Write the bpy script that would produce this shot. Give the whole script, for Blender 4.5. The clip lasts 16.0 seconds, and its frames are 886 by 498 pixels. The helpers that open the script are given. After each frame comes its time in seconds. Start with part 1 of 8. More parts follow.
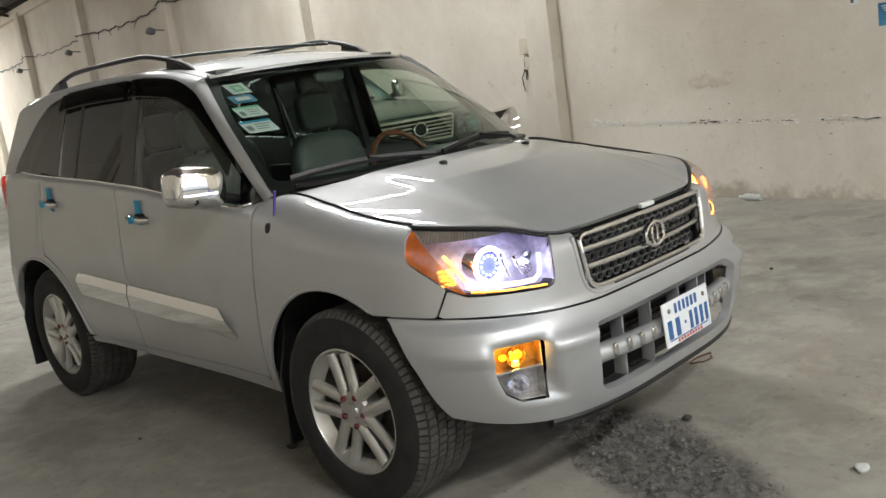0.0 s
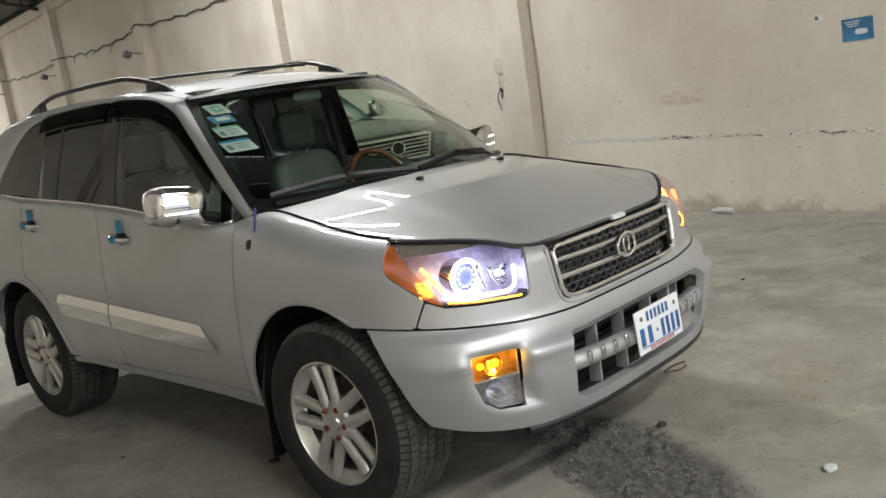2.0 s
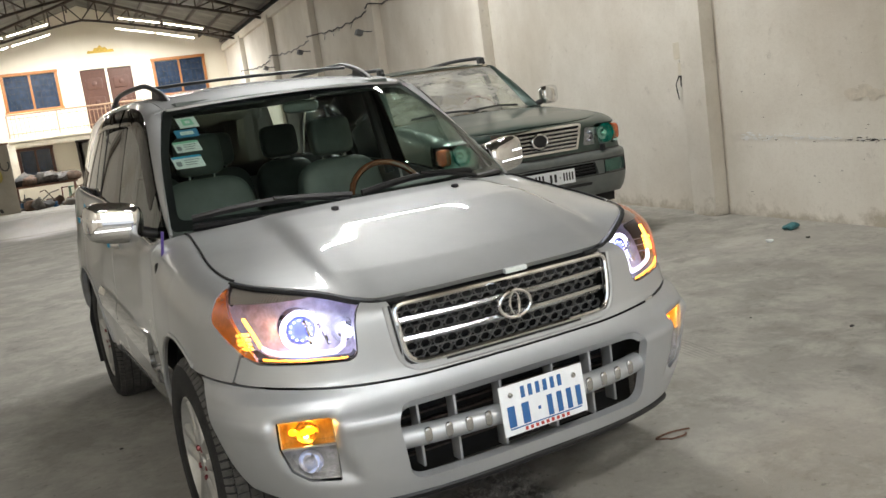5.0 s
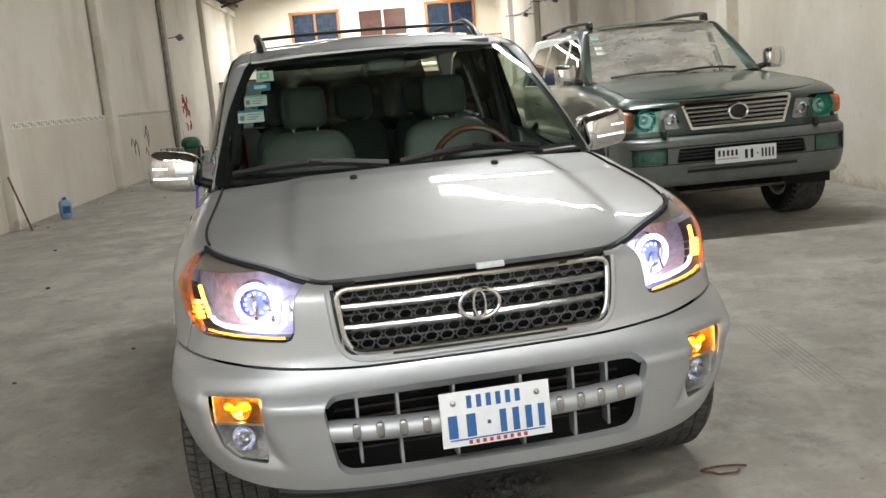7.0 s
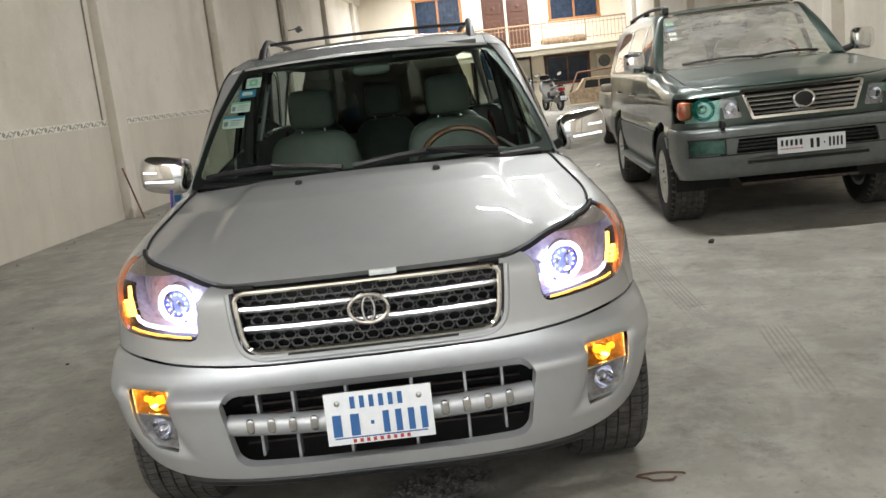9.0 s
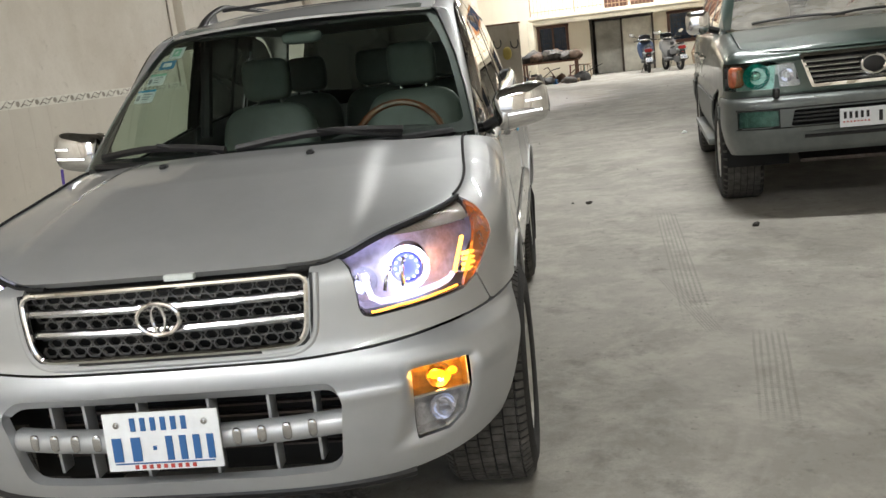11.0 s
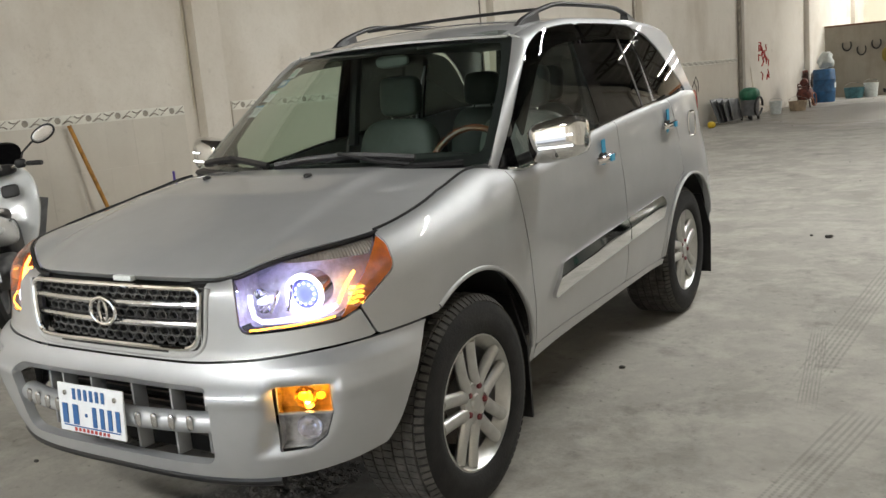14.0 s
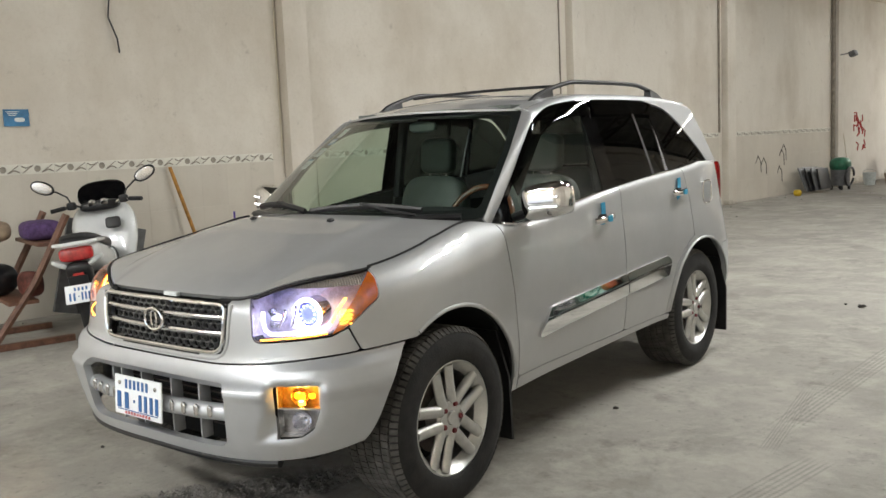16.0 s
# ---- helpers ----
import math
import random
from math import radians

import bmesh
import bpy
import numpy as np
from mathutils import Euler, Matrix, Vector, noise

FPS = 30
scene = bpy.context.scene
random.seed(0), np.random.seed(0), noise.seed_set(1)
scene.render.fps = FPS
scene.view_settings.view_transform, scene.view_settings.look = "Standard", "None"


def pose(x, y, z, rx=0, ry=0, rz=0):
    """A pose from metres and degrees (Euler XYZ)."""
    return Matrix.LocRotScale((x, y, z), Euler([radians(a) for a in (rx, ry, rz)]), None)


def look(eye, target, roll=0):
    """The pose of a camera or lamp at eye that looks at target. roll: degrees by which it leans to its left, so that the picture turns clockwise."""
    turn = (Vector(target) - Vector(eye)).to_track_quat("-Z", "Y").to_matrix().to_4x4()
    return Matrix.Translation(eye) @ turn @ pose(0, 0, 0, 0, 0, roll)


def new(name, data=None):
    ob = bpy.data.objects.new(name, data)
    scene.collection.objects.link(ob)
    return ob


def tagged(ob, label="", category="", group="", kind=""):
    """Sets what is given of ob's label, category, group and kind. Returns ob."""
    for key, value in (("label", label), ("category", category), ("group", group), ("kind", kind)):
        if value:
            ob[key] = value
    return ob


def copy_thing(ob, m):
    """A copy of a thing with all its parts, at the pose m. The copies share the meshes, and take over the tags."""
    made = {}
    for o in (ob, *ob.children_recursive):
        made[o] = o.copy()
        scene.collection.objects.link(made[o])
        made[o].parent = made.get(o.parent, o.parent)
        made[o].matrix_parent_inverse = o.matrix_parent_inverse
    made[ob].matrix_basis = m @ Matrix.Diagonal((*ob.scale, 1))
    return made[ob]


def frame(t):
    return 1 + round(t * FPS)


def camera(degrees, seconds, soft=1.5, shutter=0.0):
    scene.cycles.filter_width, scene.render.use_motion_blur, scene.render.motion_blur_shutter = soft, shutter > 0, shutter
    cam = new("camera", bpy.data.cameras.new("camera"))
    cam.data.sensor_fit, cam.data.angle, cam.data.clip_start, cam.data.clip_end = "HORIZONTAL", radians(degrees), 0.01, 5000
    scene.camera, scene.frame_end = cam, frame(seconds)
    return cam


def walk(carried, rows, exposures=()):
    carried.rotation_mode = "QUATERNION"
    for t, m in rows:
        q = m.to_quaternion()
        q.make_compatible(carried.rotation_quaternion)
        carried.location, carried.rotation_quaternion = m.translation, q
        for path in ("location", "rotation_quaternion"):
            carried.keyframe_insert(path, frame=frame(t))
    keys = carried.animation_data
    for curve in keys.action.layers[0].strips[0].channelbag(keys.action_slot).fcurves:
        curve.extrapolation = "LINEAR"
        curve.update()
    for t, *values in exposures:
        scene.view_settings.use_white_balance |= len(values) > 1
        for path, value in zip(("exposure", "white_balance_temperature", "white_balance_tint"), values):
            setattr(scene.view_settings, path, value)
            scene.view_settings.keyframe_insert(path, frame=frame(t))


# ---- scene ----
cam = camera(53.1, 16.0)
PATH = [
    (0, (-2.608, -3.602, 1.416), (-1.228, -2.204, 1.042), -8.1),
    (0.5, (-2.72, -3.523, 1.42), (-1.32, -2.138, 1.071), -8.3),
    (1, (-2.804, -3.485, 1.428), (-1.382, -2.118, 1.098), -8.3),
    (1.5, (-2.787, -3.525, 1.423), (-1.354, -2.167, 1.099), -8.7),
    (2, (-2.661, -3.66, 1.408), (-1.239, -2.294, 1.07), -8.7),
    (2.5, (-2.493, -3.725, 1.386), (-1.091, -2.34, 1.046), -8.5),
    (3, (-2.287, -3.762, 1.396), (-0.935, -2.324, 1.077), -8.6),
    (3.2, (-2.21, -3.8, 1.395), (-0.888, -2.332, 1.08), -8.7),
    (5.3, (-1.24, -4.251, 1.417), (-0.407, -2.461, 1.096), -7.9),
    (5.5, (-1.142, -4.254, 1.413), (-0.368, -2.439, 1.09), -7.9),
    (6, (-0.913, -4.189, 1.406), (-0.282, -2.318, 1.085), -7.2),
    (6.5, (-0.665, -4.204, 1.398), (-0.175, -2.296, 1.049), -5.9),
    (7, (-0.489, -4.29, 1.39), (-0.15, -2.352, 1.028), -5.1),
    (7.5, (-0.359, -4.433, 1.403), (-0.139, -2.477, 1.047), -5.3),
    (8, (-0.165, -4.533, 1.409), (-0.031, -2.567, 1.065), -6.0),
    (8.5, (0.053, -4.565, 1.409), (0.127, -2.599, 1.05), -5.9),
    (9, (0.197, -4.448, 1.407), (0.223, -2.482, 1.038), -6.4),
    (9.5, (0.346, -4.328, 1.402), (0.33, -2.366, 1.016), -7.2),
    (10, (0.613, -4.26, 1.4), (0.531, -2.303, 0.993), -6.6),
    (10.2, (0.702, -4.221, 1.387), (0.588, -2.266, 0.978), -6.6),
    (12.3, (1.551, -3.637, 1.353), (0.908, -1.804, 0.875), -6.5),
    (12.5, (1.633, -3.58, 1.349), (0.928, -1.772, 0.868), -6.5),
    (13, (1.845, -3.515, 1.354), (0.994, -1.766, 0.89), -6.2),
    (13.5, (2.047, -3.569, 1.354), (1.079, -1.867, 0.948), -5.7),
    (14, (2.277, -3.65, 1.381), (1.226, -1.988, 1.018), -5.0),
    (14.5, (2.532, -3.641, 1.384), (1.393, -2.027, 1.071), -3.8),
    (15, (2.714, -3.71, 1.398), (1.51, -2.136, 1.128), -2.9),
    (15.5, (2.854, -3.856, 1.4), (1.623, -2.299, 1.151), -2.5),
    (16, (2.932, -3.898, 1.405), (1.695, -2.344, 1.172), -2.6),
]
walk(cam, [(t, look(eye, aim, roll)) for t, eye, aim, roll in PATH], exposures=[(0, 0.03), (9, 0.0), (13.5, 0.06), (16, 0.26)])

# ---- world, lights ----
world = bpy.data.worlds.new("sky")
scene.world = world
world.use_nodes = True
wn = world.node_tree
sky = wn.nodes.new("ShaderNodeTexSky")
sky.sky_type, sky.sun_disc = "NISHITA", False
sky.sun_elevation, sky.sun_rotation = radians(50), radians(160)
wn.nodes["Background"].inputs[1].default_value = 0.12
wn.links.new(sky.outputs[0], wn.nodes["Background"].inputs[0])

HALL = Matrix.Rotation(radians(-6.5), 4, "Z")     # hall axes: u across, v along
UL, UR, V0, V1, EAVE, RIDGE_U, RIDGE_Z = -4.95, 4.82, -9.0, 29.8, 4.6, 0.0, 6.3


def hall(u, v, z, rz=0):
    return HALL @ pose(u, v, z, 0, 0, rz)


def area(name, m, sx, sy, power, colour):
    d = bpy.data.lights.new(name, "AREA")
    d.shape, d.size, d.size_y, d.energy, d.color = "RECTANGLE", sx, sy, power, colour
    ob = new(name, d)
    ob.matrix_world = m
    return ob


# fluorescent rows under the trusses: centre across, place along, watts
# rows at v -7.2 and 12.2 are added fill, no lit lamps known there
TUBES = ((-2.25, -7.2, 340), (2.25, -7.2, 250), (2.0, 3.1, 225), (2.0, 7.3, 280), (-2.25, 12.2, 60), (-2.25, 17.1, 45), (2.25, 17.1, 20),
         (-2.25, 25.2, 180), (2.25, 25.2, 220), (-2.25, 27.6, 300), (2.25, 27.6, 330))
for u, v, watts in TUBES:
    z = EAVE + (RIDGE_Z - EAVE - 0.62) * (1 - (abs(u) / 4.9) ** 1.15) - 0.13
    area("tube_light", HALL @ pose(u, v, z, 0, math.degrees(math.atan2(0.5, 2.5)) * (-1 if u < 0 else 1), 0), 2.5, 0.1, watts, (0.995, 0.995, 0.975))
# added fill from the unseen south end, no such source known
area("front_fill", HALL @ pose(0, V0 - 0.2, 2.2, -90, 0, 180), 6.0, 3.6, 60, (0.93, 0.965, 1.0))


# ---- materials ----
def material(name, base, rough=0.6, metal=0.0, vary=0.0, scale=6.0, bump=0.0, bscale=60.0, second=None, coat=0.0, stretch=(1, 1, 1), rvary=0.0, spec=0.5):
    m = bpy.data.materials.new(name)
    m.use_nodes = True
    nt = m.node_tree
    b = nt.nodes["Principled BSDF"]
    b.inputs["Base Color"].default_value = (*base, 1)
    b.inputs["Roughness"].default_value = rough
    b.inputs["Metallic"].default_value = metal
    b.inputs["Coat Weight"].default_value = coat
    b.inputs["Coat Roughness"].default_value = 0.025
    b.inputs["Specular IOR Level"].default_value = spec
    tc = nt.nodes.new("ShaderNodeTexCoord")
    mp = nt.nodes.new("ShaderNodeMapping")
    mp.inputs["Scale"].default_value = stretch
    nt.links.new(tc.outputs["Object"], mp.inputs["Vector"])
    if vary or second:
        n1 = nt.nodes.new("ShaderNodeTexNoise")
        n1.inputs["Scale"].default_value, n1.inputs["Detail"].default_value = scale, 8
        n1.inputs["Roughness"].default_value = 0.65
        nt.links.new(mp.outputs[0], n1.inputs["Vector"])
        r = nt.nodes.new("ShaderNodeValToRGB")
        lo = second or tuple(c * (1 - vary) for c in base)
        hi = base if second else tuple(min(1, c * (1 + vary * 0.6)) for c in base)
        r.color_ramp.elements[0].position, r.color_ramp.elements[1].position = 0.34, 0.66
        r.color_ramp.elements[0].color, r.color_ramp.elements[1].color = (*lo, 1), (*hi, 1)
        nt.links.new(n1.outputs[0], r.inputs[0])
        nt.links.new(r.outputs[0], b.inputs["Base Color"])
        if rvary:
            mr = nt.nodes.new("ShaderNodeMapRange")
            mr.inputs[3].default_value, mr.inputs[4].default_value = rough - rvary, rough + rvary
            nt.links.new(n1.outputs[0], mr.inputs[0])
            nt.links.new(mr.outputs[0], b.inputs["Roughness"])
    if bump:
        n2 = nt.nodes.new("ShaderNodeTexNoise")
        n2.inputs["Scale"].default_value, n2.inputs["Detail"].default_value = bscale, 4
        nt.links.new(mp.outputs[0], n2.inputs["Vector"])
        bp = nt.nodes.new("ShaderNodeBump")
        bp.inputs["Strength"].default_value, bp.inputs["Distance"].default_value = bump, 0.01
        nt.links.new(n2.outputs[0], bp.inputs["Height"])
        nt.links.new(bp.outputs[0], b.inputs["Normal"])
    return m


def node(nt, kind, **values):
    n = nt.nodes.new(kind)
    for key, value in values.items():
        n.inputs[key.replace("_", " ")].default_value = value
    return n


def stained(name, base, dirt, dark, scale=0.6, rough=0.85, streak=(1.4, 1.4, 0.18), bump=0.25, fine=9.0, amount=0.5):
    """Plaster, tiles or concrete: wide blotches, vertical streaks, small specks and fine relief."""
    m = bpy.data.materials.new(name)
    m.use_nodes = True
    nt = m.node_tree
    b = nt.nodes["Principled BSDF"]
    b.inputs["Roughness"].default_value = rough
    tc = nt.nodes.new("ShaderNodeTexCoord")
    wide = node(nt, "ShaderNodeTexNoise", Scale=scale, Detail=9.0, Roughness=0.62)
    nt.links.new(tc.outputs["Object"], wide.inputs["Vector"])
    mp = nt.nodes.new("ShaderNodeMapping")
    mp.inputs["Scale"].default_value = streak
    nt.links.new(tc.outputs["Object"], mp.inputs["Vector"])
    run = node(nt, "ShaderNodeTexNoise", Scale=scale * 2.2, Detail=7.0, Roughness=0.6)
    nt.links.new(mp.outputs[0], run.inputs["Vector"])
    speck = node(nt, "ShaderNodeTexNoise", Scale=fine, Detail=10.0, Roughness=0.75)
    nt.links.new(tc.outputs["Object"], speck.inputs["Vector"])

    def ramp(src, lo, hi, a, z):
        r = nt.nodes.new("ShaderNodeMapRange")
        r.inputs[1].default_value, r.inputs[2].default_value, r.inputs[3].default_value, r.inputs[4].default_value = lo, hi, a, z
        nt.links.new(src, r.inputs[0])
        return r.outputs[0]

    def mix(fac, a, c):
        x = nt.nodes.new("ShaderNodeMix")
        x.data_type = "RGBA"
        nt.links.new(fac, x.inputs[0])
        for sock, val in ((x.inputs[6], a), (x.inputs[7], c)):
            if isinstance(val, tuple):
                sock.default_value = (*val, 1)
            else:
                nt.links.new(val, sock)
        return x.outputs[2]

    c = mix(ramp(wide.outputs[0], 0.42, 0.68, 0.0, amount), base, dirt)
    c = mix(ramp(run.outputs[0], 0.5, 0.75, 0.0, amount), c, dirt)
    c = mix(ramp(speck.outputs[0], 0.6, 0.72, 0.0, 0.75 * amount), c, dark)
    sand = node(nt, "ShaderNodeTexNoise", Scale=fine * 6, Detail=4.0, Roughness=0.8)
    nt.links.new(tc.outputs["Object"], sand.inputs["Vector"])
    c = mix(ramp(sand.outputs[0], 0.5, 0.7, 0.0, 0.4 * amount), c, dirt)
    nt.links.new(c, b.inputs["Base Color"])
    bp = node(nt, "ShaderNodeBump", Strength=bump, Distance=0.02)
    nt.links.new(speck.outputs[0], bp.inputs["Height"])
    nt.links.new(bp.outputs[0], b.inputs["Normal"])
    return m


def glow(name, colour, strength):
    m = bpy.data.materials.new(name)
    m.use_nodes = True
    b = m.node_tree.nodes["Principled BSDF"]
    b.inputs["Base Color"].default_value = (*colour, 1)
    b.inputs["Emission Color"].default_value = (*colour, 1)
    b.inputs["Emission Strength"].default_value = strength
    return m


def glass(name, tint, rough=0.0, ior=1.45, dust=0.0):
    """Clear or tinted pane: mirror gloss by Fresnel over a tinted see-through layer, dulled by a film of dust."""
    m = bpy.data.materials.new(name)
    m.use_nodes = True
    nt = m.node_tree
    out = nt.nodes["Material Output"]
    nt.nodes.remove(nt.nodes["Principled BSDF"])
    tr, gl = nt.nodes.new("ShaderNodeBsdfTransparent"), nt.nodes.new("ShaderNodeBsdfGlossy")
    tr.inputs[0].default_value = (*tint, 1)
    gl.inputs["Roughness"].default_value = rough
    gl.inputs[0].default_value = (1, 1, 1, 1)
    # gloss rises towards grazing angles, alike on both faces of the pane
    facing, mx = node(nt, "ShaderNodeLayerWeight", Blend=0.5), nt.nodes.new("ShaderNodeMixShader")
    rise, gain = nt.nodes.new("ShaderNodeMath"), nt.nodes.new("ShaderNodeMapRange")
    rise.operation = "POWER"
    rise.inputs[1].default_value = 5.0
    gain.inputs[3].default_value, gain.inputs[4].default_value = ((ior - 1) / (ior + 1)) ** 2, 1.0
    nt.links.new(facing.outputs["Facing"], rise.inputs[0])
    nt.links.new(rise.outputs[0], gain.inputs[0])
    nt.links.new(gain.outputs[0], mx.inputs[0])
    nt.links.new(tr.outputs[0], mx.inputs[1])
    nt.links.new(gl.outputs[0], mx.inputs[2])
    last = mx
    if dust:
        film, last = nt.nodes.new("ShaderNodeBsdfDiffuse"), nt.nodes.new("ShaderNodeMixShader")
        film.inputs[0].default_value = (0.62, 0.6, 0.55, 1)
        patch = node(nt, "ShaderNodeTexNoise", Scale=5.0, Detail=8.0, Roughness=0.7)
        amount = node(nt, "ShaderNodeMapRange")
        amount.inputs[1].default_value, amount.inputs[2].default_value, amount.inputs[3].default_value, amount.inputs[4].default_value = 0.3, 0.7, dust * 0.5, dust * 1.5
        nt.links.new(patch.outputs[0], amount.inputs[0])
        nt.links.new(amount.outputs[0], last.inputs[0])
        nt.links.new(mx.outputs[0], last.inputs[1])
        nt.links.new(film.outputs[0], last.inputs[2])
    nt.links.new(last.outputs[0], out.inputs[0])
    return m


PLASTER = stained("plaster", (0.715, 0.672, 0.595), (0.46, 0.4, 0.315), (0.26, 0.215, 0.17), 0.45, 0.9, streak=(0.8, 0.8, 0.3), bump=0.4, fine=5.0, amount=0.58)


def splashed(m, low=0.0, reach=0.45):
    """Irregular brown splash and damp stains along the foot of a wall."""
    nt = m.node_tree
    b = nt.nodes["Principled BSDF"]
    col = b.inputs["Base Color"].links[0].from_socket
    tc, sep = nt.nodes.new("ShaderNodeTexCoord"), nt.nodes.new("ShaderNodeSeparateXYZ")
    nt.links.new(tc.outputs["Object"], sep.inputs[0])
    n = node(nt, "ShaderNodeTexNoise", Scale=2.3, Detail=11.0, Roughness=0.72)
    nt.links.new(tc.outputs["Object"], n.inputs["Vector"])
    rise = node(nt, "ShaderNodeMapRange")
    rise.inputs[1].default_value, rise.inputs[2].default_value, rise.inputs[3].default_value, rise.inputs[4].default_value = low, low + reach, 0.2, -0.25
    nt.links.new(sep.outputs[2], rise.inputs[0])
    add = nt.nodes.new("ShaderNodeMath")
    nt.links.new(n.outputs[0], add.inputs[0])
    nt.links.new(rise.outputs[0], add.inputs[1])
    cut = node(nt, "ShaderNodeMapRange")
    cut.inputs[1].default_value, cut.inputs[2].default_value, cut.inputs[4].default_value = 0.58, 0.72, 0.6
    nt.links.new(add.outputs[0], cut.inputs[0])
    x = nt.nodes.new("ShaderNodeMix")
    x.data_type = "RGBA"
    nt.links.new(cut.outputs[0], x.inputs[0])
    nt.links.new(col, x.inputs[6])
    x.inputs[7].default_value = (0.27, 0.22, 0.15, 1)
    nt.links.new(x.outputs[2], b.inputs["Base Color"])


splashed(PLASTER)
PLASTER_END = stained("plaster_end", (0.78, 0.72, 0.6), (0.62, 0.55, 0.43), (0.35, 0.3, 0.25), 0.5, 0.9, amount=0.35)
CONCRETE = stained("concrete", (0.305, 0.289, 0.256), (0.195, 0.183, 0.158), (0.1, 0.095, 0.085), 0.5, 0.8, streak=(1, 1, 1), bump=0.5, fine=4.0, amount=0.9)


def worn_floor(m):
    """Adds pale dust, dark oil spots, trowel scratches, a damp patch and two tyre prints to the concrete."""
    nt = m.node_tree
    b = nt.nodes["Principled BSDF"]
    tc = nt.nodes.new("ShaderNodeTexCoord")
    col = b.inputs["Base Color"].links[0].from_socket

    def ranged(src, lo, hi, a, z):
        r = nt.nodes.new("ShaderNodeMapRange")
        r.inputs[1].default_value, r.inputs[2].default_value, r.inputs[3].default_value, r.inputs[4].default_value = lo, hi, a, z
        nt.links.new(src, r.inputs[0])
        return r.outputs[0]

    def blend(fac, c, tone):
        x = nt.nodes.new("ShaderNodeMix")
        x.data_type = "RGBA"
        nt.links.new(fac, x.inputs[0])
        nt.links.new(c, x.inputs[6])
        x.inputs[7].default_value = (*tone, 1)
        return x.outputs[2]

    def times(p, q):
        x = nt.nodes.new("ShaderNodeMath")
        x.operation = "MULTIPLY"
        nt.links.new(p, x.inputs[0])
        nt.links.new(q, x.inputs[1])
        return x.outputs[0]

    def mapped(loc, rz, scale):
        mp = nt.nodes.new("ShaderNodeMapping")
        mp.vector_type = "TEXTURE"
        mp.inputs["Location"].default_value, mp.inputs["Rotation"].default_value, mp.inputs["Scale"].default_value = loc, (0, 0, radians(rz)), scale
        nt.links.new(tc.outputs["Object"], mp.inputs["Vector"])
        return mp.outputs[0]

    def noised(vec, scale, detail, rough=0.6, twist=0.0):
        n = node(nt, "ShaderNodeTexNoise", Scale=scale, Detail=detail, Roughness=rough, Distortion=twist)
        nt.links.new(vec, n.inputs["Vector"])
        return n.outputs[0]

    flat = tc.outputs["Object"]
    col = blend(ranged(noised(flat, 2.2, 12.0, 0.75, 0.2), 0.46, 0.62, 0.0, 0.75), col, (0.4, 0.382, 0.335))
    col = blend(ranged(noised(mapped((3, 1, 0), 28, (0.2, 2.2, 1)), 9.0, 6.0, 0.7), 0.58, 0.72, 0.0, 0.14), col, (0.19, 0.18, 0.155))
    col = blend(ranged(noised(flat, 2.6, 9.0, 0.75), 0.55, 0.66, 0.0, 0.7), col, (0.16, 0.15, 0.135))
    grain = noised(flat, 70.0, 5.0, 0.8)
    col = blend(ranged(grain, 0.56, 0.72, 0.0, 0.45), col, (0.15, 0.14, 0.125))
    chips = noised(flat, 24.0, 3.0, 0.6, 0.3)
    col = blend(ranged(chips, 0.66, 0.7, 0.0, 0.5), col, (0.1, 0.094, 0.082))
    col = blend(ranged(noised(mapped((1, 2, 0), -17, (0.35, 1.6, 1)), 14.0, 8.0, 0.75, 0.4), 0.6, 0.68, 0.0, 0.2), col, (0.46, 0.44, 0.39))
    col = blend(ranged(noised(flat, 0.9, 6.0, 0.7, 0.5), 0.53, 0.63, 0.0, 0.35), col, (0.42, 0.4, 0.355))
    # broken ground in front of the nose, its dark aggregate laid bare
    hole = nt.nodes.new("ShaderNodeTexGradient")
    hole.gradient_type = "SPHERICAL"
    nt.links.new(mapped((0.17, -1.86, 0), -16, (0.34, 0.84, 1)), hole.inputs[0])
    col = blend(ranged(times(hole.outputs[0], noised(flat, 16.0, 6.0, 0.75)), 0.07, 0.22, 0.0, 0.85), col, (0.1, 0.094, 0.088))
    # damp patch
    g = nt.nodes.new("ShaderNodeTexGradient")
    g.gradient_type = "SPHERICAL"
    nt.links.new(mapped((-1.9, 18.2, 0), 4, (4.4, 7.0, 1)), g.inputs[0])
    wet = ranged(times(g.outputs[0], noised(mapped((0, 0, 0), 6, (1.0, 0.55, 1)), 1.1, 9.0, 0.65)), 0.1, 0.27, 0.0, 0.85)
    col = blend(wet, col, (0.1, 0.09, 0.073))
    nt.links.new(ranged(wet, 0.3, 0.85, 0.8, 0.35), b.inputs["Roughness"])
    # tyre prints: a soft-ended strip with cross lugs
    for loc, rz, half, long in (((1.52, 1.7, 0), 2.8, 0.09, 1.6), ((1.54, 0.66, 0), 12.6, 0.05, 0.7), ((1.85, -0.35, 0), -4, 0.09, 0.6)):
        vec = mapped(loc, rz, (half, long, 1))
        sep = nt.nodes.new("ShaderNodeSeparateXYZ")
        nt.links.new(vec, sep.inputs[0])
        mask = None
        for axis in (0, 1):
            ab = nt.nodes.new("ShaderNodeMath")
            ab.operation = "ABSOLUTE"
            nt.links.new(sep.outputs[axis], ab.inputs[0])
            e = ranged(ab.outputs[0], 0.6 if axis else 0.8, 1.0, 1.0, 0.0)
            mask = e if mask is None else times(mask, e)
        wv = node(nt, "ShaderNodeTexWave", Scale=1.1, Distortion=1.5, Detail=2.0)
        nt.links.new(vec, wv.inputs["Vector"])
        lug = nt.nodes.new("ShaderNodeTexWave")
        lug.bands_direction = "Y"
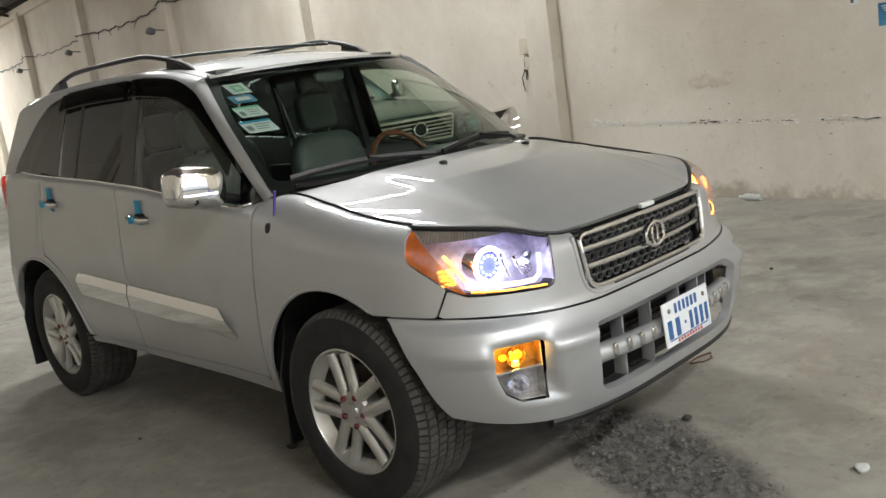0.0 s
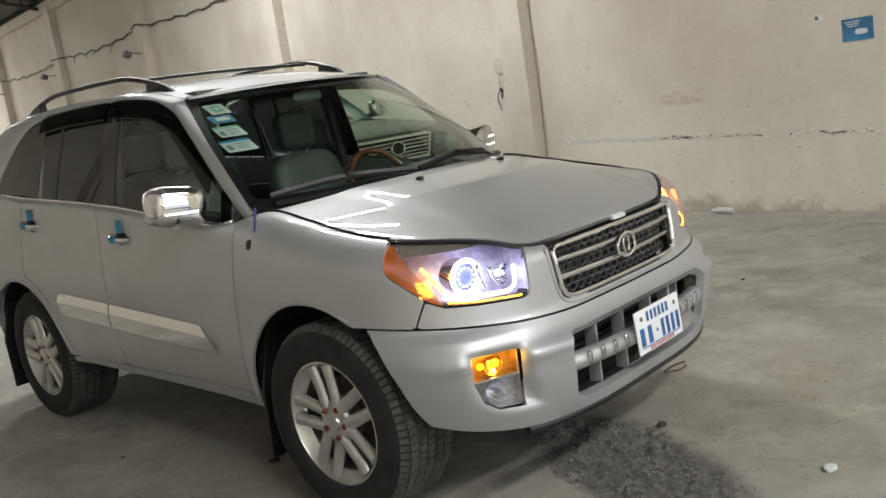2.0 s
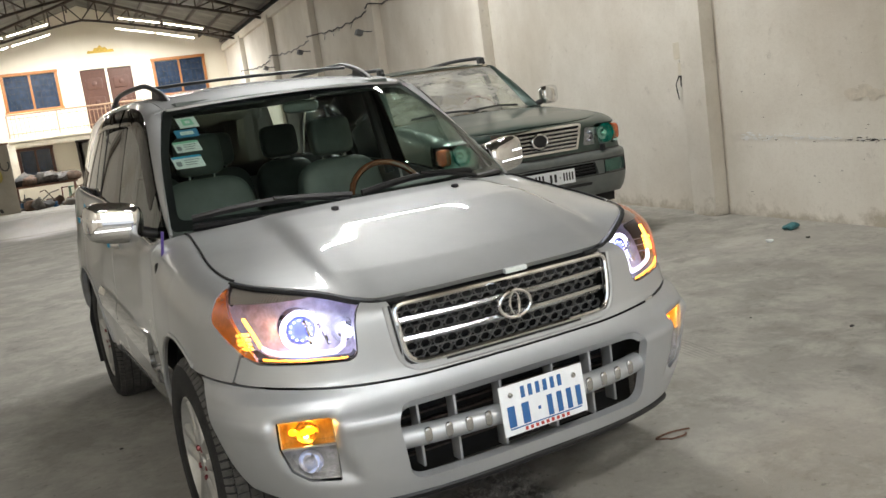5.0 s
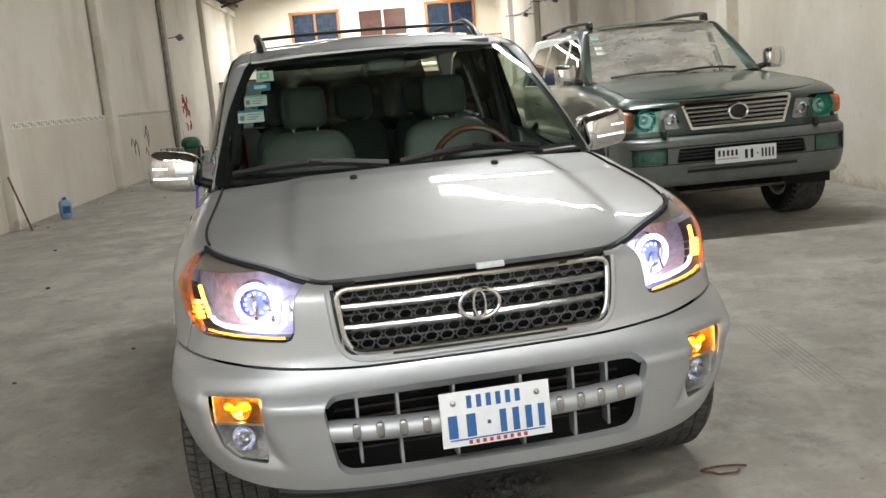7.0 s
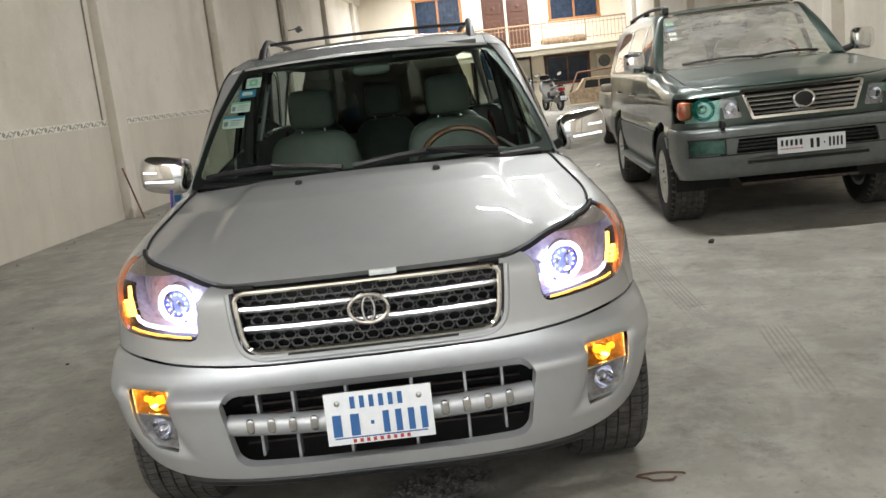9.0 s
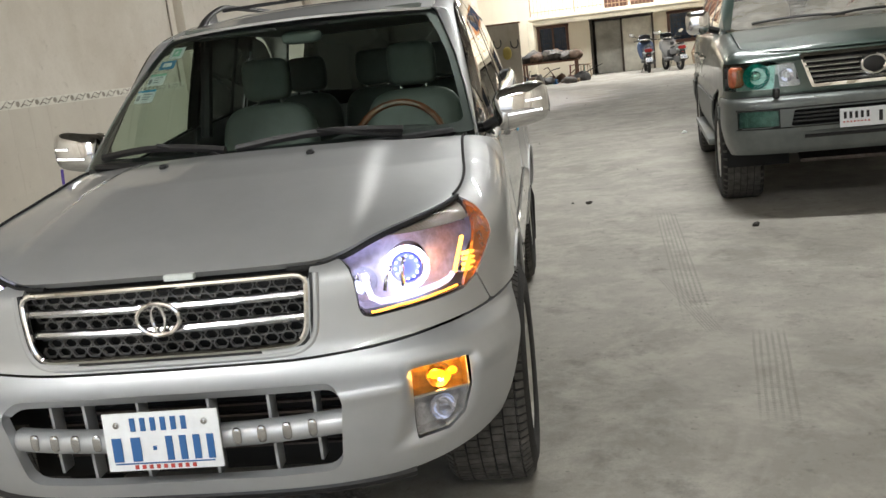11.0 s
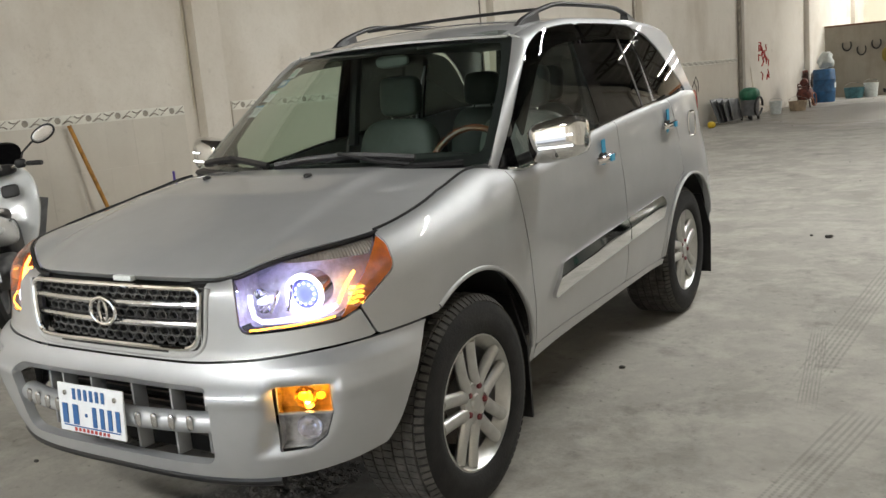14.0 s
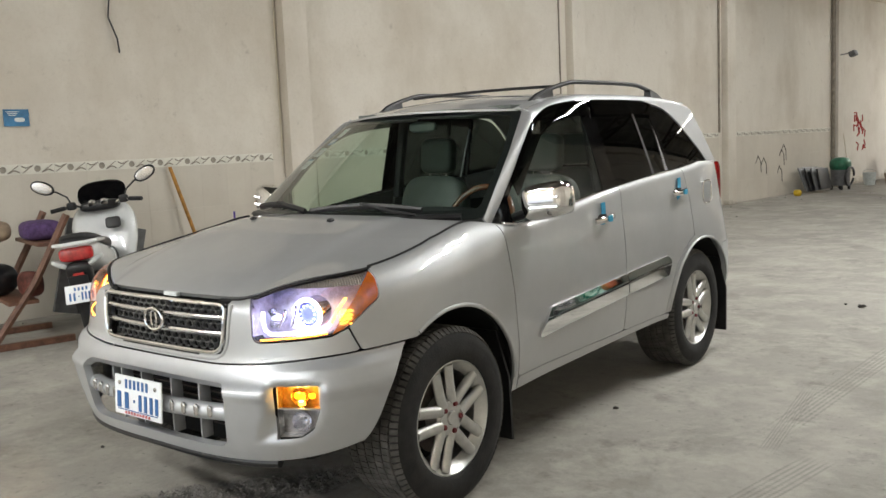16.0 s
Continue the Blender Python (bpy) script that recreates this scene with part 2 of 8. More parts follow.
        lug.inputs["Scale"].default_value, lug.inputs["Distortion"].default_value = 9.0, 3.0
        nt.links.new(vec, lug.inputs["Vector"])
        rows = times(ranged(wv.outputs[0], 0.3, 0.8, 0.1, 1.0), ranged(lug.outputs[0], 0.1, 0.6, 0.45, 1.0))
        col = blend(ranged(times(times(mask, rows), noised(flat, 6.0, 5.0)), 0.1, 0.45, 0.0, 0.55), col, (0.16, 0.15, 0.132))
    nt.links.new(col, b.inputs["Base Color"])
    pit = node(nt, "ShaderNodeBump", Strength=0.35, Distance=0.004)
    nt.links.new(grain, pit.inputs["Height"])
    nt.links.new(b.inputs["Normal"].links[0].from_socket, pit.inputs["Normal"])
    nt.links.new(pit.outputs[0], b.inputs["Normal"])


worn_floor(CONCRETE)
RUBBLE = stained("rubble", (0.22, 0.21, 0.195), (0.15, 0.14, 0.13), (0.05, 0.048, 0.044), 9.0, 0.95, streak=(1, 1, 1), bump=0.6, fine=60.0, amount=0.9)
TILE = stained("dado_tile", (0.6, 0.56, 0.48), (0.5, 0.45, 0.38), (0.3, 0.27, 0.22), 0.9, 0.5, bump=0.05, fine=6, amount=0.6)
ROOF = material("roof_sheet", (0.12, 0.115, 0.1), 0.6, 0.3, 0.4, 2.0)
STEEL = material("truss_steel", (0.07, 0.055, 0.045), 0.7, 0.2, 0.5, 8.0)
LAMP = glow("tube_glow", (1.0, 0.95, 0.85), 14)


# ---- mesh helpers ----
def link(name, bm, mat, parent=None, label="", smooth=None, m=None):
    me = bpy.data.meshes.new(name)
    bmesh.ops.recalc_face_normals(bm, faces=bm.faces[:])
    bm.to_mesh(me)
    bm.free()
    if mat is not None:
        me.materials.append(mat)
    if smooth is not None:
        me.shade_smooth()
        me.set_sharp_from_angle(angle=radians(smooth))
    ob = new(name, me)
    if parent is not None:
        ob.parent = parent
    if m is not None:
        ob.matrix_basis = m
    if label:
        ob["label"] = label
    return ob


def part(name, bm, mat, parent, label="", smooth=35, m=None):
    return link(name, bm, mat, parent, label, smooth, m)


def box(sx, sy, sz, bevel=0.0, at=(0, 0, 0), bm=None, turn=None):
    bm = bm or bmesh.new()
    got = bmesh.ops.create_cube(bm, size=1)["verts"]
    mt = Matrix.Translation(at) @ (turn or Matrix()) @ Matrix.Diagonal((sx, sy, sz, 1))
    bmesh.ops.transform(bm, matrix=mt, verts=got)
    if bevel:
        es = list({e for v in got for e in v.link_edges})
        bmesh.ops.bevel(bm, geom=es, offset=bevel, segments=2, profile=0.6, affect="EDGES")
    return bm


def structure(name, bm, mat, m=None, smooth=None):
    return tagged(link(name, bm, mat, None, "", smooth, m), kind="structure")


# ---- curved sheet helpers ----
def curve(*pts):
    """Smooth monotone curve through a few (x, y) pairs."""
    xs, ys = [p[0] for p in pts], [p[1] for p in pts]
    h = [b - a for a, b in zip(xs, xs[1:])]
    d = [(ys[i + 1] - ys[i]) / h[i] for i in range(len(h))]
    m = [d[0]] + [0.0 if d[i - 1] * d[i] <= 0 else 2 * d[i - 1] * d[i] / (d[i - 1] + d[i]) for i in range(1, len(d))] + [d[-1]]

    def at(x):
        if x <= xs[0]:
            return ys[0]
        if x >= xs[-1]:
            return ys[-1]
        i = max(k for k in range(len(h)) if xs[k] <= x)
        t = (x - xs[i]) / h[i]
        return (ys[i] * (1 + 2 * t) * (1 - t) ** 2 + h[i] * m[i] * t * (1 - t) ** 2
                + ys[i + 1] * t * t * (3 - 2 * t) + h[i] * m[i + 1] * t * t * (t - 1))
    return at


def steps(a, b, n):
    return [a + (b - a) * i / n for i in range(n + 1)]


def outline(pts, r=0.0):
    """Signed distance to a polygon in the plane, its corners rounded by growing it by r."""
    def dist(x, y):
        best, inside = 1e9, False
        for (ax, ay), (bx, by) in zip(pts, pts[1:] + pts[:1]):
            ex, ey, px, py = bx - ax, by - ay, x - ax, y - ay
            t = max(0.0, min(1.0, (px * ex + py * ey) / (ex * ex + ey * ey)))
            best = min(best, (px - ex * t) ** 2 + (py - ey * t) ** 2)
            if (ay > y) != (by > y) and x < ax + ex * (y - ay) / ey:
                inside = not inside
        return (-math.sqrt(best) if inside else math.sqrt(best)) - r
    return dist


def normal(s, u, v):
    e = 2e-3
    a = Vector(s(u + e, v)) - Vector(s(u - e, v))
    b = Vector(s(u, v + e)) - Vector(s(u, v - e))
    n = a.cross(b)
    return n.normalized() if n.length > 1e-12 else Vector((0, 0, 1))


def raised(s, d):
    return lambda u, v: Vector(s(u, v)) + normal(s, u, v) * d


def sheet(s, us, vs, f=None, depth=0.012):
    """The part of the surface s(u, v) where f(point) <= 0, with its edges turned in by depth."""
    bm = bmesh.new()
    pts = [[Vector(s(u, v)) for v in vs] for u in us]
    val = [[f(p) if f else -1.0 for p in row] for row in pts]
    made, where = {}, {}

    def grid_vert(i, j):
        if (i, j) not in made:
            made[i, j] = bm.verts.new(pts[i][j])
            where[made[i, j]] = (us[i], vs[j])
        return made[i, j]

    def cut_vert(a, b):
        key = (a, b) if a < b else (b, a)
        if key not in made:
            (ia, ja), (ib, jb) = (a, b) if val[a[0]][a[1]] <= 0 else (b, a)
            lo, hi, p = 0.0, 1.0, None
            for _ in range(9):
                t = (lo + hi) / 2
                u, v = us[ia] + (us[ib] - us[ia]) * t, vs[ja] + (vs[jb] - vs[ja]) * t
                p = Vector(s(u, v))
                if f(p) <= 0:
                    lo = t
                else:
                    hi = t
            made[key] = bm.verts.new(p)
            where[made[key]] = (u, v)
        return made[key]

    for i in range(len(us) - 1):
        for j in range(len(vs) - 1):
            ring = [(i, j), (i + 1, j), (i + 1, j + 1), (i, j + 1)]
            inn = [val[a][b] <= 0 for a, b in ring]
            if not any(inn):
                continue
            loop = []
            for k in range(4):
                if inn[k]:
                    loop.append(grid_vert(*ring[k]))
                if inn[k] != inn[(k + 1) % 4]:
                    loop.append(cut_vert(ring[k], ring[(k + 1) % 4]))
            if len(loop) > 2:
                try:
                    bm.faces.new(loop)
                except ValueError:
                    pass
    if depth:
        edges = [e for e in bm.edges if len(e.link_faces) == 1]
        low = {}
        for v in {v for e in edges for v in e.verts}:
            low[v] = bm.verts.new(v.co - normal(s, *where[v]) * depth)
        for e in edges:
            lp = e.link_faces[0].loops
            a, b = next((l.vert, l.link_loop_next.vert) for l in lp if l.edge == e)
            bm.faces.new((b, a, low[a], low[b]))
    return bm


def skin(name, bm, mat, parent, label="", smooth=40, m=None):
    """A part whose faces already look outwards."""
    me = bpy.data.meshes.new(name)
    bm.to_mesh(me)
    bm.free()
    me.materials.append(mat)
    me.shade_smooth()
    me.set_sharp_from_angle(angle=radians(smooth))
    ob = new(name, me)
    ob.parent = parent
    if m is not None:
        ob.matrix_basis = m
    if label:
        ob["label"] = label
    return ob


def lathe(profile, n=48, bm=None, axis="X", closed=False):
    """Turns (distance along, radius) pairs round an axis."""
    bm = bm or bmesh.new()
    rings = []
    for along, r in profile:
        ring = []
        for k in range(n):
            a = 2 * math.pi * k / n
            c, d = r * math.cos(a), r * math.sin(a)
            ring.append(bm.verts.new({"X": (along, c, d), "Y": (c, along, d), "Z": (c, d, along)}[axis]))
        rings.append(ring)
    for a, b in zip(rings, rings[1:] + (rings[:1] if closed else [])):
        for k in range(n):
            bm.faces.new((a[k], a[(k + 1) % n], b[(k + 1) % n], b[k]))
    return bm


def rod(points, r, n=10, bm=None, taper=None, flat=1.0, closed=False):
    """A round bar along a line of points."""
    bm = bm or bmesh.new()
    pts = [Vector(p) for p in points]
    rings, side = [], None
    for i, p in enumerate(pts):
        a, b = (pts[i - 1], pts[(i + 1) % len(pts)]) if closed else (pts[max(i - 1, 0)], pts[min(i + 1, len(pts) - 1)])
        d = (b - a).normalized()
        if side is None:
            side = d.cross(Vector((0, 0, 1)) if abs(d.z) < 0.95 else Vector((0, 1, 0))).normalized()
        else:
            side = (side - d * side.dot(d)).normalized()
        top = side.cross(d)
        rr = r if taper is None else r * (1 + (taper - 1) * i / (len(pts) - 1))
        rings.append([bm.verts.new(p + (side * math.cos(t) + top * flat * math.sin(t)) * rr) for t in (2 * math.pi * k / n for k in range(n))])
    for a, b in zip(rings, rings[1:] + (rings[:1] if closed else [])):
        for k in range(n):
            bm.faces.new((a[k], a[(k + 1) % n], b[(k + 1) % n], b[k]))
    if not closed:
        bm.faces.new(rings[0][::-1])
        bm.faces.new(rings[-1])
    return bm


def softened(points, closed=False):
    """A line of points with its corners cut twice."""
    pts = [Vector(p) for p in points]
    for _ in range(2):
        row = [] if closed else [pts[0]]
        for a, b in zip(pts, pts[1:] + (pts[:1] if closed else [])):
            row += [a * 0.75 + b * 0.25, a * 0.25 + b * 0.75]
        pts = row if closed else row + [pts[-1]]
    return pts


def pebble(sx, sy, sz, e=0.5, at=(0, 0, 0), nu=24, nv=14, bm=None, turn=None):
    """A rounded block: the smaller e, the boxier."""
    bm = bm or bmesh.new()
    def pw(c):
        return math.copysign(abs(c) ** e, c)
    rows = []
    mt = Matrix.Translation(at) @ (turn or Matrix())
    for j in range(nv + 1):
        b = -math.pi / 2 + math.pi * j / nv
        row = []
        for i in range(nu if 0 < j < nv else 1):
            a = 2 * math.pi * i / nu
            row.append(bm.verts.new(mt @ Vector((sx / 2 * pw(math.cos(b)) * pw(math.cos(a)), sy / 2 * pw(math.cos(b)) * pw(math.sin(a)), sz / 2 * pw(math.sin(b))))))
        rows.append(row)
    for a, b in zip(rows, rows[1:]):
        for i in range(nu):
            q = [a[i % len(a)], a[(i + 1) % nu % len(a)], b[(i + 1) % nu % len(b)], b[i % len(b)]]
            q = list(dict.fromkeys(q))
            if len(q) > 2:
                bm.faces.new(q)
    return bm


def prism(pts, depth, at=Matrix(), bm=None):
    """A flat outline in x, z, given thickness along y."""
    bm = bm or bmesh.new()
    a = [bm.verts.new(at @ Vector((x, 0, z))) for x, z in pts]
    b = [bm.verts.new(at @ Vector((x, depth, z))) for x, z in pts]
    bm.faces.new(a)
    bm.faces.new(b[::-1])
    for k in range(len(pts)):
        q = (k + 1) % len(pts)
        bm.faces.new((a[q], a[k], b[k], b[q]))
    return bm


class Shell:
    """The wall of a car body: u runs from the nose (0) round the corner (1), along the flank (2) and round the tail (3), negative on its right side; v from sill to top."""

    def __init__(self, y0, y1, n, w, d, tail, top, low, roll, drop, flare, bulge=lambda z: 0.0):
        self.y0, self.y1, self.n, self.w, self.d, self.tail = y0, y1, n, w, d, tail
        self.top, self.low, self.roll, self.drop, self.flare, self.bulge = top, low, roll, drop, flare, bulge

    def __call__(self, u, v):
        s, a = (1 if u >= 0 else -1), abs(u)
        top, low, h, r = self.top(a), self.low(a), self.drop(a), self.roll(a)
        if v < 0.8:
            z, inset = low + (top - h - low) * v / 0.8, 0.0
        else:
            al = (v - 0.8) / 0.2 * math.pi / 2
            z, inset = top - h + h * math.sin(al), r * (1 - math.cos(al))
        w = self.w(z) - inset
        if a < 1:
            p, n = a * math.pi / 2, self.n(z)
            ww, dd = w + self.flare(self.y0), self.d(z) - inset
            k = ((math.sin(p) / ww) ** n + (math.cos(p) / dd) ** n) ** (-1 / n)
            wide = 1 + self.bulge(z) * min(1.0, k * math.cos(p) / 0.3)
            return (s * k * math.sin(p) * wide, self.y0 - k * math.cos(p), z)
        if a <= 2:
            y = self.y0 + (self.y1 - self.y0) * (a - 1)
            return (s * (w + self.flare(y)), y, z)
        p = (a - 2) * math.pi / 2
        ww, dd = w + self.flare(self.y1), self.tail(z) - inset
        k = ((math.cos(p) / ww) ** 4 + (math.sin(p) / dd) ** 4) ** -0.25
        return (s * k * math.cos(p), self.y1 + k * math.sin(p), z)


# ---- car materials ----
PAINT = material("silver_paint", (0.465, 0.473, 0.475), 0.53, 0.56, 0.05, 5, coat=1.0, rvary=0.04)
PAINT_BUMPER = material("bumper_paint", (0.475, 0.49, 0.505), 0.44, 0.6, 0.05, 6, coat=0.6, rvary=0.04)
BLACK = material("black_plastic", (0.012, 0.012, 0.013), 0.45, 0, 0.3, 40)
RUBBER = material("tyre_rubber", (0.014, 0.0135, 0.013), 0.85, 0, 0.5, 14, bump=0.2, bscale=120)
DUSTY = material("tread_rubber", (0.07, 0.066, 0.06), 0.85, 0, 0.5, 20)
ALLOY = material("alloy_wheel", (0.55, 0.55, 0.53), 0.34, 0.75, 0.12, 20)
CHROME = material("chrome", (0.78, 0.78, 0.78), 0.035, 1.0)
SATIN = material("satin_trim", (0.6, 0.6, 0.6), 0.22, 1.0)
# near-black: the shade inside bays, wells and hollows is put into this colour
SHADE_BLACK = material("shade_black", (0.006, 0.006, 0.006), 0.8)
IRON = material("brake_iron", (0.12, 0.1, 0.09), 0.5, 0.8, 0.4, 30)
RED = material("lug_nut_red", (0.16, 0.025, 0.03), 0.35, 0.3)
LEATHER = material("grey_leather", (0.088, 0.104, 0.094), 0.5, 0, 0.15, 12, bump=0.15, bscale=150)
DASH = material("dashboard_plastic", (0.016, 0.018, 0.018), 0.6, 0, 0.2, 30)
WOOD = material("wood_trim", (0.17, 0.06, 0.03), 0.25, 0, 0.4, 18, coat=1.0, stretch=(1, 6, 1))
TAPE = material("blue_masking_tape", (0.03, 0.3, 0.5), 0.7, 0, 0.15, 60)
RIBBED = material("ribbed_lens_band", (0.23, 0.205, 0.17), 0.35, 0.2)
VINYL = material("smoked_visor", (0.003, 0.003, 0.0035), 0.07, 0, spec=0.4)
PLATE = material("number_plate_white", (0.8, 0.82, 0.84), 0.35, 0, 0.05, 30)
PLATE_BLUE = material("plate_blue", (0.03, 0.12, 0.32), 0.5)
PLATE_RED = material("plate_red", (0.5, 0.06, 0.05), 0.5)
STICKER = material("sticker_white", (0.7, 0.74, 0.72), 0.5, 0, 0.08, 80)
GREY_TEXT = material("grey_print", (0.22, 0.23, 0.24), 0.6)
STICKER_BLUE = material("sticker_blue", (0.03, 0.2, 0.36), 0.5)
STICKER_GREEN = material("sticker_green", (0.25, 0.55, 0.38), 0.5)
LAMPBOWL = material("lamp_bowl", (0.7, 0.7, 0.82), 0.28, 0.4, 0.3, 40, bump=0.35, bscale=45)
FOGBOWL = material("fog_lamp_bowl", (0.6, 0.59, 0.56), 0.25, 0.5, 0.35, 60, bump=0.4, bscale=90)
REFLECTOR = material("lamp_reflector", (0.75, 0.76, 0.8), 0.12, 1.0)
SCREEN = glass("windscreen_glass", (0.66, 0.78, 0.71))
SIDEGLASS = glass("side_glass", (0.77, 0.82, 0.765))
SMOKED = glass("smoked_deflector", (0.1, 0.1, 0.095))
TINTED = glass("tinted_glass", (0.045, 0.05, 0.05))
LENS = glass("lamp_lens", (0.93, 0.93, 0.96))
AMBER = material("amber_lens", (0.62, 0.15, 0.012), 0.15, 0, 0.3, 25, coat=1.0)
AMBER.node_tree.nodes["Principled BSDF"].inputs["Alpha"].default_value = 0.72
REDLENS = glass("red_lens", (0.7, 0.03, 0.03), 0.05)
GLOW_RING = glow("halo_glow", (0.82, 0.82, 1.0), 6)
GLOW_GUIDE = glow("light_guide_glow", (0.86, 0.8, 1.0), 2.6)
GLOW_BLUE = glow("projector_glow", (0.16, 0.2, 1.0), 1.0)
GLOW_LED = glow("small_led_glow", (0.75, 0.8, 1.0), 4)
AMBER_CLEAR = glass("clear_amber_lens", (1.0, 0.52, 0.09), 0.03)
MESH_GREY = material("honeycomb_plastic", (0.1, 0.1, 0.1), 0.3)
GLOW_AMBER = glow("indicator_glow", (1.0, 0.42, 0.05), 8)
GLOW_STRIP = glow("strip_glow", (1.0, 0.33, 0.02), 12)
GLOW_WHITE = glow("mirror_led_glow", (0.95, 0.97, 1.0), 3.5)


def mirrored(fn):
    for s in (1, -1):
        fn(s)


# ---- wheel ----
def wheel_parts(car, m, radius=0.356, width=0.262, rim=0.22, pairs=5, face=ALLOY, lug=RED, detail=True):
    """The alloy rim with its tyre, spokes, nuts and brake; the outer face looks along x."""
    half = width / 2
    barrel = [(-half + 0.02, rim - 0.02), (half - 0.045, rim - 0.035), (half - 0.03, rim - 0.02), (half - 0.012, rim - 0.004),
              (half - 0.004, rim), (half - 0.006, rim + 0.008), (half - 0.03, rim + 0.01), (-half + 0.02, rim + 0.01)]
    wheel = part("wheel", lathe(barrel, 56, closed=True), face, car, m=m)
    b = radius
    prof = [(half - 0.03, rim), (half - 0.004, rim + 0.006), (half + 0.004, rim + 0.02), (half + 0.01, rim + (b - rim) * 0.42), (half + 0.008, rim + (b - rim) * 0.46),
            (half + 0.009, rim + (b - rim) * 0.55), (half - 0.004, b - 0.026), (half - 0.016, b - 0.012), (half - 0.03, b - 0.008),
            (-half + 0.03, b - 0.008), (-half + 0.004, b - 0.026), (-half - 0.008, rim + 0.05), (-half + 0.03, rim)]
    part("tyre", lathe(prof, 64, closed=True), RUBBER, wheel, "black rubber tyre with dusty tread", 50)
    tread = bmesh.new()
    rows = 5
    for k in range(84 if detail else 40):
        a = 2 * math.pi * k / (84 if detail else 40)
        for r in range(rows):
            x = -half + 0.03 + (r + 0.5) * (width - 0.06) / rows
            turn = Matrix.Rotation(a + 0.03 * (r % 2) + (r - 2) * 0.012, 4, "X")
            box((width - 0.06) / rows - 0.006, 2 * math.pi * b / (84 if detail else 40) - 0.004, 0.012, 0, (0, 0, 0), tread, turn @ Matrix.Translation((x, 0, b - 0.006)))
    for k in range(84 if detail else 40):
        a = 2 * math.pi * (k + 0.5) / (84 if detail else 40)
        for s in (1, -1):
            turn = Matrix.Rotation(a, 4, "X")
            box(0.03, 0.018, 0.012, 0, (0, 0, 0), tread, turn @ Matrix.Translation((s * (half - 0.018), 0, b - 0.016)) @ Matrix.Rotation(s * 0.7, 4, "Y"))
    part("tread", tread, DUSTY, wheel, smooth=20)
    part("brake_disc", lathe([(half - 0.1, 0.03), (half - 0.1, 0.145), (half - 0.085, 0.145), (half - 0.085, 0.03)], 40), IRON, wheel)
    # dark disc behind the spokes, painted shade of the wheel's inside
    part("well_shade", lathe([(-0.04, 0.001), (-0.04, rim - 0.02)], 32), SHADE_BLACK, wheel)
    part("hub", lathe([(half - 0.1, 0.08), (half - 0.03, 0.078), (half - 0.018, 0.068), (half - 0.018, 0.03), (half - 0.01, 0.026), (half - 0.01, 0.001)], 32), face, wheel)
    for k in range(pairs):
        sp = bmesh.new()
        for s in (1, -1):
            pts = []
            for t in steps(0, 1, 6):
                r = 0.055 + (rim - 0.068) * t
                off = s * (0.029 + 0.012 * t)
                pts.append((half - 0.028 - 0.003 * math.sin(math.pi * t) + 0.004 * t, off, r))
            rod(pts, 0.0185, 12, sp, taper=0.95, flat=1.3)
        bmesh.ops.transform(sp, matrix=Matrix.Rotation(2 * math.pi * k / pairs + 0.2, 4, "X"), verts=sp.verts[:])
        part("spoke", sp, face, wheel)
        a = 2 * math.pi * k / pairs + 0.2 + math.pi / pairs
        part("lug_nut", lathe([(half - 0.035, 0.011), (half - 0.012, 0.011), (half - 0.008, 0.008), (half - 0.008, 0.001)], 8), lug, wheel,
             m=Matrix.Translation((0, -0.055 * math.sin(a), 0.055 * math.cos(a))))
    return wheel


def bars_text(parent, mat, y, rows, name="marking"):
    """Rows of plain upright bars: (x0, x1, z0, z1, count)."""
    for x0, x1, z0, z1, n in rows:
        step = (x1 - x0) / n
        for k in range(n):
            part(name, box(step * 0.5, 0.002, z1 - z0, 0, (x0 + step * (k + 0.5), y, (z0 + z1) / 2)), mat, parent, smooth=None)


# ---- the silver car: nose towards -y, axles at y = -1.245 and 1.245 ----
car = tagged(new("silver_car"), "silver compact off-road car with lit headlamps on the concrete floor", "car")
WB, AXZ = 1.245, 0.35
RW = curve((0.24, 0.755), (0.33, 0.79), (0.45, 0.82), (0.58, 0.832), (0.75, 0.83), (0.9, 0.817), (1.0, 0.802), (1.1, 0.79), (1.25, 0.77))
RD = curve((0.24, 0.77), (0.3, 0.82), (0.4, 0.845), (0.52, 0.858), (0.572, 0.862), (0.588, 0.857), (0.602, 0.842), (0.62, 0.819), (0.64, 0.801), (0.661, 0.788), (0.67, 0.784), (0.7, 0.78), (0.8, 0.775), (0.885, 0.762), (0.95, 0.735), (1.1, 0.66))
RT = curve((0, 0.888), (0.33, 0.888), (0.38, 0.9), (0.447, 0.93), (0.5, 0.947), (0.565, 0.96), (0.636, 0.969), (0.7, 0.977), (0.85, 1.006), (1, 1.04), (1.11, 1.082), (1.165, 1.06), (1.2, 1.045), (1.56, 1.135), (1.9, 1.2), (2.1, 1.235), (3, 1.2))
RB = curve((0, 0.338), (0.4, 0.336), (0.47, 0.343), (0.56, 0.362), (0.66, 0.393), (0.8, 0.405), (0.95, 0.4), (1.02, 0.375), (1.1, 0.335), (1.8, 0.36), (2.2, 0.36), (3, 0.36))
RR = curve((0, 0.02), (0.3, 0.03), (0.38, 0.048), (0.5, 0.056), (0.7, 0.088), (0.85, 0.102), (1.1, 0.122), (1.165, 0.05), (1.2, 0.022), (3, 0.022))
RH = curve((0, 0.03), (0.3, 0.04), (0.42, 0.07), (0.55, 0.095), (0.75, 0.125), (1.1, 0.15), (1.165, 0.06), (1.2, 0.035), (3, 0.035))
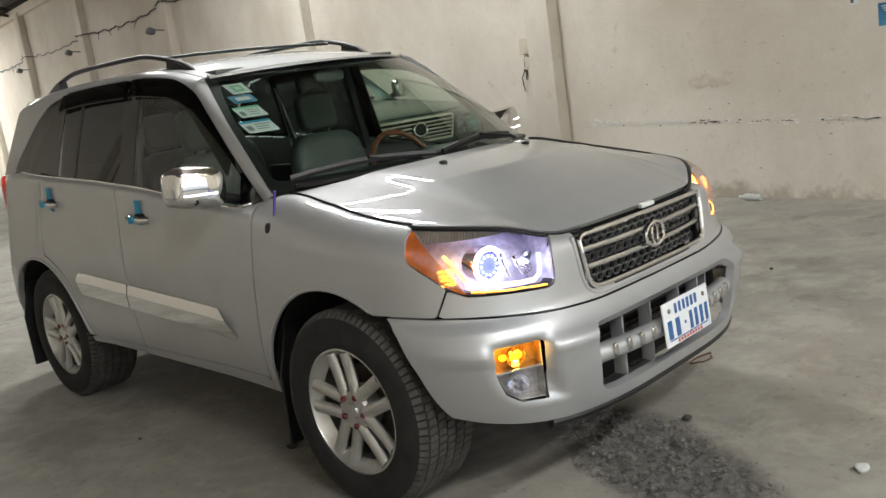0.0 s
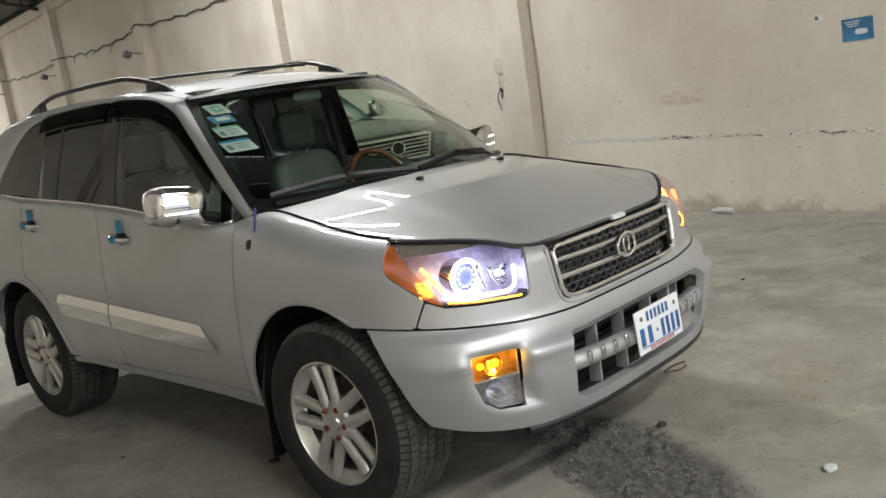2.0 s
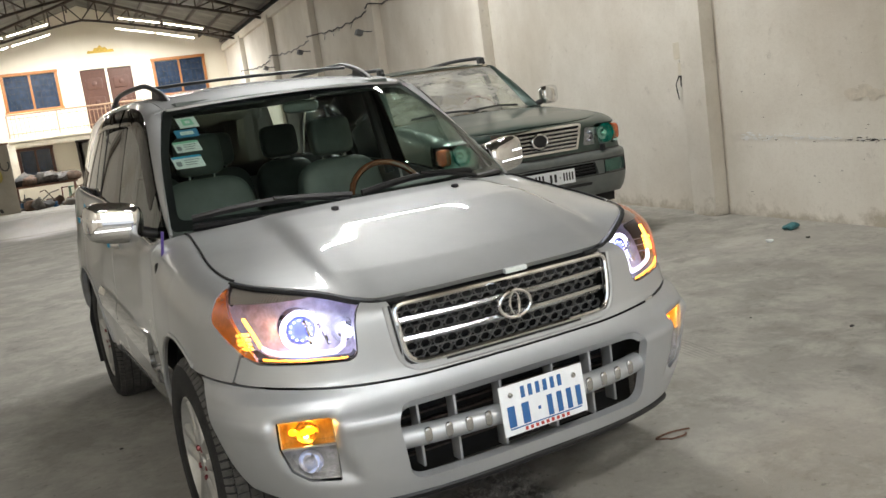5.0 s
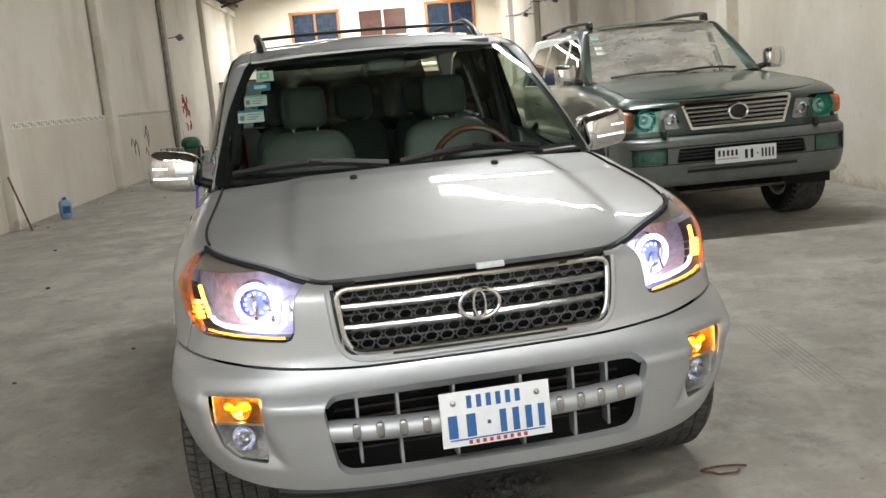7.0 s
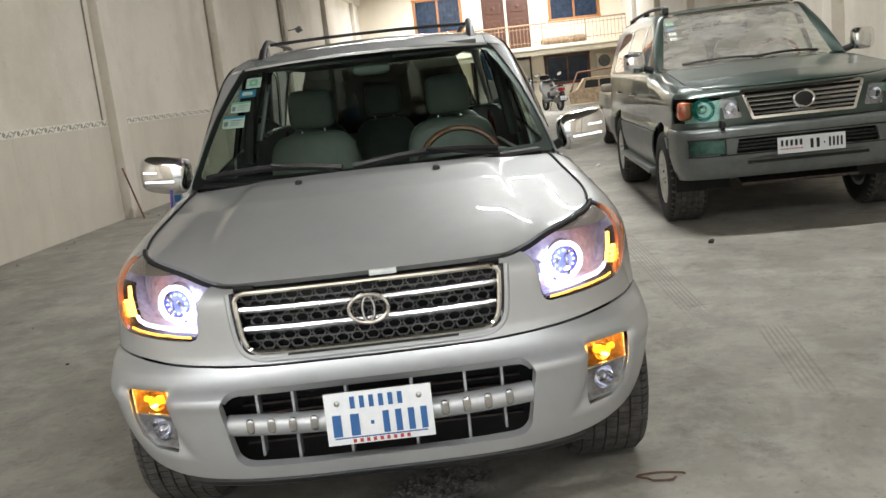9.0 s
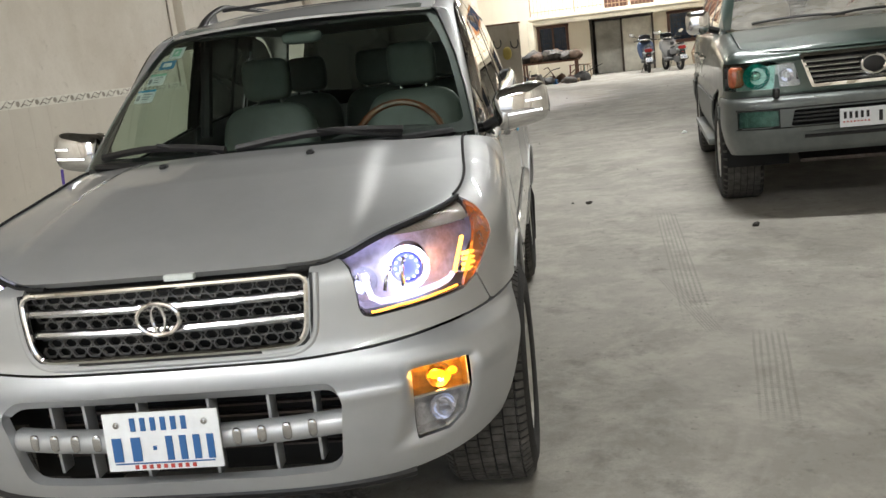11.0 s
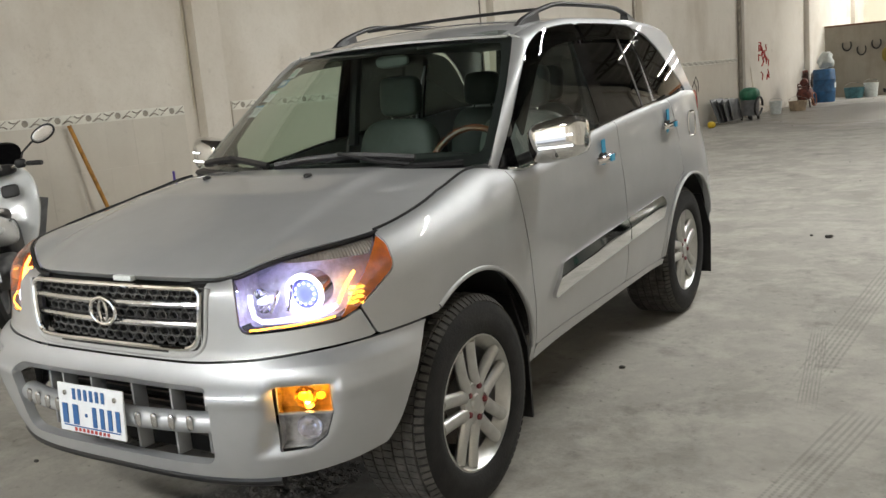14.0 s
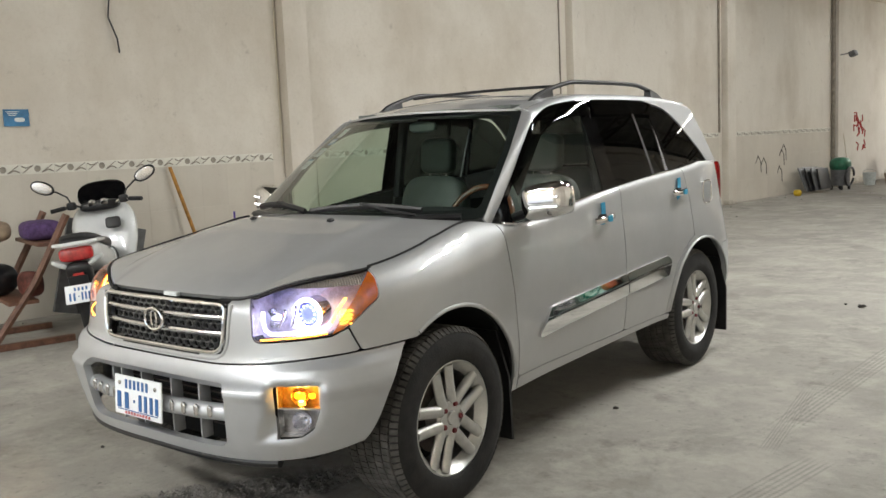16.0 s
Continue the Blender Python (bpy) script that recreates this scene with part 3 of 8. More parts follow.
RF = curve((-1.3, 0.047), (-0.9, 0.03), (-0.4, 0.003), (0.6, 0.0), (1.0, 0.02), (1.3, 0.03))
wall = Shell(-1.2, 1.25, curve((0.3, 3.2), (0.42, 3.4), (0.48, 3.55), (0.55, 3.65), (0.58, 3.9), (0.61, 4.2), (0.655, 4.3), (0.7, 3.6), (0.8, 3.4), (1.1, 3.4)), RW, RD, curve((0.3, 0.68), (0.5, 0.75), (0.7, 0.74), (0.78, 0.7), (1.2, 0.62)), RT, RB, RR, RH, RF, curve((0.3, 0.0), (0.42, 0.02), (0.55, 0.025), (0.62, 0.016), (0.655, 0.006), (0.69, 0.0)))

lamp_area = outline([(-1.405, 0.779), (-1.05, 0.797), (-0.99, 0.815), (-0.83, 0.9), (-0.838, 0.93), (-0.87, 0.955), (-0.9, 1.06), (-1.408, 1.06)], 0.03)
lamp_f = lambda p: lamp_area(abs(p[0]) + p[1], p[2])
FT, FN = (0.891, 0.454), (0.454, -0.891)      # along the fog lamp's face, and out of it
FOG = [(0.0, 0.425), (0.0, 0.605), (0.153, 0.608), (0.155, 0.53), (0.13, 0.462), (0.085, 0.43)]
fog_along = lambda p: (abs(p[0]) - 0.61) * FT[0] + (p[1] + 1.937) * FT[1]
fog_out = lambda p: (abs(p[0]) - 0.61) * FN[0] + (p[1] + 1.937) * FN[1]
fog_area = outline(FOG, 0.004)
fog_f = lambda p: fog_area(fog_along(p), p[2]) if p[1] < -1.4 else 1.0
grille_area = outline([(-0.365, 0.93), (-0.35, 0.722), (0.35, 0.722), (0.365, 0.93)], 0.026)
grille_f = lambda p: grille_area(p[0], p[2])
intake_area = outline([(-0.405, 0.565), (-0.385, 0.425), (0.385, 0.425), (0.405, 0.565)], 0.047)
intake_f = lambda p: intake_area(p[0], p[2])
arch_f = lambda p: math.hypot(p[1] + WB, p[2] - AXZ) - 0.432
arch_r = lambda p: math.hypot(p[1] - WB, p[2] - AXZ) - 0.43
seam = curve((0, 0.662), (0.3, 0.664), (0.5, 0.675), (0.7, 0.695), (0.86, 0.712))
seam_f = lambda p: p[2] - seam(abs(p[0]))
GAP = 0.0032


bumper_edge = curve((0.28, -1.85), (0.31, -1.8), (0.35, -1.75), (0.4, -1.71), (0.573, -1.64), (0.7, -1.545), (0.75, -1.5))
dent_area = outline([(-0.085, 0.398), (0.11, 0.4), (0.17, 0.45), (0.19, 0.52), (0.19, 0.64), (-0.03, 0.64), (-0.035, 0.52)], 0.004)


def bumper_skin(u, v):
    """The bumper's face with the hollow round each fog lamp."""
    p = Vector(wall(u, v))
    if abs(p.x) > 0.4 and p.y < -1.4 and 0.38 < p.z < 0.66:
        k = max(0.0, min(1.0, -dent_area(fog_along(p), p.z) / 0.05))
        deep = max(0.0, fog_out(p) - 0.008) * k * k * (3 - 2 * k)
        p -= Vector((math.copysign(FN[0], p.x), FN[1], 0)) * deep
    return p


def bumper_rule(p):
    return max(seam_f(p) + GAP, p[1] - bumper_edge(p[2]), -intake_f(p), -fog_f(p))


def header_rule(p):
    return max(GAP - seam_f(p), -grille_f(p), GAP - lamp_f(p), p[1] + 1.715 + 0.35 * (p[2] - 0.7))


def fender_rule(p):
    return max(GAP - seam_f(p) if p[1] < -1.3 else -1, GAP - lamp_f(p), -1.715 + 2 * GAP - 0.35 * (p[2] - 0.7) - p[1], -arch_f(p), p[1] - front_edge(p[2]) + GAP)


front_edge = curve((0.3, -0.765), (0.5, -0.79), (0.8, -0.815), (1.1, -0.835))
split_edge = curve((0.3, 0.255), (0.6, 0.26), (0.9, 0.28), (1.15, 0.305))
door_low = 0.395


def front_door_rule(p):
    return max(front_edge(p[2]) + GAP - p[1], p[1] - split_edge(p[2]) + GAP, door_low - p[2])


def rear_door_rule(p):
    return max(split_edge(p[2]) + GAP - p[1], p[1] - 1.11 + 0.25 * max(0, p[2] - 1.02), door_low - p[2], 0.478 - math.hypot(p[1] - WB, p[2] - AXZ))


def rocker_rule(p):
    return max(front_edge(p[2]) + GAP - p[1], p[1] - 1.1, p[2] - door_low + GAP, -arch_r(p))


def quarter_rule(p):
    return max(-rear_door_rule(p) + 2 * GAP, split_edge(p[2]) - p[1], door_low - p[2], -arch_r(p), (0.72 - p[2]) if p[1] > 1.55 else -1)


def tail_bumper_rule(p):
    return max(p[2] - 0.72 + GAP, 1.55 - p[1], -arch_r(p))


front_us, vs_body = steps(-1, 1, 150), steps(0, 0.8, 62) + steps(0.8, 1, 12)[1:]
skin("front_bumper", sheet(bumper_skin, steps(-1, 1, 190), steps(0, 0.62, 90), bumper_rule, 0.03), PAINT_BUMPER, car, "pale silver plastic front bumper")
skin("header_panel", sheet(wall, steps(-0.8, 0.8, 120), vs_body, header_rule, 0.02), PAINT, car)


def flank(s):
    def span(a, b, n):
        return steps(a, b, n) if s > 0 else steps(-b, -a, n)
    skin("fender", sheet(wall, span(0.4, 1.2, 84), vs_body, fender_rule), PAINT, car)
    fd = skin("front_door", sheet(wall, span(1.12, 1.66, 44), vs_body, front_door_rule), PAINT, car)
    rd = skin("rear_door", sheet(wall, span(1.55, 2.05, 44), vs_body, rear_door_rule), PAINT, car)
    skin("rocker_panel", sheet(wall, span(1.12, 2.0, 40), steps(0, 0.3, 12), rocker_rule), PAINT, car)
    skin("rear_quarter", sheet(wall, span(1.6, 3.0, 90), vs_body, quarter_rule), PAINT, car)
    skin("rear_bumper", sheet(wall, span(2.0, 3.0, 40), vs_body, tail_bumper_rule, 0.03), PAINT_BUMPER, car)

    # chrome handle with a strip of blue tape
    for door, y, z in ((fd, 0.072, 1.003), (rd, 0.975, 1.075)):
        x = wall.w(z) + wall.flare(y)
        h = rod([(s * (x + 0.006), y - 0.085, z - 0.008), (s * (x + 0.026), y - 0.06, z - 0.005), (s * (x + 0.034), y, z), (s * (x + 0.026), y + 0.06, z + 0.005), (s * (x + 0.006), y + 0.085, z + 0.008)], 0.014, 10, flat=1.15)
        handle = part("door_handle", h, CHROME, door, "chrome door handle")
        # hollow behind the handle, its shade painted as near-black
        part("handle_cup", pebble(0.012, 0.1, 0.05, 0.8, (s * (x + 0.001), y, z)), SHADE_BLACK, door)
        part("tape_strip", box(0.003, 0.042, 0.06, 0, (s * (x + 0.003), y + 0.006, z + 0.05), turn=Matrix.Rotation(0.08, 4, "X")), TAPE, door, "blue masking tape", None)
        part("tape_strip", box(0.003, 0.042, 0.06, 0, (s * (x + 0.003), y - 0.002, z - 0.05), turn=Matrix.Rotation(0.04, 4, "X")), TAPE, door, "blue masking tape", None)
        part("tape_strip", box(0.006, 0.04, 0.03, 0.002, (s * (x + 0.047), y, z)), TAPE, door, "blue masking tape", None)
    # chrome side mouldings in two lengths
    low = outline([(-0.61, 0.548), (0.74, 0.632), (0.768, 0.7), (0.75, 0.716), (-0.50, 0.638)], 0.013)
    for door, a, b in ((fd, 1.2, 1.66), (rd, 1.55, 1.85)):
        lo, hi = (-9, split_edge(0.6) - 0.004) if door is fd else (split_edge(0.6) + 0.004, 9)
        rule = lambda p, lo=lo, hi=hi: max(low(p[1], p[2]), lo - p[1], p[1] - hi)
        def profile(u, v):
            p = Vector(wall(u, v))
            over = p.z - (0.607 + 0.062 * (p.y + 0.5))
            return p + normal(wall, u, v) * ((0.019 + 0.05 * min(0, over)) if over < 0 else max(0.003, 0.019 - 0.25 * over))
        skin("side_moulding", sheet(profile, span(a, b, 60), steps(0.15, 0.6, 60), rule, 0.016), CHROME, door, "polished chrome side moulding", 20)
    # wheel well, its shade put into the near-black liner; mud flap
    for yc, name in ((-WB, "front"), (WB, "rear")):
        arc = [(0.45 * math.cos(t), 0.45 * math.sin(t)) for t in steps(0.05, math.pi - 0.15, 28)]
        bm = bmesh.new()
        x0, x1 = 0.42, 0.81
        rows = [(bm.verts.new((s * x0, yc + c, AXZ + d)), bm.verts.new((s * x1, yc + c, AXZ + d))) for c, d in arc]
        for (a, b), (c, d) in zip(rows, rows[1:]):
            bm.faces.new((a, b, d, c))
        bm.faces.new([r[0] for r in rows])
        part("wheel_liner", bm, SHADE_BLACK, car)
        flap = prism([(s * 0.6, 0.13), (s * 0.83, 0.13), (s * 0.845, 0.42), (s * 0.8, 0.62), (s * 0.6, 0.62)], 0.012, Matrix.Translation((0, yc + 0.425, 0)) @ Matrix.Rotation(0.12, 4, "X"))
        part("mud_flap", flap, BLACK, car, "black rubber mud flap")
    # belt trim
    pts = []
    for t in steps(-0.78, 1.45, 30):
        u = 1 + (t + 1.2) / 2.45
        p = wall(s * min(u, 2.0), 1.0) if u <= 2 else wall(s * u, 1.0)
        pts.append((p[0], p[1], p[2] + 0.004))
    part("belt_trim", rod(pts, 0.0065, 8), CHROME, car, "thin chrome strip under the windows")


mirrored(flank)

# bonnet
def edge_point(u):
    return Vector(wall(u, 1.0))


UC, UE = 0.72, 1.115


def rear_edge(s):
    e = edge_point(UE)
    x = (2 * s - 1) * e.x
    k = (x / e.x) ** 2
    return Vector((x, -1.15 + (e.y + 1.15) * k, 1.112 - (1.112 - e.z) * k))


def bonnet(s, t):
    left, right = edge_point(-UC - (UE - UC) * t), edge_point(UC + (UE - UC) * t)
    front, back = edge_point((2 * s - 1) * UC), rear_edge(s)
    c00, c10, c01, c11 = edge_point(-UC), edge_point(UC), edge_point(-UE), edge_point(UE)
    p = front * (1 - t) + back * t + left * (1 - s) + right * s - (c00 * (1 - s) * (1 - t) + c10 * s * (1 - t) + c01 * (1 - s) * t + c11 * s * t)
    # bends of the rim die out towards the middle of the panel
    ends, mid = edge_point(UC).z, edge_point(0.0).z
    bend = front.z - (mid + (ends - mid) * (2 * s - 1) ** 2)
    p.z += bend * (max(0.0, 1 - t / 0.5) ** 2 - (1 - t))
    half = edge_point((UC + UE) / 2).z
    a, b = (t - 0.5) * (t - 1) * 2, t * (t - 0.5) * 2
    bend = right.z - (c10.z * a + half * (1 - a - b) + c11.z * b)
    p.z += bend * (max(0.0, 1 - s / 0.2) ** 2 + max(0.0, 1 - (1 - s) / 0.2) ** 2 - 1)
    crown = 4 * s * (1 - s)
    p.z += 0.075 * crown * t ** 0.55 * (1 - t) + 0.004 * crown
    wide = 0.006 + 0.016 * t
    k = abs(2 * s - 1) - (0.55 + 0.09 * t)
    edge = 1 / (1 + math.exp(max(-40, min(40, k / wide))))
    p.z += (0.008 + 0.014 * t) * edge * min(1, t * 5) * min(1, (1 - t) * 6 + 0.3)
    return p


skin("bonnet", sheet(bonnet, steps(0.004, 0.996, 130), [0.008 + 0.992 * (k / 60) ** 1.25 for k in range(61)], None, 0.02), PAINT, car, "silver bonnet with two raised creases")


# black rod painted as the shade in the gap between bonnet and headlamp
mirrored(lambda s: part("lamp_gap_shade", rod([Vector(wall(s * u, 0.985)) + Vector((0, 0, -0.004)) for u in steps(0.27, 0.705, 24)], 0.0075, 8), SHADE_BLACK, car))


# dark rod laid on the bonnet-to-fender gap as its shade
mirrored(lambda s: part("fender_gap_shade", rod([Vector(wall(s * u, 1.0)) + Vector((0, 0, 0.0035)) for u in steps(0.7, 1.112, 30)], 0.0042, 6), SHADE_BLACK, car))


def flank_x(y, z):
    """How far the body's side stands out at y, z."""
    if y < -1.2:
        n, w = wall.n(z), RW(z) + RF(-1.2)
        return w * max(0.0, 1 - ((-1.2 - y) / RD(z)) ** n) ** (1 / n)
    if y > 1.25:
        return (RW(z) + RF(1.25)) * max(0.0, 1 - ((y - 1.25) / 0.74) ** 4) ** 0.25
    return RW(z) + RF(y)


def arch_lip(s, yc, r, a0, a1):
    pts = []
    for t in steps(a0, a1, 36):
        y, z = yc + r * math.cos(t), AXZ + r * math.sin(t)
        pts.append((s * (flank_x(y, z) - 0.001), y, z))
    part("arch_lip", rod(pts, 0.0085, 8), PAINT, car)


for s in (1, -1):
    arch_lip(s, -WB, 0.437, 0.12, 2.1)
    arch_lip(s, WB, 0.435, 0.35, math.pi - 0.12)


# glasshouse
def ws_y(x, z):
    t = (z - 1.10) / 0.475
    return -1.13 + 0.5 * x * x + (z - 1.10) / 0.66 - 0.028 * math.sin(math.pi * max(0, min(1, t)))


def screen(x, z):
    return (x, ws_y(x, z), z)


ws_half = curve((1.08, 0.75), (1.15, 0.73), (1.25, 0.702), (1.35, 0.67), (1.45, 0.627), (1.53, 0.588), (1.565, 0.57))


ws_area = outline([(-0.722, 1.105), (0.722, 1.105), (0.688, 1.24), (0.65, 1.36), (0.605, 1.46), (0.557, 1.545), (0.25, 1.562), (-0.25, 1.562), (-0.557, 1.545), (-0.605, 1.46), (-0.65, 1.36), (-0.688, 1.24)], 0.014)
skin("windscreen", sheet(screen, steps(-0.77, 0.77, 64), steps(1.06, 1.6, 30), lambda p: ws_area(p[0], p[2]), 0.004), SCREEN, car, "clear windscreen with permit stickers").visible_shadow = False
ws_in = outline([(-0.678, 1.145), (0.678, 1.145), (0.65, 1.25), (0.615, 1.36), (0.57, 1.45), (0.53, 1.512), (0.25, 1.528), (-0.25, 1.528), (-0.53, 1.512), (-0.57, 1.45), (-0.615, 1.36), (-0.65, 1.25)], 0.02)
skin("windscreen_border", sheet(raised(screen, -0.006), steps(-0.77, 0.77, 76), steps(1.06, 1.6, 40), lambda p: max(ws_area(p[0], p[2]), -ws_in(p[0], p[2])), 0.001), BLACK, car)


def side_x(y, z):
    dz = z - 1.08
    return 0.778 - 0.245 * dz - 0.09 * dz * abs(dz) - 0.04 * max(0, (-0.2 - y) / 0.6) ** 2 - 0.018 * max(0, (y - 0.6) / 1.0) ** 2


def side(s):
    return lambda u, z: (s * side_x(s * u, z), s * u, z)


def belt(y):
    u = 1 + (y + 1.2) / 2.45
    return RT(min(u, 3))


dlo_top = curve((-0.83, 1.04), (-0.62, 1.235), (-0.45, 1.395), (-0.3, 1.513), (-0.12, 1.572), (0.2, 1.6), (0.6, 1.605), (0.98, 1.592), (1.15, 1.568), (1.3, 1.5), (1.45, 1.39), (1.58, 1.28), (1.64, 1.22), (1.68, 1.17))
body_top = curve((-0.83, 1.04), (-0.62, 1.235), (-0.45, 1.395), (-0.3, 1.513), (-0.12, 1.572), (0.2, 1.602), (0.6, 1.61), (1.0, 1.607), (1.5, 1.585), (1.6, 1.56))


def pane_rule(y0, y1, lean0, lean1, inset):
    def rule(p):
        y, z = p[1], p[2]
        return max(y0 + lean0 * (z - 1.15) - y, y - y1 - lean1 * (z - 1.15), belt(y) - 0.01 - z, (z - dlo_top(y) + inset) * 0.75)
    return rule


def cabin_side(s):
    srf = side(s)
    us = steps(-0.85, 1.72, 128) if s > 0 else steps(-1.72, 0.85, 128)
    zs = steps(1.0, 1.65, 46)
    for name, rule, mat, off, lab in (
            ("front_window", pane_rule(-0.67, 0.16, 0, -0.04, 0.03), SIDEGLASS, 0.0, "clear front door window"),
            ("rear_window", pane_rule(0.3, 1.0, -0.04, -0.16, 0.03), TINTED, 0.0, "dark tinted rear door window"),
            ("quarter_window", pane_rule(1.05, 1.66, -0.18, 0, 0.016), TINTED, 0.0, "dark tinted quarter window")):
        skin(name, sheet(srf, us, zs, rule, 0.004), mat, car, lab).visible_shadow = False
    for name, rule in (
            ("mirror_corner_trim", pane_rule(-0.86, -0.67, 0, 0, 0.002)),
            ("door_pillar_trim", pane_rule(0.16, 0.3, -0.04, -0.04, 0.002)),
            ("rear_pillar_trim", pane_rule(1.0, 1.05, -0.16, -0.18, 0.002)),
            ("window_frame", lambda p: max(pane_rule(-0.86, 1.06, 0, -0.1, 0.002)(p), dlo_top(p[1]) - 0.03 - p[2]))):
        skin(name, sheet(raised(srf, 0.0015), us, zs, rule, 0.006), VINYL, car)
    # smoked wind deflectors over the doors
    for y0, y1 in ((-0.62, 0.22), (0.26, 0.98)):
        rule = lambda p, y0=y0, y1=y1: max(y0 - p[1], p[1] - y1, p[2] - dlo_top(p[1]) - 0.004, dlo_top(p[1]) - 0.075 - p[2])
        bm = sheet(lambda u, z: Vector(srf(u, z)) + normal(srf, u, z) * (0.006 + 0.016 * max(0.0, min(1.0, (dlo_top(s * u) - z) / 0.075)) ** 0.7), us, steps(1.0, 1.65, 90), rule, 0.004)
        skin("wind_deflector", bm, SMOKED, car, "smoked plastic wind deflector")
    skin("divider_bar", sheet(raised(srf, 0.002), us, zs, lambda p: max(pane_rule(0.77, 0.795, -0.13, -0.13, 0.03)(p), -1), 0.006), BLACK, car)
    # rear pillar
    def pillar(p):
        y, z = p[1], p[2]
        glass_in = pane_rule(1.02, 1.68, -0.17, 0, 0.0)(p)
        return max(0.95 - y, -glass_in if y > 0.9 else -1, z - body_top(y), y - 1.62 - (1.56 - z) * 0.5, belt(y) - 0.02 - z)
    us2 = steps(0.9, 1.95, 70) if s > 0 else steps(-1.95, -0.9, 70)
    skin("rear_pillar", sheet(srf, us2, steps(1.0, 1.65, 50), pillar, 0.01), PAINT, car)

    # windscreen pillar running into the roof side
    def strip(k, t):
        k = k if s > 0 else 1 - k
        if k < 0.4:
            q = k / 0.4
            z = 1.085 + (1.562 - 1.085) * q
            x = ws_half(z)
            e = Vector((x, ws_y(x, z), z))
            y = -0.83 + 0.53 * q
        else:
            q = (k - 0.4) / 0.6
            y = -0.3 + 1.9 * q
            ye = -0.29 + 1.875 * q
            e = Vector((0.56 + 0.008 * math.sin(math.pi * min(1, q * 1.2) * 0.5), ye, roof_edge(ye)))
        z = body_top(y)
        d = Vector((side_x(y, z), y, z))
        c = Vector((d.x * 0.62 + e.x * 0.38 + 0.006, (d.y + e.y) / 2, e.z * 0.8 + d.z * 0.2 + 0.006))
        p = d * (1 - t) ** 2 + c * 2 * t * (1 - t) + e * t * t
        return (s * p.x, p.y, p.z)
    skin("roof_side", sheet(strip, steps(0, 1, 90), steps(0, 1, 12), None, 0.01), PAINT, car)


roof_edge = curve((-0.25, 1.56), (0.0, 1.613), (0.3, 1.638), (0.8, 1.642), (1.3, 1.628), (1.6, 1.585))


def roof(s, t):
    ye = -0.29 + 1.875 * t
    xe = 0.56 + 0.008 * math.sin(math.pi * min(1, t * 1.2) * 0.5)
    x = (2 * s - 1) * xe
    k = (x / xe) ** 2
    yf = -0.29 - 0.165 * (1 - k)
    y = yf + (1.585 + 0.06 * (1 - k) - yf) * t
    return (x, y, roof_edge(ye) + (0.014 + 0.012 * min(1, 3 * t)) * (1 - k))


mirrored(cabin_side)
skin("roof_panel", sheet(roof, steps(0.003, 0.997, 40), steps(0.0, 1, 50), None, 0.01), PAINT, car, "pale silver roof panel")
tail = lambda s, t: ((2 * s - 1) * (0.5 + 0.17 * (1 - t)), 1.86 - 0.26 * t, 1.12 + 0.46 * t)
skin("tailgate", sheet(tail, steps(0, 1, 10), steps(0, 1, 10), None, 0.02), TINTED, car)
part("rear_spoiler", pebble(1.1, 0.2, 0.035, 0.4, (0, 1.63, 1.6)), PAINT, car)


# roof rails, black, on two feet
def rail(s):
    pts = [(s * (0.5 + 0.03 * math.sin(math.pi * t)), -0.1 + 1.56 * t, roof_edge(-0.1 + 1.56 * t) + 0.068 * min(1, 4 * t, 4 * (1 - t)) ** 0.6) for t in steps(0, 1, 26)]
    r = part("roof_rail", rod(pts, 0.0145, 10, flat=0.8), BLACK, car, "black roof rail")
    for y0, y1 in ((-0.1, 0.12), (1.22, 1.46)):
        top = [(p[0], p[1], p[2]) for p in pts if y0 <= p[1] <= y1]
        bm = bmesh.new()
        n = len(top)
        vs = [[bm.verts.new((x + k * 0.019, y, z - dz)) for x, y, z in top for dz in (0,)] + [bm.verts.new((x + k * 0.024, y, roof_edge(y) + 0.004)) for x, y, z in top] for k in (-1, 1)]
        for i in range(n - 1):
            for row in vs:
                bm.faces.new((row[i], row[i + 1], row[n + i + 1], row[n + i]))
            bm.faces.new((vs[0][i], vs[1][i], vs[1][i + 1], vs[0][i + 1]))
        for i in (0, n - 1):
            bm.faces.new((vs[0][i], vs[0][n + i], vs[1][n + i], vs[1][i]))
        part("rail_foot", bm, BLACK, r)


mirrored(rail)
cross = [(x, 0.2 + 0.05 * (1 - (x / 0.5) ** 2), 1.683 + 0.012 * (1 - (x / 0.5) ** 2)) for x in steps(-0.5, 0.5, 14)]
part("cross_bar", rod(cross, 0.0105, 10, flat=0.8), BLACK, car, "black roof crossbar")


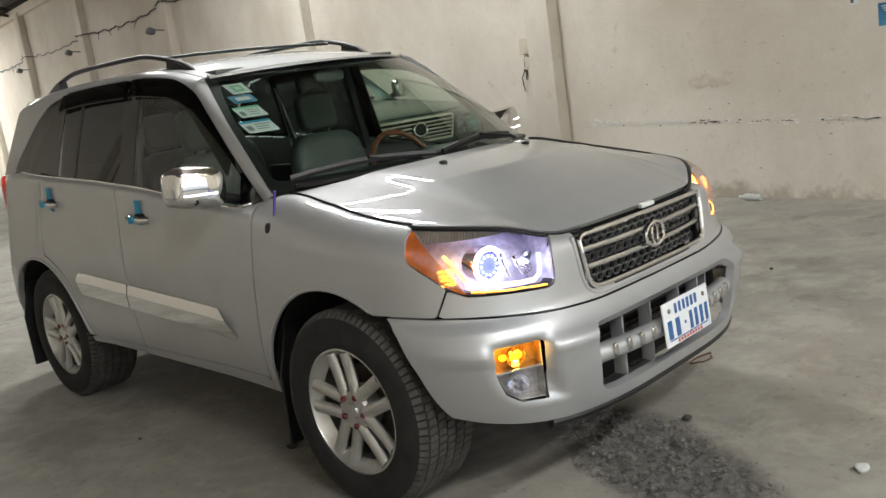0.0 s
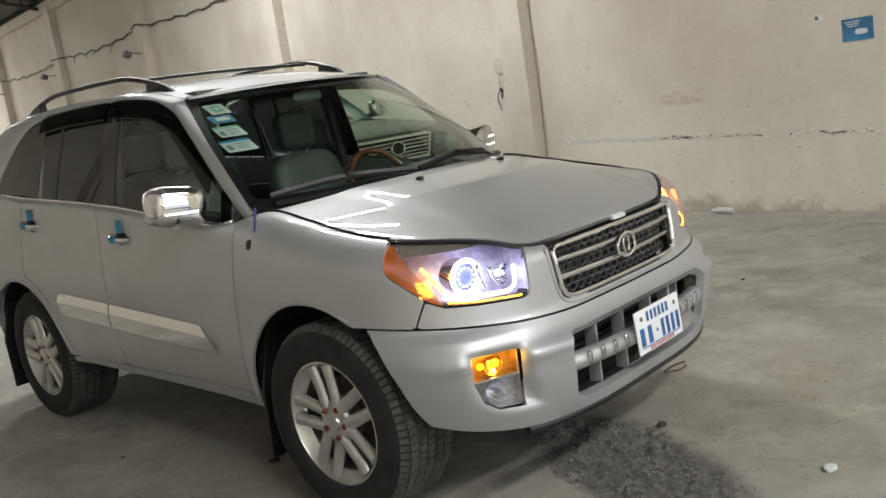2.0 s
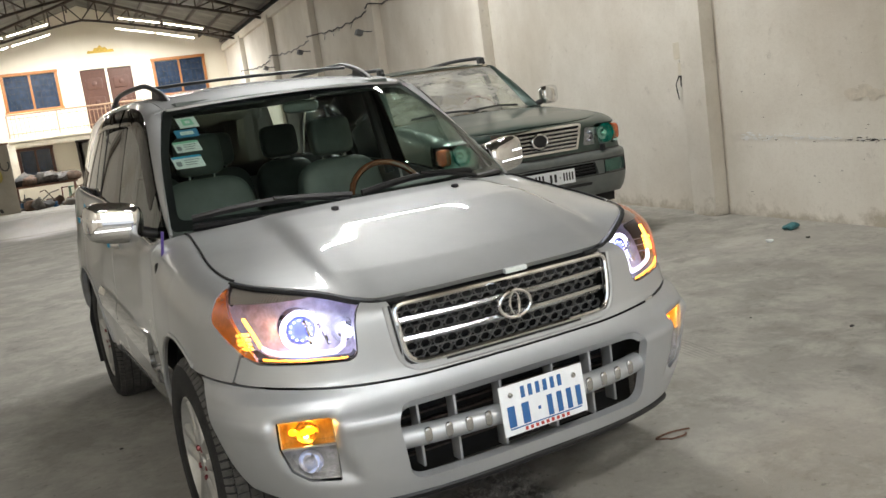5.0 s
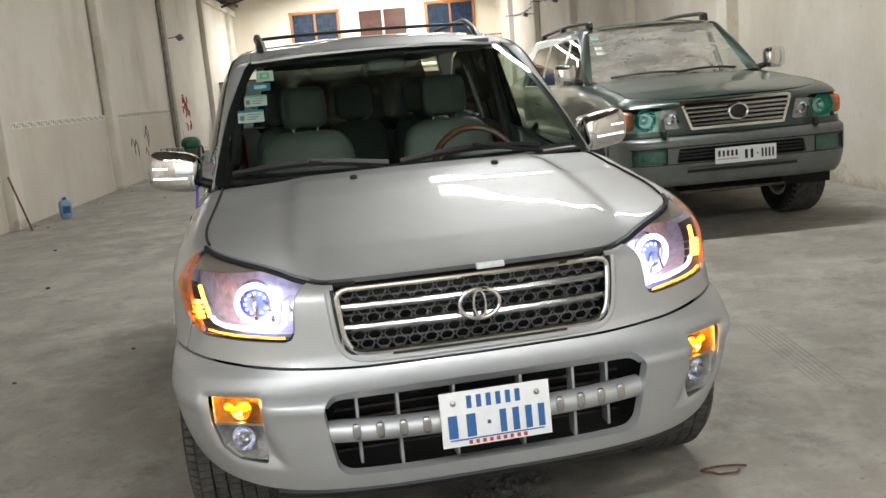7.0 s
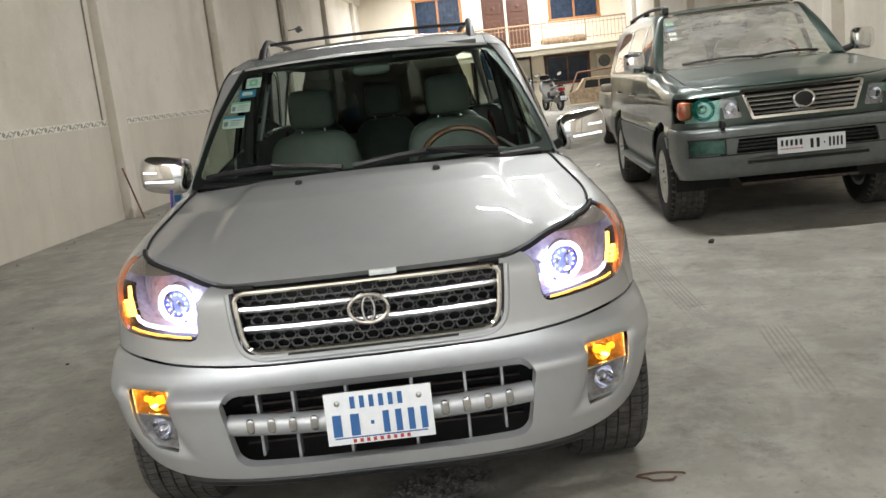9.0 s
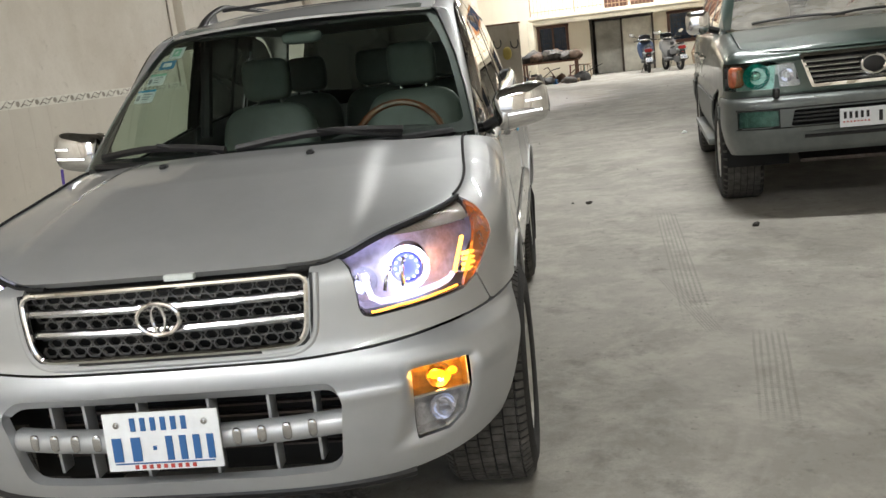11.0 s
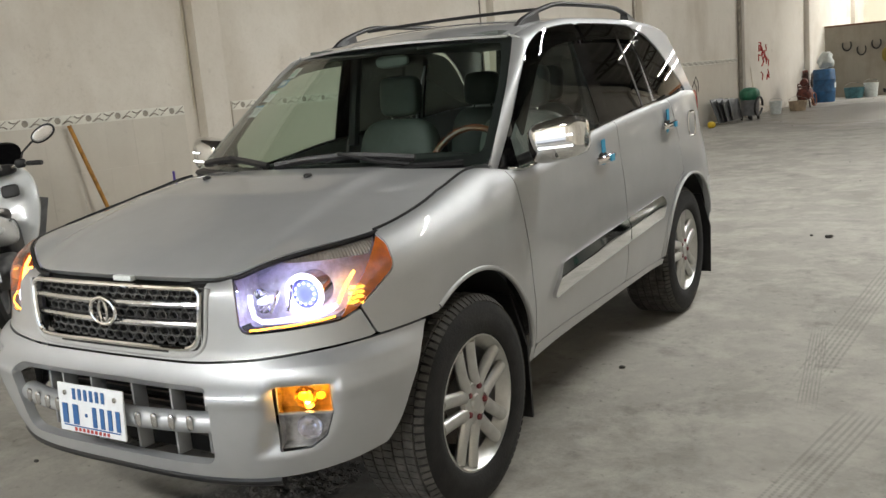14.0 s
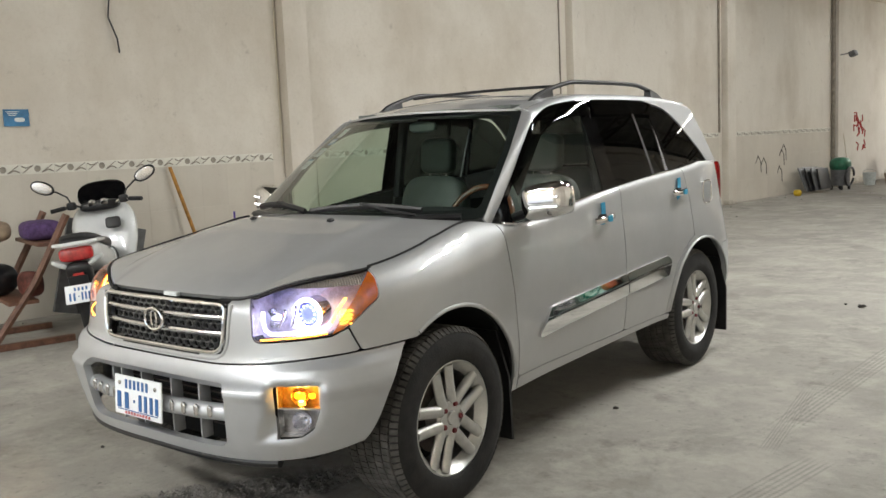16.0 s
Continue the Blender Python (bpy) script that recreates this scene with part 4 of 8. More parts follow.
# headlamps
def headlamp(s):
    def span(a, b, n):
        return steps(a, b, n) if s > 0 else steps(-b, -a, n)
    us, vs = span(0.2, 0.9, 76), steps(0.5, 0.8, 46) + steps(0.8, 1.0, 16)[1:]
    amber = lambda p: -1.05 + 1.0 * (p[2] - 0.765) - (abs(p[0]) + p[1])
    into = Vector((-s * 0.045, 0.14, -0.004))
    shape = lambda: sheet(raised(wall, -0.004), us, vs, lambda p: lamp_f(p) + 0.004, 0)
    back = shape()
    for v in back.verts:
        v.co += into
    body = skin("headlamp", back, LAMPBOWL, car, "headlamp with a lit blue-white halo ring")
    chamber = shape()
    edges = [e for e in chamber.edges if len(e.link_faces) == 1]
    low = {v: chamber.verts.new(v.co + into) for v in {v for e in edges for v in e.verts}}
    front = chamber.faces[:]
    for e in edges:
        chamber.faces.new((e.verts[1], e.verts[0], low[e.verts[0]], low[e.verts[1]]))
    bmesh.ops.delete(chamber, geom=front, context="FACES")
    part("lamp_chamber", chamber, LAMPBOWL, body)
    skin("lens", sheet(raised(wall, 0.001), us, vs, lambda p: max(lamp_f(p) + GAP, -amber(p)), 0.012), LENS, body, "clear ribbed lens").visible_shadow = False
    skin("indicator_lens", sheet(raised(wall, 0.001), us, vs, lambda p: max(lamp_f(p) + GAP, amber(p)), 0.012), AMBER, body, "amber corner lens").visible_shadow = False
    skin("lamp_bezel", sheet(raised(wall, -0.008), us, vs, lambda p: max(lamp_f(p) + 0.001, -lamp_f(p) - 0.009), 0.05), BLACK, body)
    c = Vector((s * 0.598, -1.745, 0.826))
    turn = Matrix.Translation(c) @ Matrix.Rotation(s * 0.22, 4, "Z")
    ring = lathe([(-0.02 + 0.007 * math.sin(t), 0.0535 + 0.0078 * math.cos(t)) for t in steps(0, 2 * math.pi, 12)[:-1]], 40, axis="Y", closed=True)
    part("halo_ring", ring, GLOW_RING, body, "glowing white halo ring", m=turn)
    part("projector_shroud", lathe([(0.05, 0.068), (-0.005, 0.05), (-0.012, 0.042), (0.03, 0.038)], 32, axis="Y"), REFLECTOR, body, m=turn)
    part("projector_lens", pebble(0.072, 0.046, 0.072, 1.0, (0, -0.0, 0)), GLOW_BLUE, body, "glowing blue projector lens", m=turn)
    part("high_beam_bowl", lathe([(0.04, 0.008), (0.03, 0.022), (0.0, 0.033), (-0.015, 0.037)], 28, axis="Y"), REFLECTOR, body, m=Matrix.Translation((s * 0.497, -1.815, 0.815)))
    part("bulb", pebble(0.016, 0.024, 0.016, 1.0, (s * 0.497, -1.8, 0.815)), GLOW_LED, body, "lit bulb")
    for k in range(12):
        a = 2 * math.pi * k / 12
        part("ring_led", pebble(0.007, 0.006, 0.007, 1.0, (0.031 * math.cos(a), -0.02, 0.031 * math.sin(a)), 8, 5), GLOW_LED, body, m=turn)
    # ribbed band along the top of the lens
    def ribbed(u, v):
        return Vector(wall(u, v)) - normal(wall, u, v) * (0.012 + 0.0011 * math.sin(u * 900))
    top_of = lambda p: wall.top(min(0.9, max(0.2, math.atan2(abs(p[0]), -1.2 - p[1]) / (math.pi / 2))))
    band = lambda p: max(lamp_f(p) + 0.01, min(top_of(p) - 0.012, 0.928) - p[2], -amber(p) + 0.004)
    skin("lens_ribs", sheet(ribbed, span(0.24, 0.74, 420), steps(0.7, 0.8, 6) + steps(0.8, 1, 8)[1:], band, 0), RIBBED, body, "cream ribbed band of the lens")
    def inside(g, z, deep):
        u = min(steps(0.4, 0.85, 180), key=lambda q: abs(sum(wall(q, 0.7)[:2]) - g))
        v = min(steps(0.5, 0.98, 160), key=lambda q: abs(wall(u, q)[2] - z))
        p = Vector(wall(u, v)) - normal(wall, u, v) * deep
        return Vector((s * p.x, p.y, p.z))
    # glowing light guide round the inner and lower edge, running on into the amber bar
    guide = [inside(g, z, 0.03) for g, z in ((-1.402, 0.862), (-1.4, 0.825), (-1.39, 0.79), (-1.36, 0.776), (-1.3, 0.778), (-1.2, 0.783), (-1.12, 0.789), (-1.07, 0.796), (-1.045, 0.806))]
    part("light_guide", rod(guide, 0.0078, 10, flat=0.8), GLOW_GUIDE, body, "glowing white light guide")
    part("indicator_bar", rod([inside(g, z, 0.024) for g, z in ((-1.042, 0.81), (-1.02, 0.836), (-0.99, 0.868), (-0.955, 0.9))], 0.006, 8, flat=0.8), GLOW_AMBER, body, "glowing amber bar")
    part("indicator_strip", rod([inside(g, 0.758 + 0.02 * (g + 1.4) / 0.35, 0.008) for g in steps(-1.4, -1.06, 10)], 0.0022, 8), GLOW_STRIP, body, "glowing amber light strip")
    for k in range(8):
        p = inside(-0.985 + 0.03 * (k % 2) + 0.006 * (k // 2), 0.806 + 0.014 * (k // 2), 0.02)
        part("indicator_led", pebble(0.024, 0.02, 0.0085, 0.6), GLOW_AMBER, body, m=Matrix.Translation(p))
    # bright ribs of the inner reflector
    for g0, g1, z0, z1, r in ((-1.335, -1.3, 0.795, 0.868, 0.0055), (-1.262, -1.235, 0.8, 0.9, 0.006)):
        part("reflector_rib", rod([inside(g0 + (g1 - g0) * t, z0 + (z1 - z0) * t, 0.055 + 0.012 * math.sin(math.pi * t)) for t in steps(0, 1, 8)], r, 6), REFLECTOR, body)
    for place, watts in ((inside(-1.34, 0.86, 0.03), 0.06), (inside(-1.16, 0.9, 0.03), 0.07)):
        d = bpy.data.lights.new("bulb_light", "POINT")
        d.energy, d.color, d.shadow_soft_size = watts, (0.52, 0.47, 1.0), 0.012
        new("bulb_light", d).location = place


mirrored(headlamp)

# grille
def nose_y(x, z):
    return -1.2 - RD(z) * (1 - (abs(x) / (RW(z) + 0.03)) ** 3.4) ** (1 / 3.4)


def grille_line(grow):
    """Down one side of the grille, along its lower edge and up the other side."""
    right = [(0.383 + grow, 0.876), (0.38 + grow, 0.82), (0.374 + grow, 0.76), (0.368 + grow, 0.735 - grow * 0.4), (0.356 + grow * 0.8, 0.714 - grow * 0.7), (0.335 + grow * 0.4, 0.703 - grow), (0.3, 0.7 - grow)]
    row = [(-x, z) for x, z in right] + [(x, 0.7 - grow) for x in (-0.2, -0.1, 0, 0.1, 0.2)] + right[::-1]
    return [(x, z) for x, z in row]


frame_pts = [(x, nose_y(x, z) - 0.003, z) for x, z in grille_line(0.0)] + [(x, nose_y(x, 0.876) - 0.003, 0.876) for x in (0.3, 0.15, 0, -0.15, -0.3)]
gr = part("grille", rod(softened(frame_pts, True), 0.0085, 8, closed=True), CHROME, car, "chrome-framed grille with a black honeycomb")
part("grille_surround", rod(softened([(x, nose_y(x, z) + 0.001, z) for x, z in grille_line(0.022)]), 0.0085, 10), PAINT, car)
# black rod in place of the body-coloured recess, its shade as colour
part("recess_shade", rod(softened([(x, nose_y(x, z) + 0.005, z) for x, z in grille_line(0.011)]), 0.008, 6), BLACK, car)
for z in (0.826, 0.768):
    pts = [(x, -1.972 + 0.19 * x * x + 0.1 * x ** 4, z) for x in steps(-0.372, 0.372, 14)]
    part("grille_bar", rod(pts, 0.0155, 8, flat=0.75), SATIN, gr)
hexes = bmesh.new()
cw, ch = 0.044, 0.028
for r in range(8):
    for k in range(-9, 10):
        x, z = (k + 0.5 * (r % 2)) * cw, 0.712 + r * ch * 0.86
        if grille_area(x, z) > -0.008 or z > 0.868:
            continue
        y = -1.95 + 0.19 * x * x
        rim_o = [(x + a * cw / 2 * 1.06, z + b * ch / 2 * 1.1) for a, b in ((-0.94, 0), (-0.55, 1), (0.55, 1), (0.94, 0), (0.55, -1), (-0.55, -1))]
        rim_i = [(x + a * cw / 2 * 0.88, z + b * ch / 2 * 0.82) for a, b in ((-0.94, 0), (-0.55, 1), (0.55, 1), (0.94, 0), (0.55, -1), (-0.55, -1))]
        o = [hexes.verts.new((a, y, b)) for a, b in rim_o]
        i = [hexes.verts.new((a, y, b)) for a, b in rim_i]
        ib = [hexes.verts.new((a, y + 0.012, b)) for a, b in rim_i]
        for q in range(6):
            w = (q + 1) % 6
            hexes.faces.new((o[q], o[w], i[w], i[q]))
            hexes.faces.new((i[q], i[w], ib[w], ib[q]))
part("honeycomb", hexes, MESH_GREY, gr, smooth=20)
# backing sheet coloured as the shade behind the honeycomb
part("grille_back", box(0.86, 0.02, 0.2, 0, (0, -1.885, 0.79)), SHADE_BLACK, gr)
badge = rod([(0.056 * math.cos(t), -1.994, 0.8 + 0.041 * math.sin(t)) for t in steps(0, 2 * math.pi, 36)[:-1]], 0.0065, 8, closed=True)
rod([(0.017 * math.cos(t), -1.994, 0.8 + 0.036 * math.sin(t)) for t in steps(0, 2 * math.pi, 24)[:-1]], 0.0045, 6, badge, closed=True)
part("badge", badge, CHROME, gr, "oval chrome badge")
part("bonnet_latch", box(0.08, 0.02, 0.016, 0.004, (0.05, -1.94, 0.892)), STICKER, car)

# lower intake with ribs and a ribbed bar
intake = part("intake_bar", rod([(x, -2.045 + 0.2 * x * x + 0.35 * x ** 4, 0.5) for x in steps(-0.44, 0.44, 16)], 0.033, 14, flat=0.95), PAINT_BUMPER, car)
for sx in (1, -1):
    for k in range(4):
        x = sx * (0.185 + 0.062 * k)
        y = -2.045 + 0.2 * x * x + 0.35 * x ** 4
        part("bar_notch", pebble(0.024, 0.012, 0.045, 0.7, (x, y - 0.033, 0.508)), SATIN, intake)
    for x in (0.095, 0.25):
        part("intake_rib", box(0.009, 0.05, 0.24, 0.003, (sx * x, -1.985 + 0.2 * x * x, 0.495)), PAINT_BUMPER, car)
    part("intake_rib", box(0.009, 0.05, 0.22, 0.003, (sx * 0.36, -1.945, 0.495)), PAINT_BUMPER, car)
# sheet as dark as the shaded inside of the intake
part("intake_back", box(1.0, 0.02, 0.32, 0, (0, -1.86, 0.49)), SHADE_BLACK, car)
for k in range(7):
    part("cooler_fin", box(0.84, 0.02, 0.006, 0, (0, -1.885, 0.40 + 0.03 * k)), IRON, car)
hose = rod([(-0.32, -1.93, 0.59), (-0.2, -1.95, 0.565), (-0.1, -1.94, 0.585)], 0.006, 6)
part("cable", hose, BLACK, car)
lip = [Vector(wall(u, 0.02)) + Vector((0, 0.03, -0.022)) for u in steps(-0.42, 0.42, 30)]
part("lower_lip", rod(lip, 0.026, 10, flat=0.85), BLACK, car, "black plastic lip under the bumper")

plate = part("number_plate", box(0.302, 0.006, 0.15, 0.002, (0, 0, 0)), PLATE, car, "white number plate with blue marks", m=pose(0, -2.088, 0.516, -4))
bars_text(plate, PLATE_BLUE, -0.0045, [(-0.145, -0.045, -0.05, 0.012, 2), (-0.03, -0.012, -0.022, -0.012, 1), (0.0, 0.142, -0.05, 0.012, 4), (-0.085, 0.075, 0.028, 0.062, 6)])
bars_text(plate, PLATE_RED, -0.0045, [(-0.085, 0.085, -0.07, -0.06, 9)])
part("plate_line", box(0.26, 0.002, 0.003, 0, (0, -0.0045, -0.0555)), PLATE_BLUE, plate, smooth=None)
for sx in (1, -1):
    part("plate_bolt", lathe([(-0.002, 0.009), (-0.006, 0.008), (-0.007, 0.001)], 14, axis="Y"), SATIN, plate, m=pose(sx * 0.115, 0, 0.045))


# fog lamps with the amber indicator above
def foglamp(s):
    def face(x, y, z):
        """A place on the lamp: x along its face, y inwards, z up."""
        return Vector((s * (0.61 + FT[0] * x - FN[0] * y), -1.937 + FT[1] * x - FN[1] * y, z))

    def slab(pts, y0, y1, bm=None):
        bm = bm or bmesh.new()
        a, b = ([bm.verts.new(face(x, y, z)) for x, z in pts] for y in (y0, y1))
        bm.faces.new(a)
        bm.faces.new(b[::-1])
        for k in range(len(pts)):
            q = (k + 1) % len(pts)
            bm.faces.new((a[q], a[k], b[k], b[q]))
        return bm

    def ribbed(x0, x1, z0, z1, n, y0):
        """A lens with fine level ribs."""
        bm = bmesh.new()
        rows = []
        for k in range(2 * n + 1):
            z = z0 + (z1 - z0) * k / (2 * n)
            rows.append([bm.verts.new(face(x0 + (x1 - x0) * q, y0 - 0.0022 * (k % 2), z)) for q in (0, 0.5, 1)])
        for p, q in zip(rows, rows[1:]):
            for k in (0, 1):
                bm.faces.new((p[k], p[k + 1], q[k + 1], q[k]))
        return bm

    house = part("fog_lamp", slab(FOG, 0.05, 0.06), FOGBOWL, car, "fog lamp with a lit amber indicator above")
    rim = bmesh.new()
    for (ax, az), (bx, bz) in zip(FOG, FOG[1:] + FOG[:1]):
        rim.faces.new([rim.verts.new(face(*q)) for q in ((ax, -0.002, az), (bx, -0.002, bz), (bx, 0.055, bz), (ax, 0.055, az))])
    part("lamp_rim", rim, FOGBOWL, house)
    part("lens_divider", slab([(0.0, 0.523), (0.154, 0.523), (0.154, 0.529), (0.0, 0.529)], -0.001, 0.05), SATIN, house)
    part("indicator_lens", ribbed(0.003, 0.151, 0.53, 0.603, 9, 0.003), AMBER_CLEAR, house, "ribbed amber indicator lens").visible_shadow = False
    part("fog_lens", slab([(0.003, 0.522), (0.151, 0.522), (0.15, 0.515), (0.127, 0.464), (0.084, 0.433), (0.003, 0.428)], 0.002, 0.006), LENS, house, "clear fog lamp lens").visible_shadow = False
    turn = Matrix.Rotation(s * math.atan2(FT[1], FT[0]), 4, "Z")
    for z, r in ((0.566, 0.034), (0.478, 0.036)):
        bowl = lathe([(0.02, 0.006), (0.014, r * 0.6), (0.0, r * 0.9), (-0.014, r)], 24, axis="Y")
        part("reflector_bowl", bowl, REFLECTOR, house, m=Matrix.Translation(face(0.08, 0.03, z)) @ turn)
    part("indicator_bulb", pebble(0.03, 0.02, 0.024, 0.9), GLOW_AMBER, house, "lit amber bulb", m=Matrix.Translation(face(0.07, 0.022, 0.567)) @ turn)
    part("indicator_bulb", pebble(0.024, 0.02, 0.02, 0.9), GLOW_AMBER, house, "lit amber bulb", m=Matrix.Translation(face(0.12, 0.022, 0.567)) @ turn)
    part("fog_bulb", pebble(0.014, 0.02, 0.014, 0.9), SATIN, house, m=Matrix.Translation(face(0.08, 0.03, 0.478)) @ turn)
    d = bpy.data.lights.new("indicator_light", "POINT")
    d.energy, d.color, d.shadow_soft_size = 2.2, (1.0, 0.6, 0.15), 0.012
    new("indicator_light", d).location = face(0.075, 0.026, 0.59)


mirrored(foglamp)


# door mirrors with lit strips
def door_mirror(s):
    c = Vector((s * 0.9, -0.6, 1.145))
    shell = pebble(0.215, 0.14, 0.16, 0.55, turn=Matrix.Rotation(-s * 0.1, 4, "Y"))
    for v in shell.verts:
        v.co.y += 0.25 * v.co.x * s * 0.6
        v.co.z += 0.06 * v.co.x * s
    mir = part("door_mirror", shell, CHROME, car, "chrome door mirror with lit white strips", 60, Matrix.Translation(c))
    part("mirror_glass", pebble(0.19, 0.01, 0.13, 0.4, (0, 0.066, 0)), CHROME, mir)
    def front_of(x, z):
        k = 2 / 0.55
        return (s * x, -0.07 * (1 - abs(x / 0.1075) ** k - abs(z / 0.08) ** k) ** (1 / k) + 0.15 * x, z + 0.06 * x)
    for z, x0, n in ((0.016, 0.018, 6), (-0.024, -0.05, 12)):
        row = part("light_strip", rod([front_of(x, z) for x in steps(x0, 0.082, 8)], 0.0042, 8), SATIN, mir, "strip of lit white lamps")
        for k in range(n):
            p = front_of(x0 + (0.08 - x0) * (k + 0.5) / n, z)
            part("led", pebble(0.008, 0.008, 0.008, 1.0, (p[0], p[1] - 0.003, p[2]), 8, 6), GLOW_WHITE, row)
    arm = rod([(s * 0.735, -0.62, 1.07), (s * 0.79, -0.615, 1.09), (s * 0.83, -0.6, 1.11)], 0.03, 12, flat=0.7)
    part("mirror_arm", arm, BLACK, car)


mirrored(door_mirror)

for x in (-0.254, 0.254):
    noz = pebble(0.026, 0.034, 0.018, 0.8)
    spot = min((Vector(bonnet(a, b)) for a in steps(0.1, 0.9, 80) for b in steps(0.6, 1, 60)), key=lambda p: abs(p.x - x) + abs(p.y + 1.275))
    part("washer_nozzle", noz, BLACK, car, m=Matrix.Translation(spot + Vector((0, 0, 0.004))))
for x0, x1, y0, y1 in ((-0.1, -0.66, -1.20, -0.915), (0.5, -0.06, -1.03, -1.185)):
    n = 10
    pts = []
    for t in steps(0, 1, n):
        x = x0 + (x1 - x0) * t
        z = 1.125 + 0.022 * math.sin(math.pi * t) + 0.006
        pts.append((x, ws_y(x, z) - 0.012, z))
    wp = part("wiper", rod(pts, 0.009, 6, flat=1.6), BLACK, car, "black windscreen wiper")
    mid = pts[5]
    part("wiper_arm", rod([(x0, -1.14 + 0.5 * x0 * x0, 1.112), (x0 * 0.6 + mid[0] * 0.4, mid[1] - 0.03, 1.135), (mid[0], mid[1] - 0.014, mid[2] + 0.012)], 0.008, 6), BLACK, wp)
cowl = [(x, -1.135 + 0.48 * x * x + 0.02, 1.098) for x in steps(-0.66, 0.66, 16)]
part("cowl", rod(cowl, 0.035, 8, flat=0.45), BLACK, car)
part("aerial", rod([(-0.815, -0.93, 0.94), (-0.803, -0.945, 1.02), (-0.79, -0.955, 1.11)], 0.0055, 8), material("aerial_violet", (0.12, 0.08, 0.35), 0.3, 0.5), car, "short violet aerial")
part("aerial_base", pebble(0.03, 0.04, 0.09, 0.7, (-0.822, -0.93, 0.955)), BLACK, car)

# permit stickers behind the windscreen
def on_screen(name, x0, x1, z0, z1, mat, parent, lift, label=""):
    cut = lambda p: max(x0 - p[0], p[0] - x1, z0 - p[2], p[2] - z1)
    return skin(name, sheet(raised(screen, lift), steps(x0 - 0.01, x1 + 0.01, 12), steps(z0 - 0.006, z1 + 0.006, 8), cut, 0.0005), mat, parent, label)


for k, z in enumerate((1.494, 1.449, 1.395, 1.335)):
    x, hw, hh = -0.505 - 0.024 * k, (0.036, 0.042, 0.046, 0.052)[k], (0.023, 0.017, 0.022, 0.024)[k]
    st = on_screen("permit_sticker", x - hw, x + hw, z - hh, z + hh, STICKER_BLUE if k == 1 else STICKER, car, -0.009, "printed permit sticker")
    if k == 0:
        on_screen("sticker_print", x - 0.02, x + 0.02, z - 0.013, z + 0.015, STICKER_GREEN, st, -0.007)
        on_screen("sticker_print", x - 0.009, x + 0.009, z - 0.005, z + 0.007, STICKER, st, -0.006)
    elif k == 1:
        on_screen("sticker_print", x - 0.024, x + 0.026, z - 0.007, z + 0.008, STICKER, st, -0.007)
    else:
        on_screen("sticker_print", x - hw, x + hw, z + hh - 0.008, z + hh, STICKER_GREEN if k == 2 else TAPE, st, -0.007)
        for q in range(3):
            on_screen("sticker_print", x - hw * 0.3, x + hw * (0.8 - 0.15 * q), z + 0.006 - 0.009 * q, z + 0.0085 - 0.009 * q, GREY_TEXT, st, -0.007)
        on_screen("sticker_print", x - hw * 0.85, x - hw * 0.5, z - 0.014, z + 0.004, GREY_TEXT, st, -0.007)


# cabin
def seat(x, y, wide=0.5):
    st = part("seat", pebble(wide, 0.5, 0.16, 0.45, (x, y, 0.72)), LEATHER, car, "grey leather seat")
    part("backrest", pebble(wide * 0.94, 0.15, 0.58, 0.5, (x, y + 0.255, 0.94), turn=Matrix.Rotation(-0.2, 4, "X")), LEATHER, st)
    part("headrest", pebble(0.23, 0.09, 0.2, 0.4, (x, y + 0.33, 1.34), turn=Matrix.Rotation(-0.12, 4, "X")), LEATHER, st)
    for k in (-0.06, 0.06):
        part("headrest_post", rod([(x + k, y + 0.31, 1.18), (x + k, y + 0.33, 1.28)], 0.006, 6), SATIN, st)


seat(0.37, -0.1)
seat(-0.34, -0.12)
for x in (-0.42, 0.0, 0.42):
    seat(x, 0.9, 0.42)
dash = part("dashboard", pebble(1.36, 0.62, 0.3, 0.4, (0, -0.82, 0.94)), DASH, car)
part("instrument_hood", pebble(0.42, 0.3, 0.1, 0.6, (0.38, -0.72, 1.07)), DASH, dash)
wheel_ring = [(0.19 * math.cos(t), 0, 0.19 * math.sin(t)) for t in steps(0, 2 * math.pi, 36)[:-1]]
tilt = Matrix.Translation((0.38, -0.40, 1.02)) @ Matrix.Rotation(-0.45, 4, "X")
sw = part("steering_wheel", rod(wheel_ring, 0.015, 8, closed=True), WOOD, car, "wood-rimmed steering wheel", m=tilt)
part("wheel_boss", pebble(0.16, 0.06, 0.13, 0.7), DASH, sw)
for a in (0.2, math.pi - 0.2, -math.pi / 2):
    part("wheel_spoke", rod([(0, 0, 0), (0.18 * math.cos(a), 0, 0.18 * math.sin(a))], 0.016, 6), DASH, sw)
part("cabin_mirror", pebble(0.17, 0.035, 0.055, 0.6, (0.02, -0.36, 1.5)), LEATHER, car)
for x in (-0.3, 0.3):
    part("sun_visor", pebble(0.36, 0.14, 0.02, 0.4, (x, -0.27, 1.545)), LEATHER, car)
part("headlining", box(1.02, 1.75, 0.02, 0.005, (0, 0.6, 1.575)), LEATHER, car)
# solid blocks close off the inside, its shade in their colour
part("cabin_floor", box(1.4, 2.8, 0.05, 0, (0, 0.45, 0.42)), SHADE_BLACK, car)
part("engine_bay", box(0.8, 0.9, 0.5, 0, (0, -1.36, 0.66)), SHADE_BLACK, car)
part("underbody", box(1.1, 3.5, 0.16, 0.03, (0, 0.0, 0.34)), SHADE_BLACK, car)
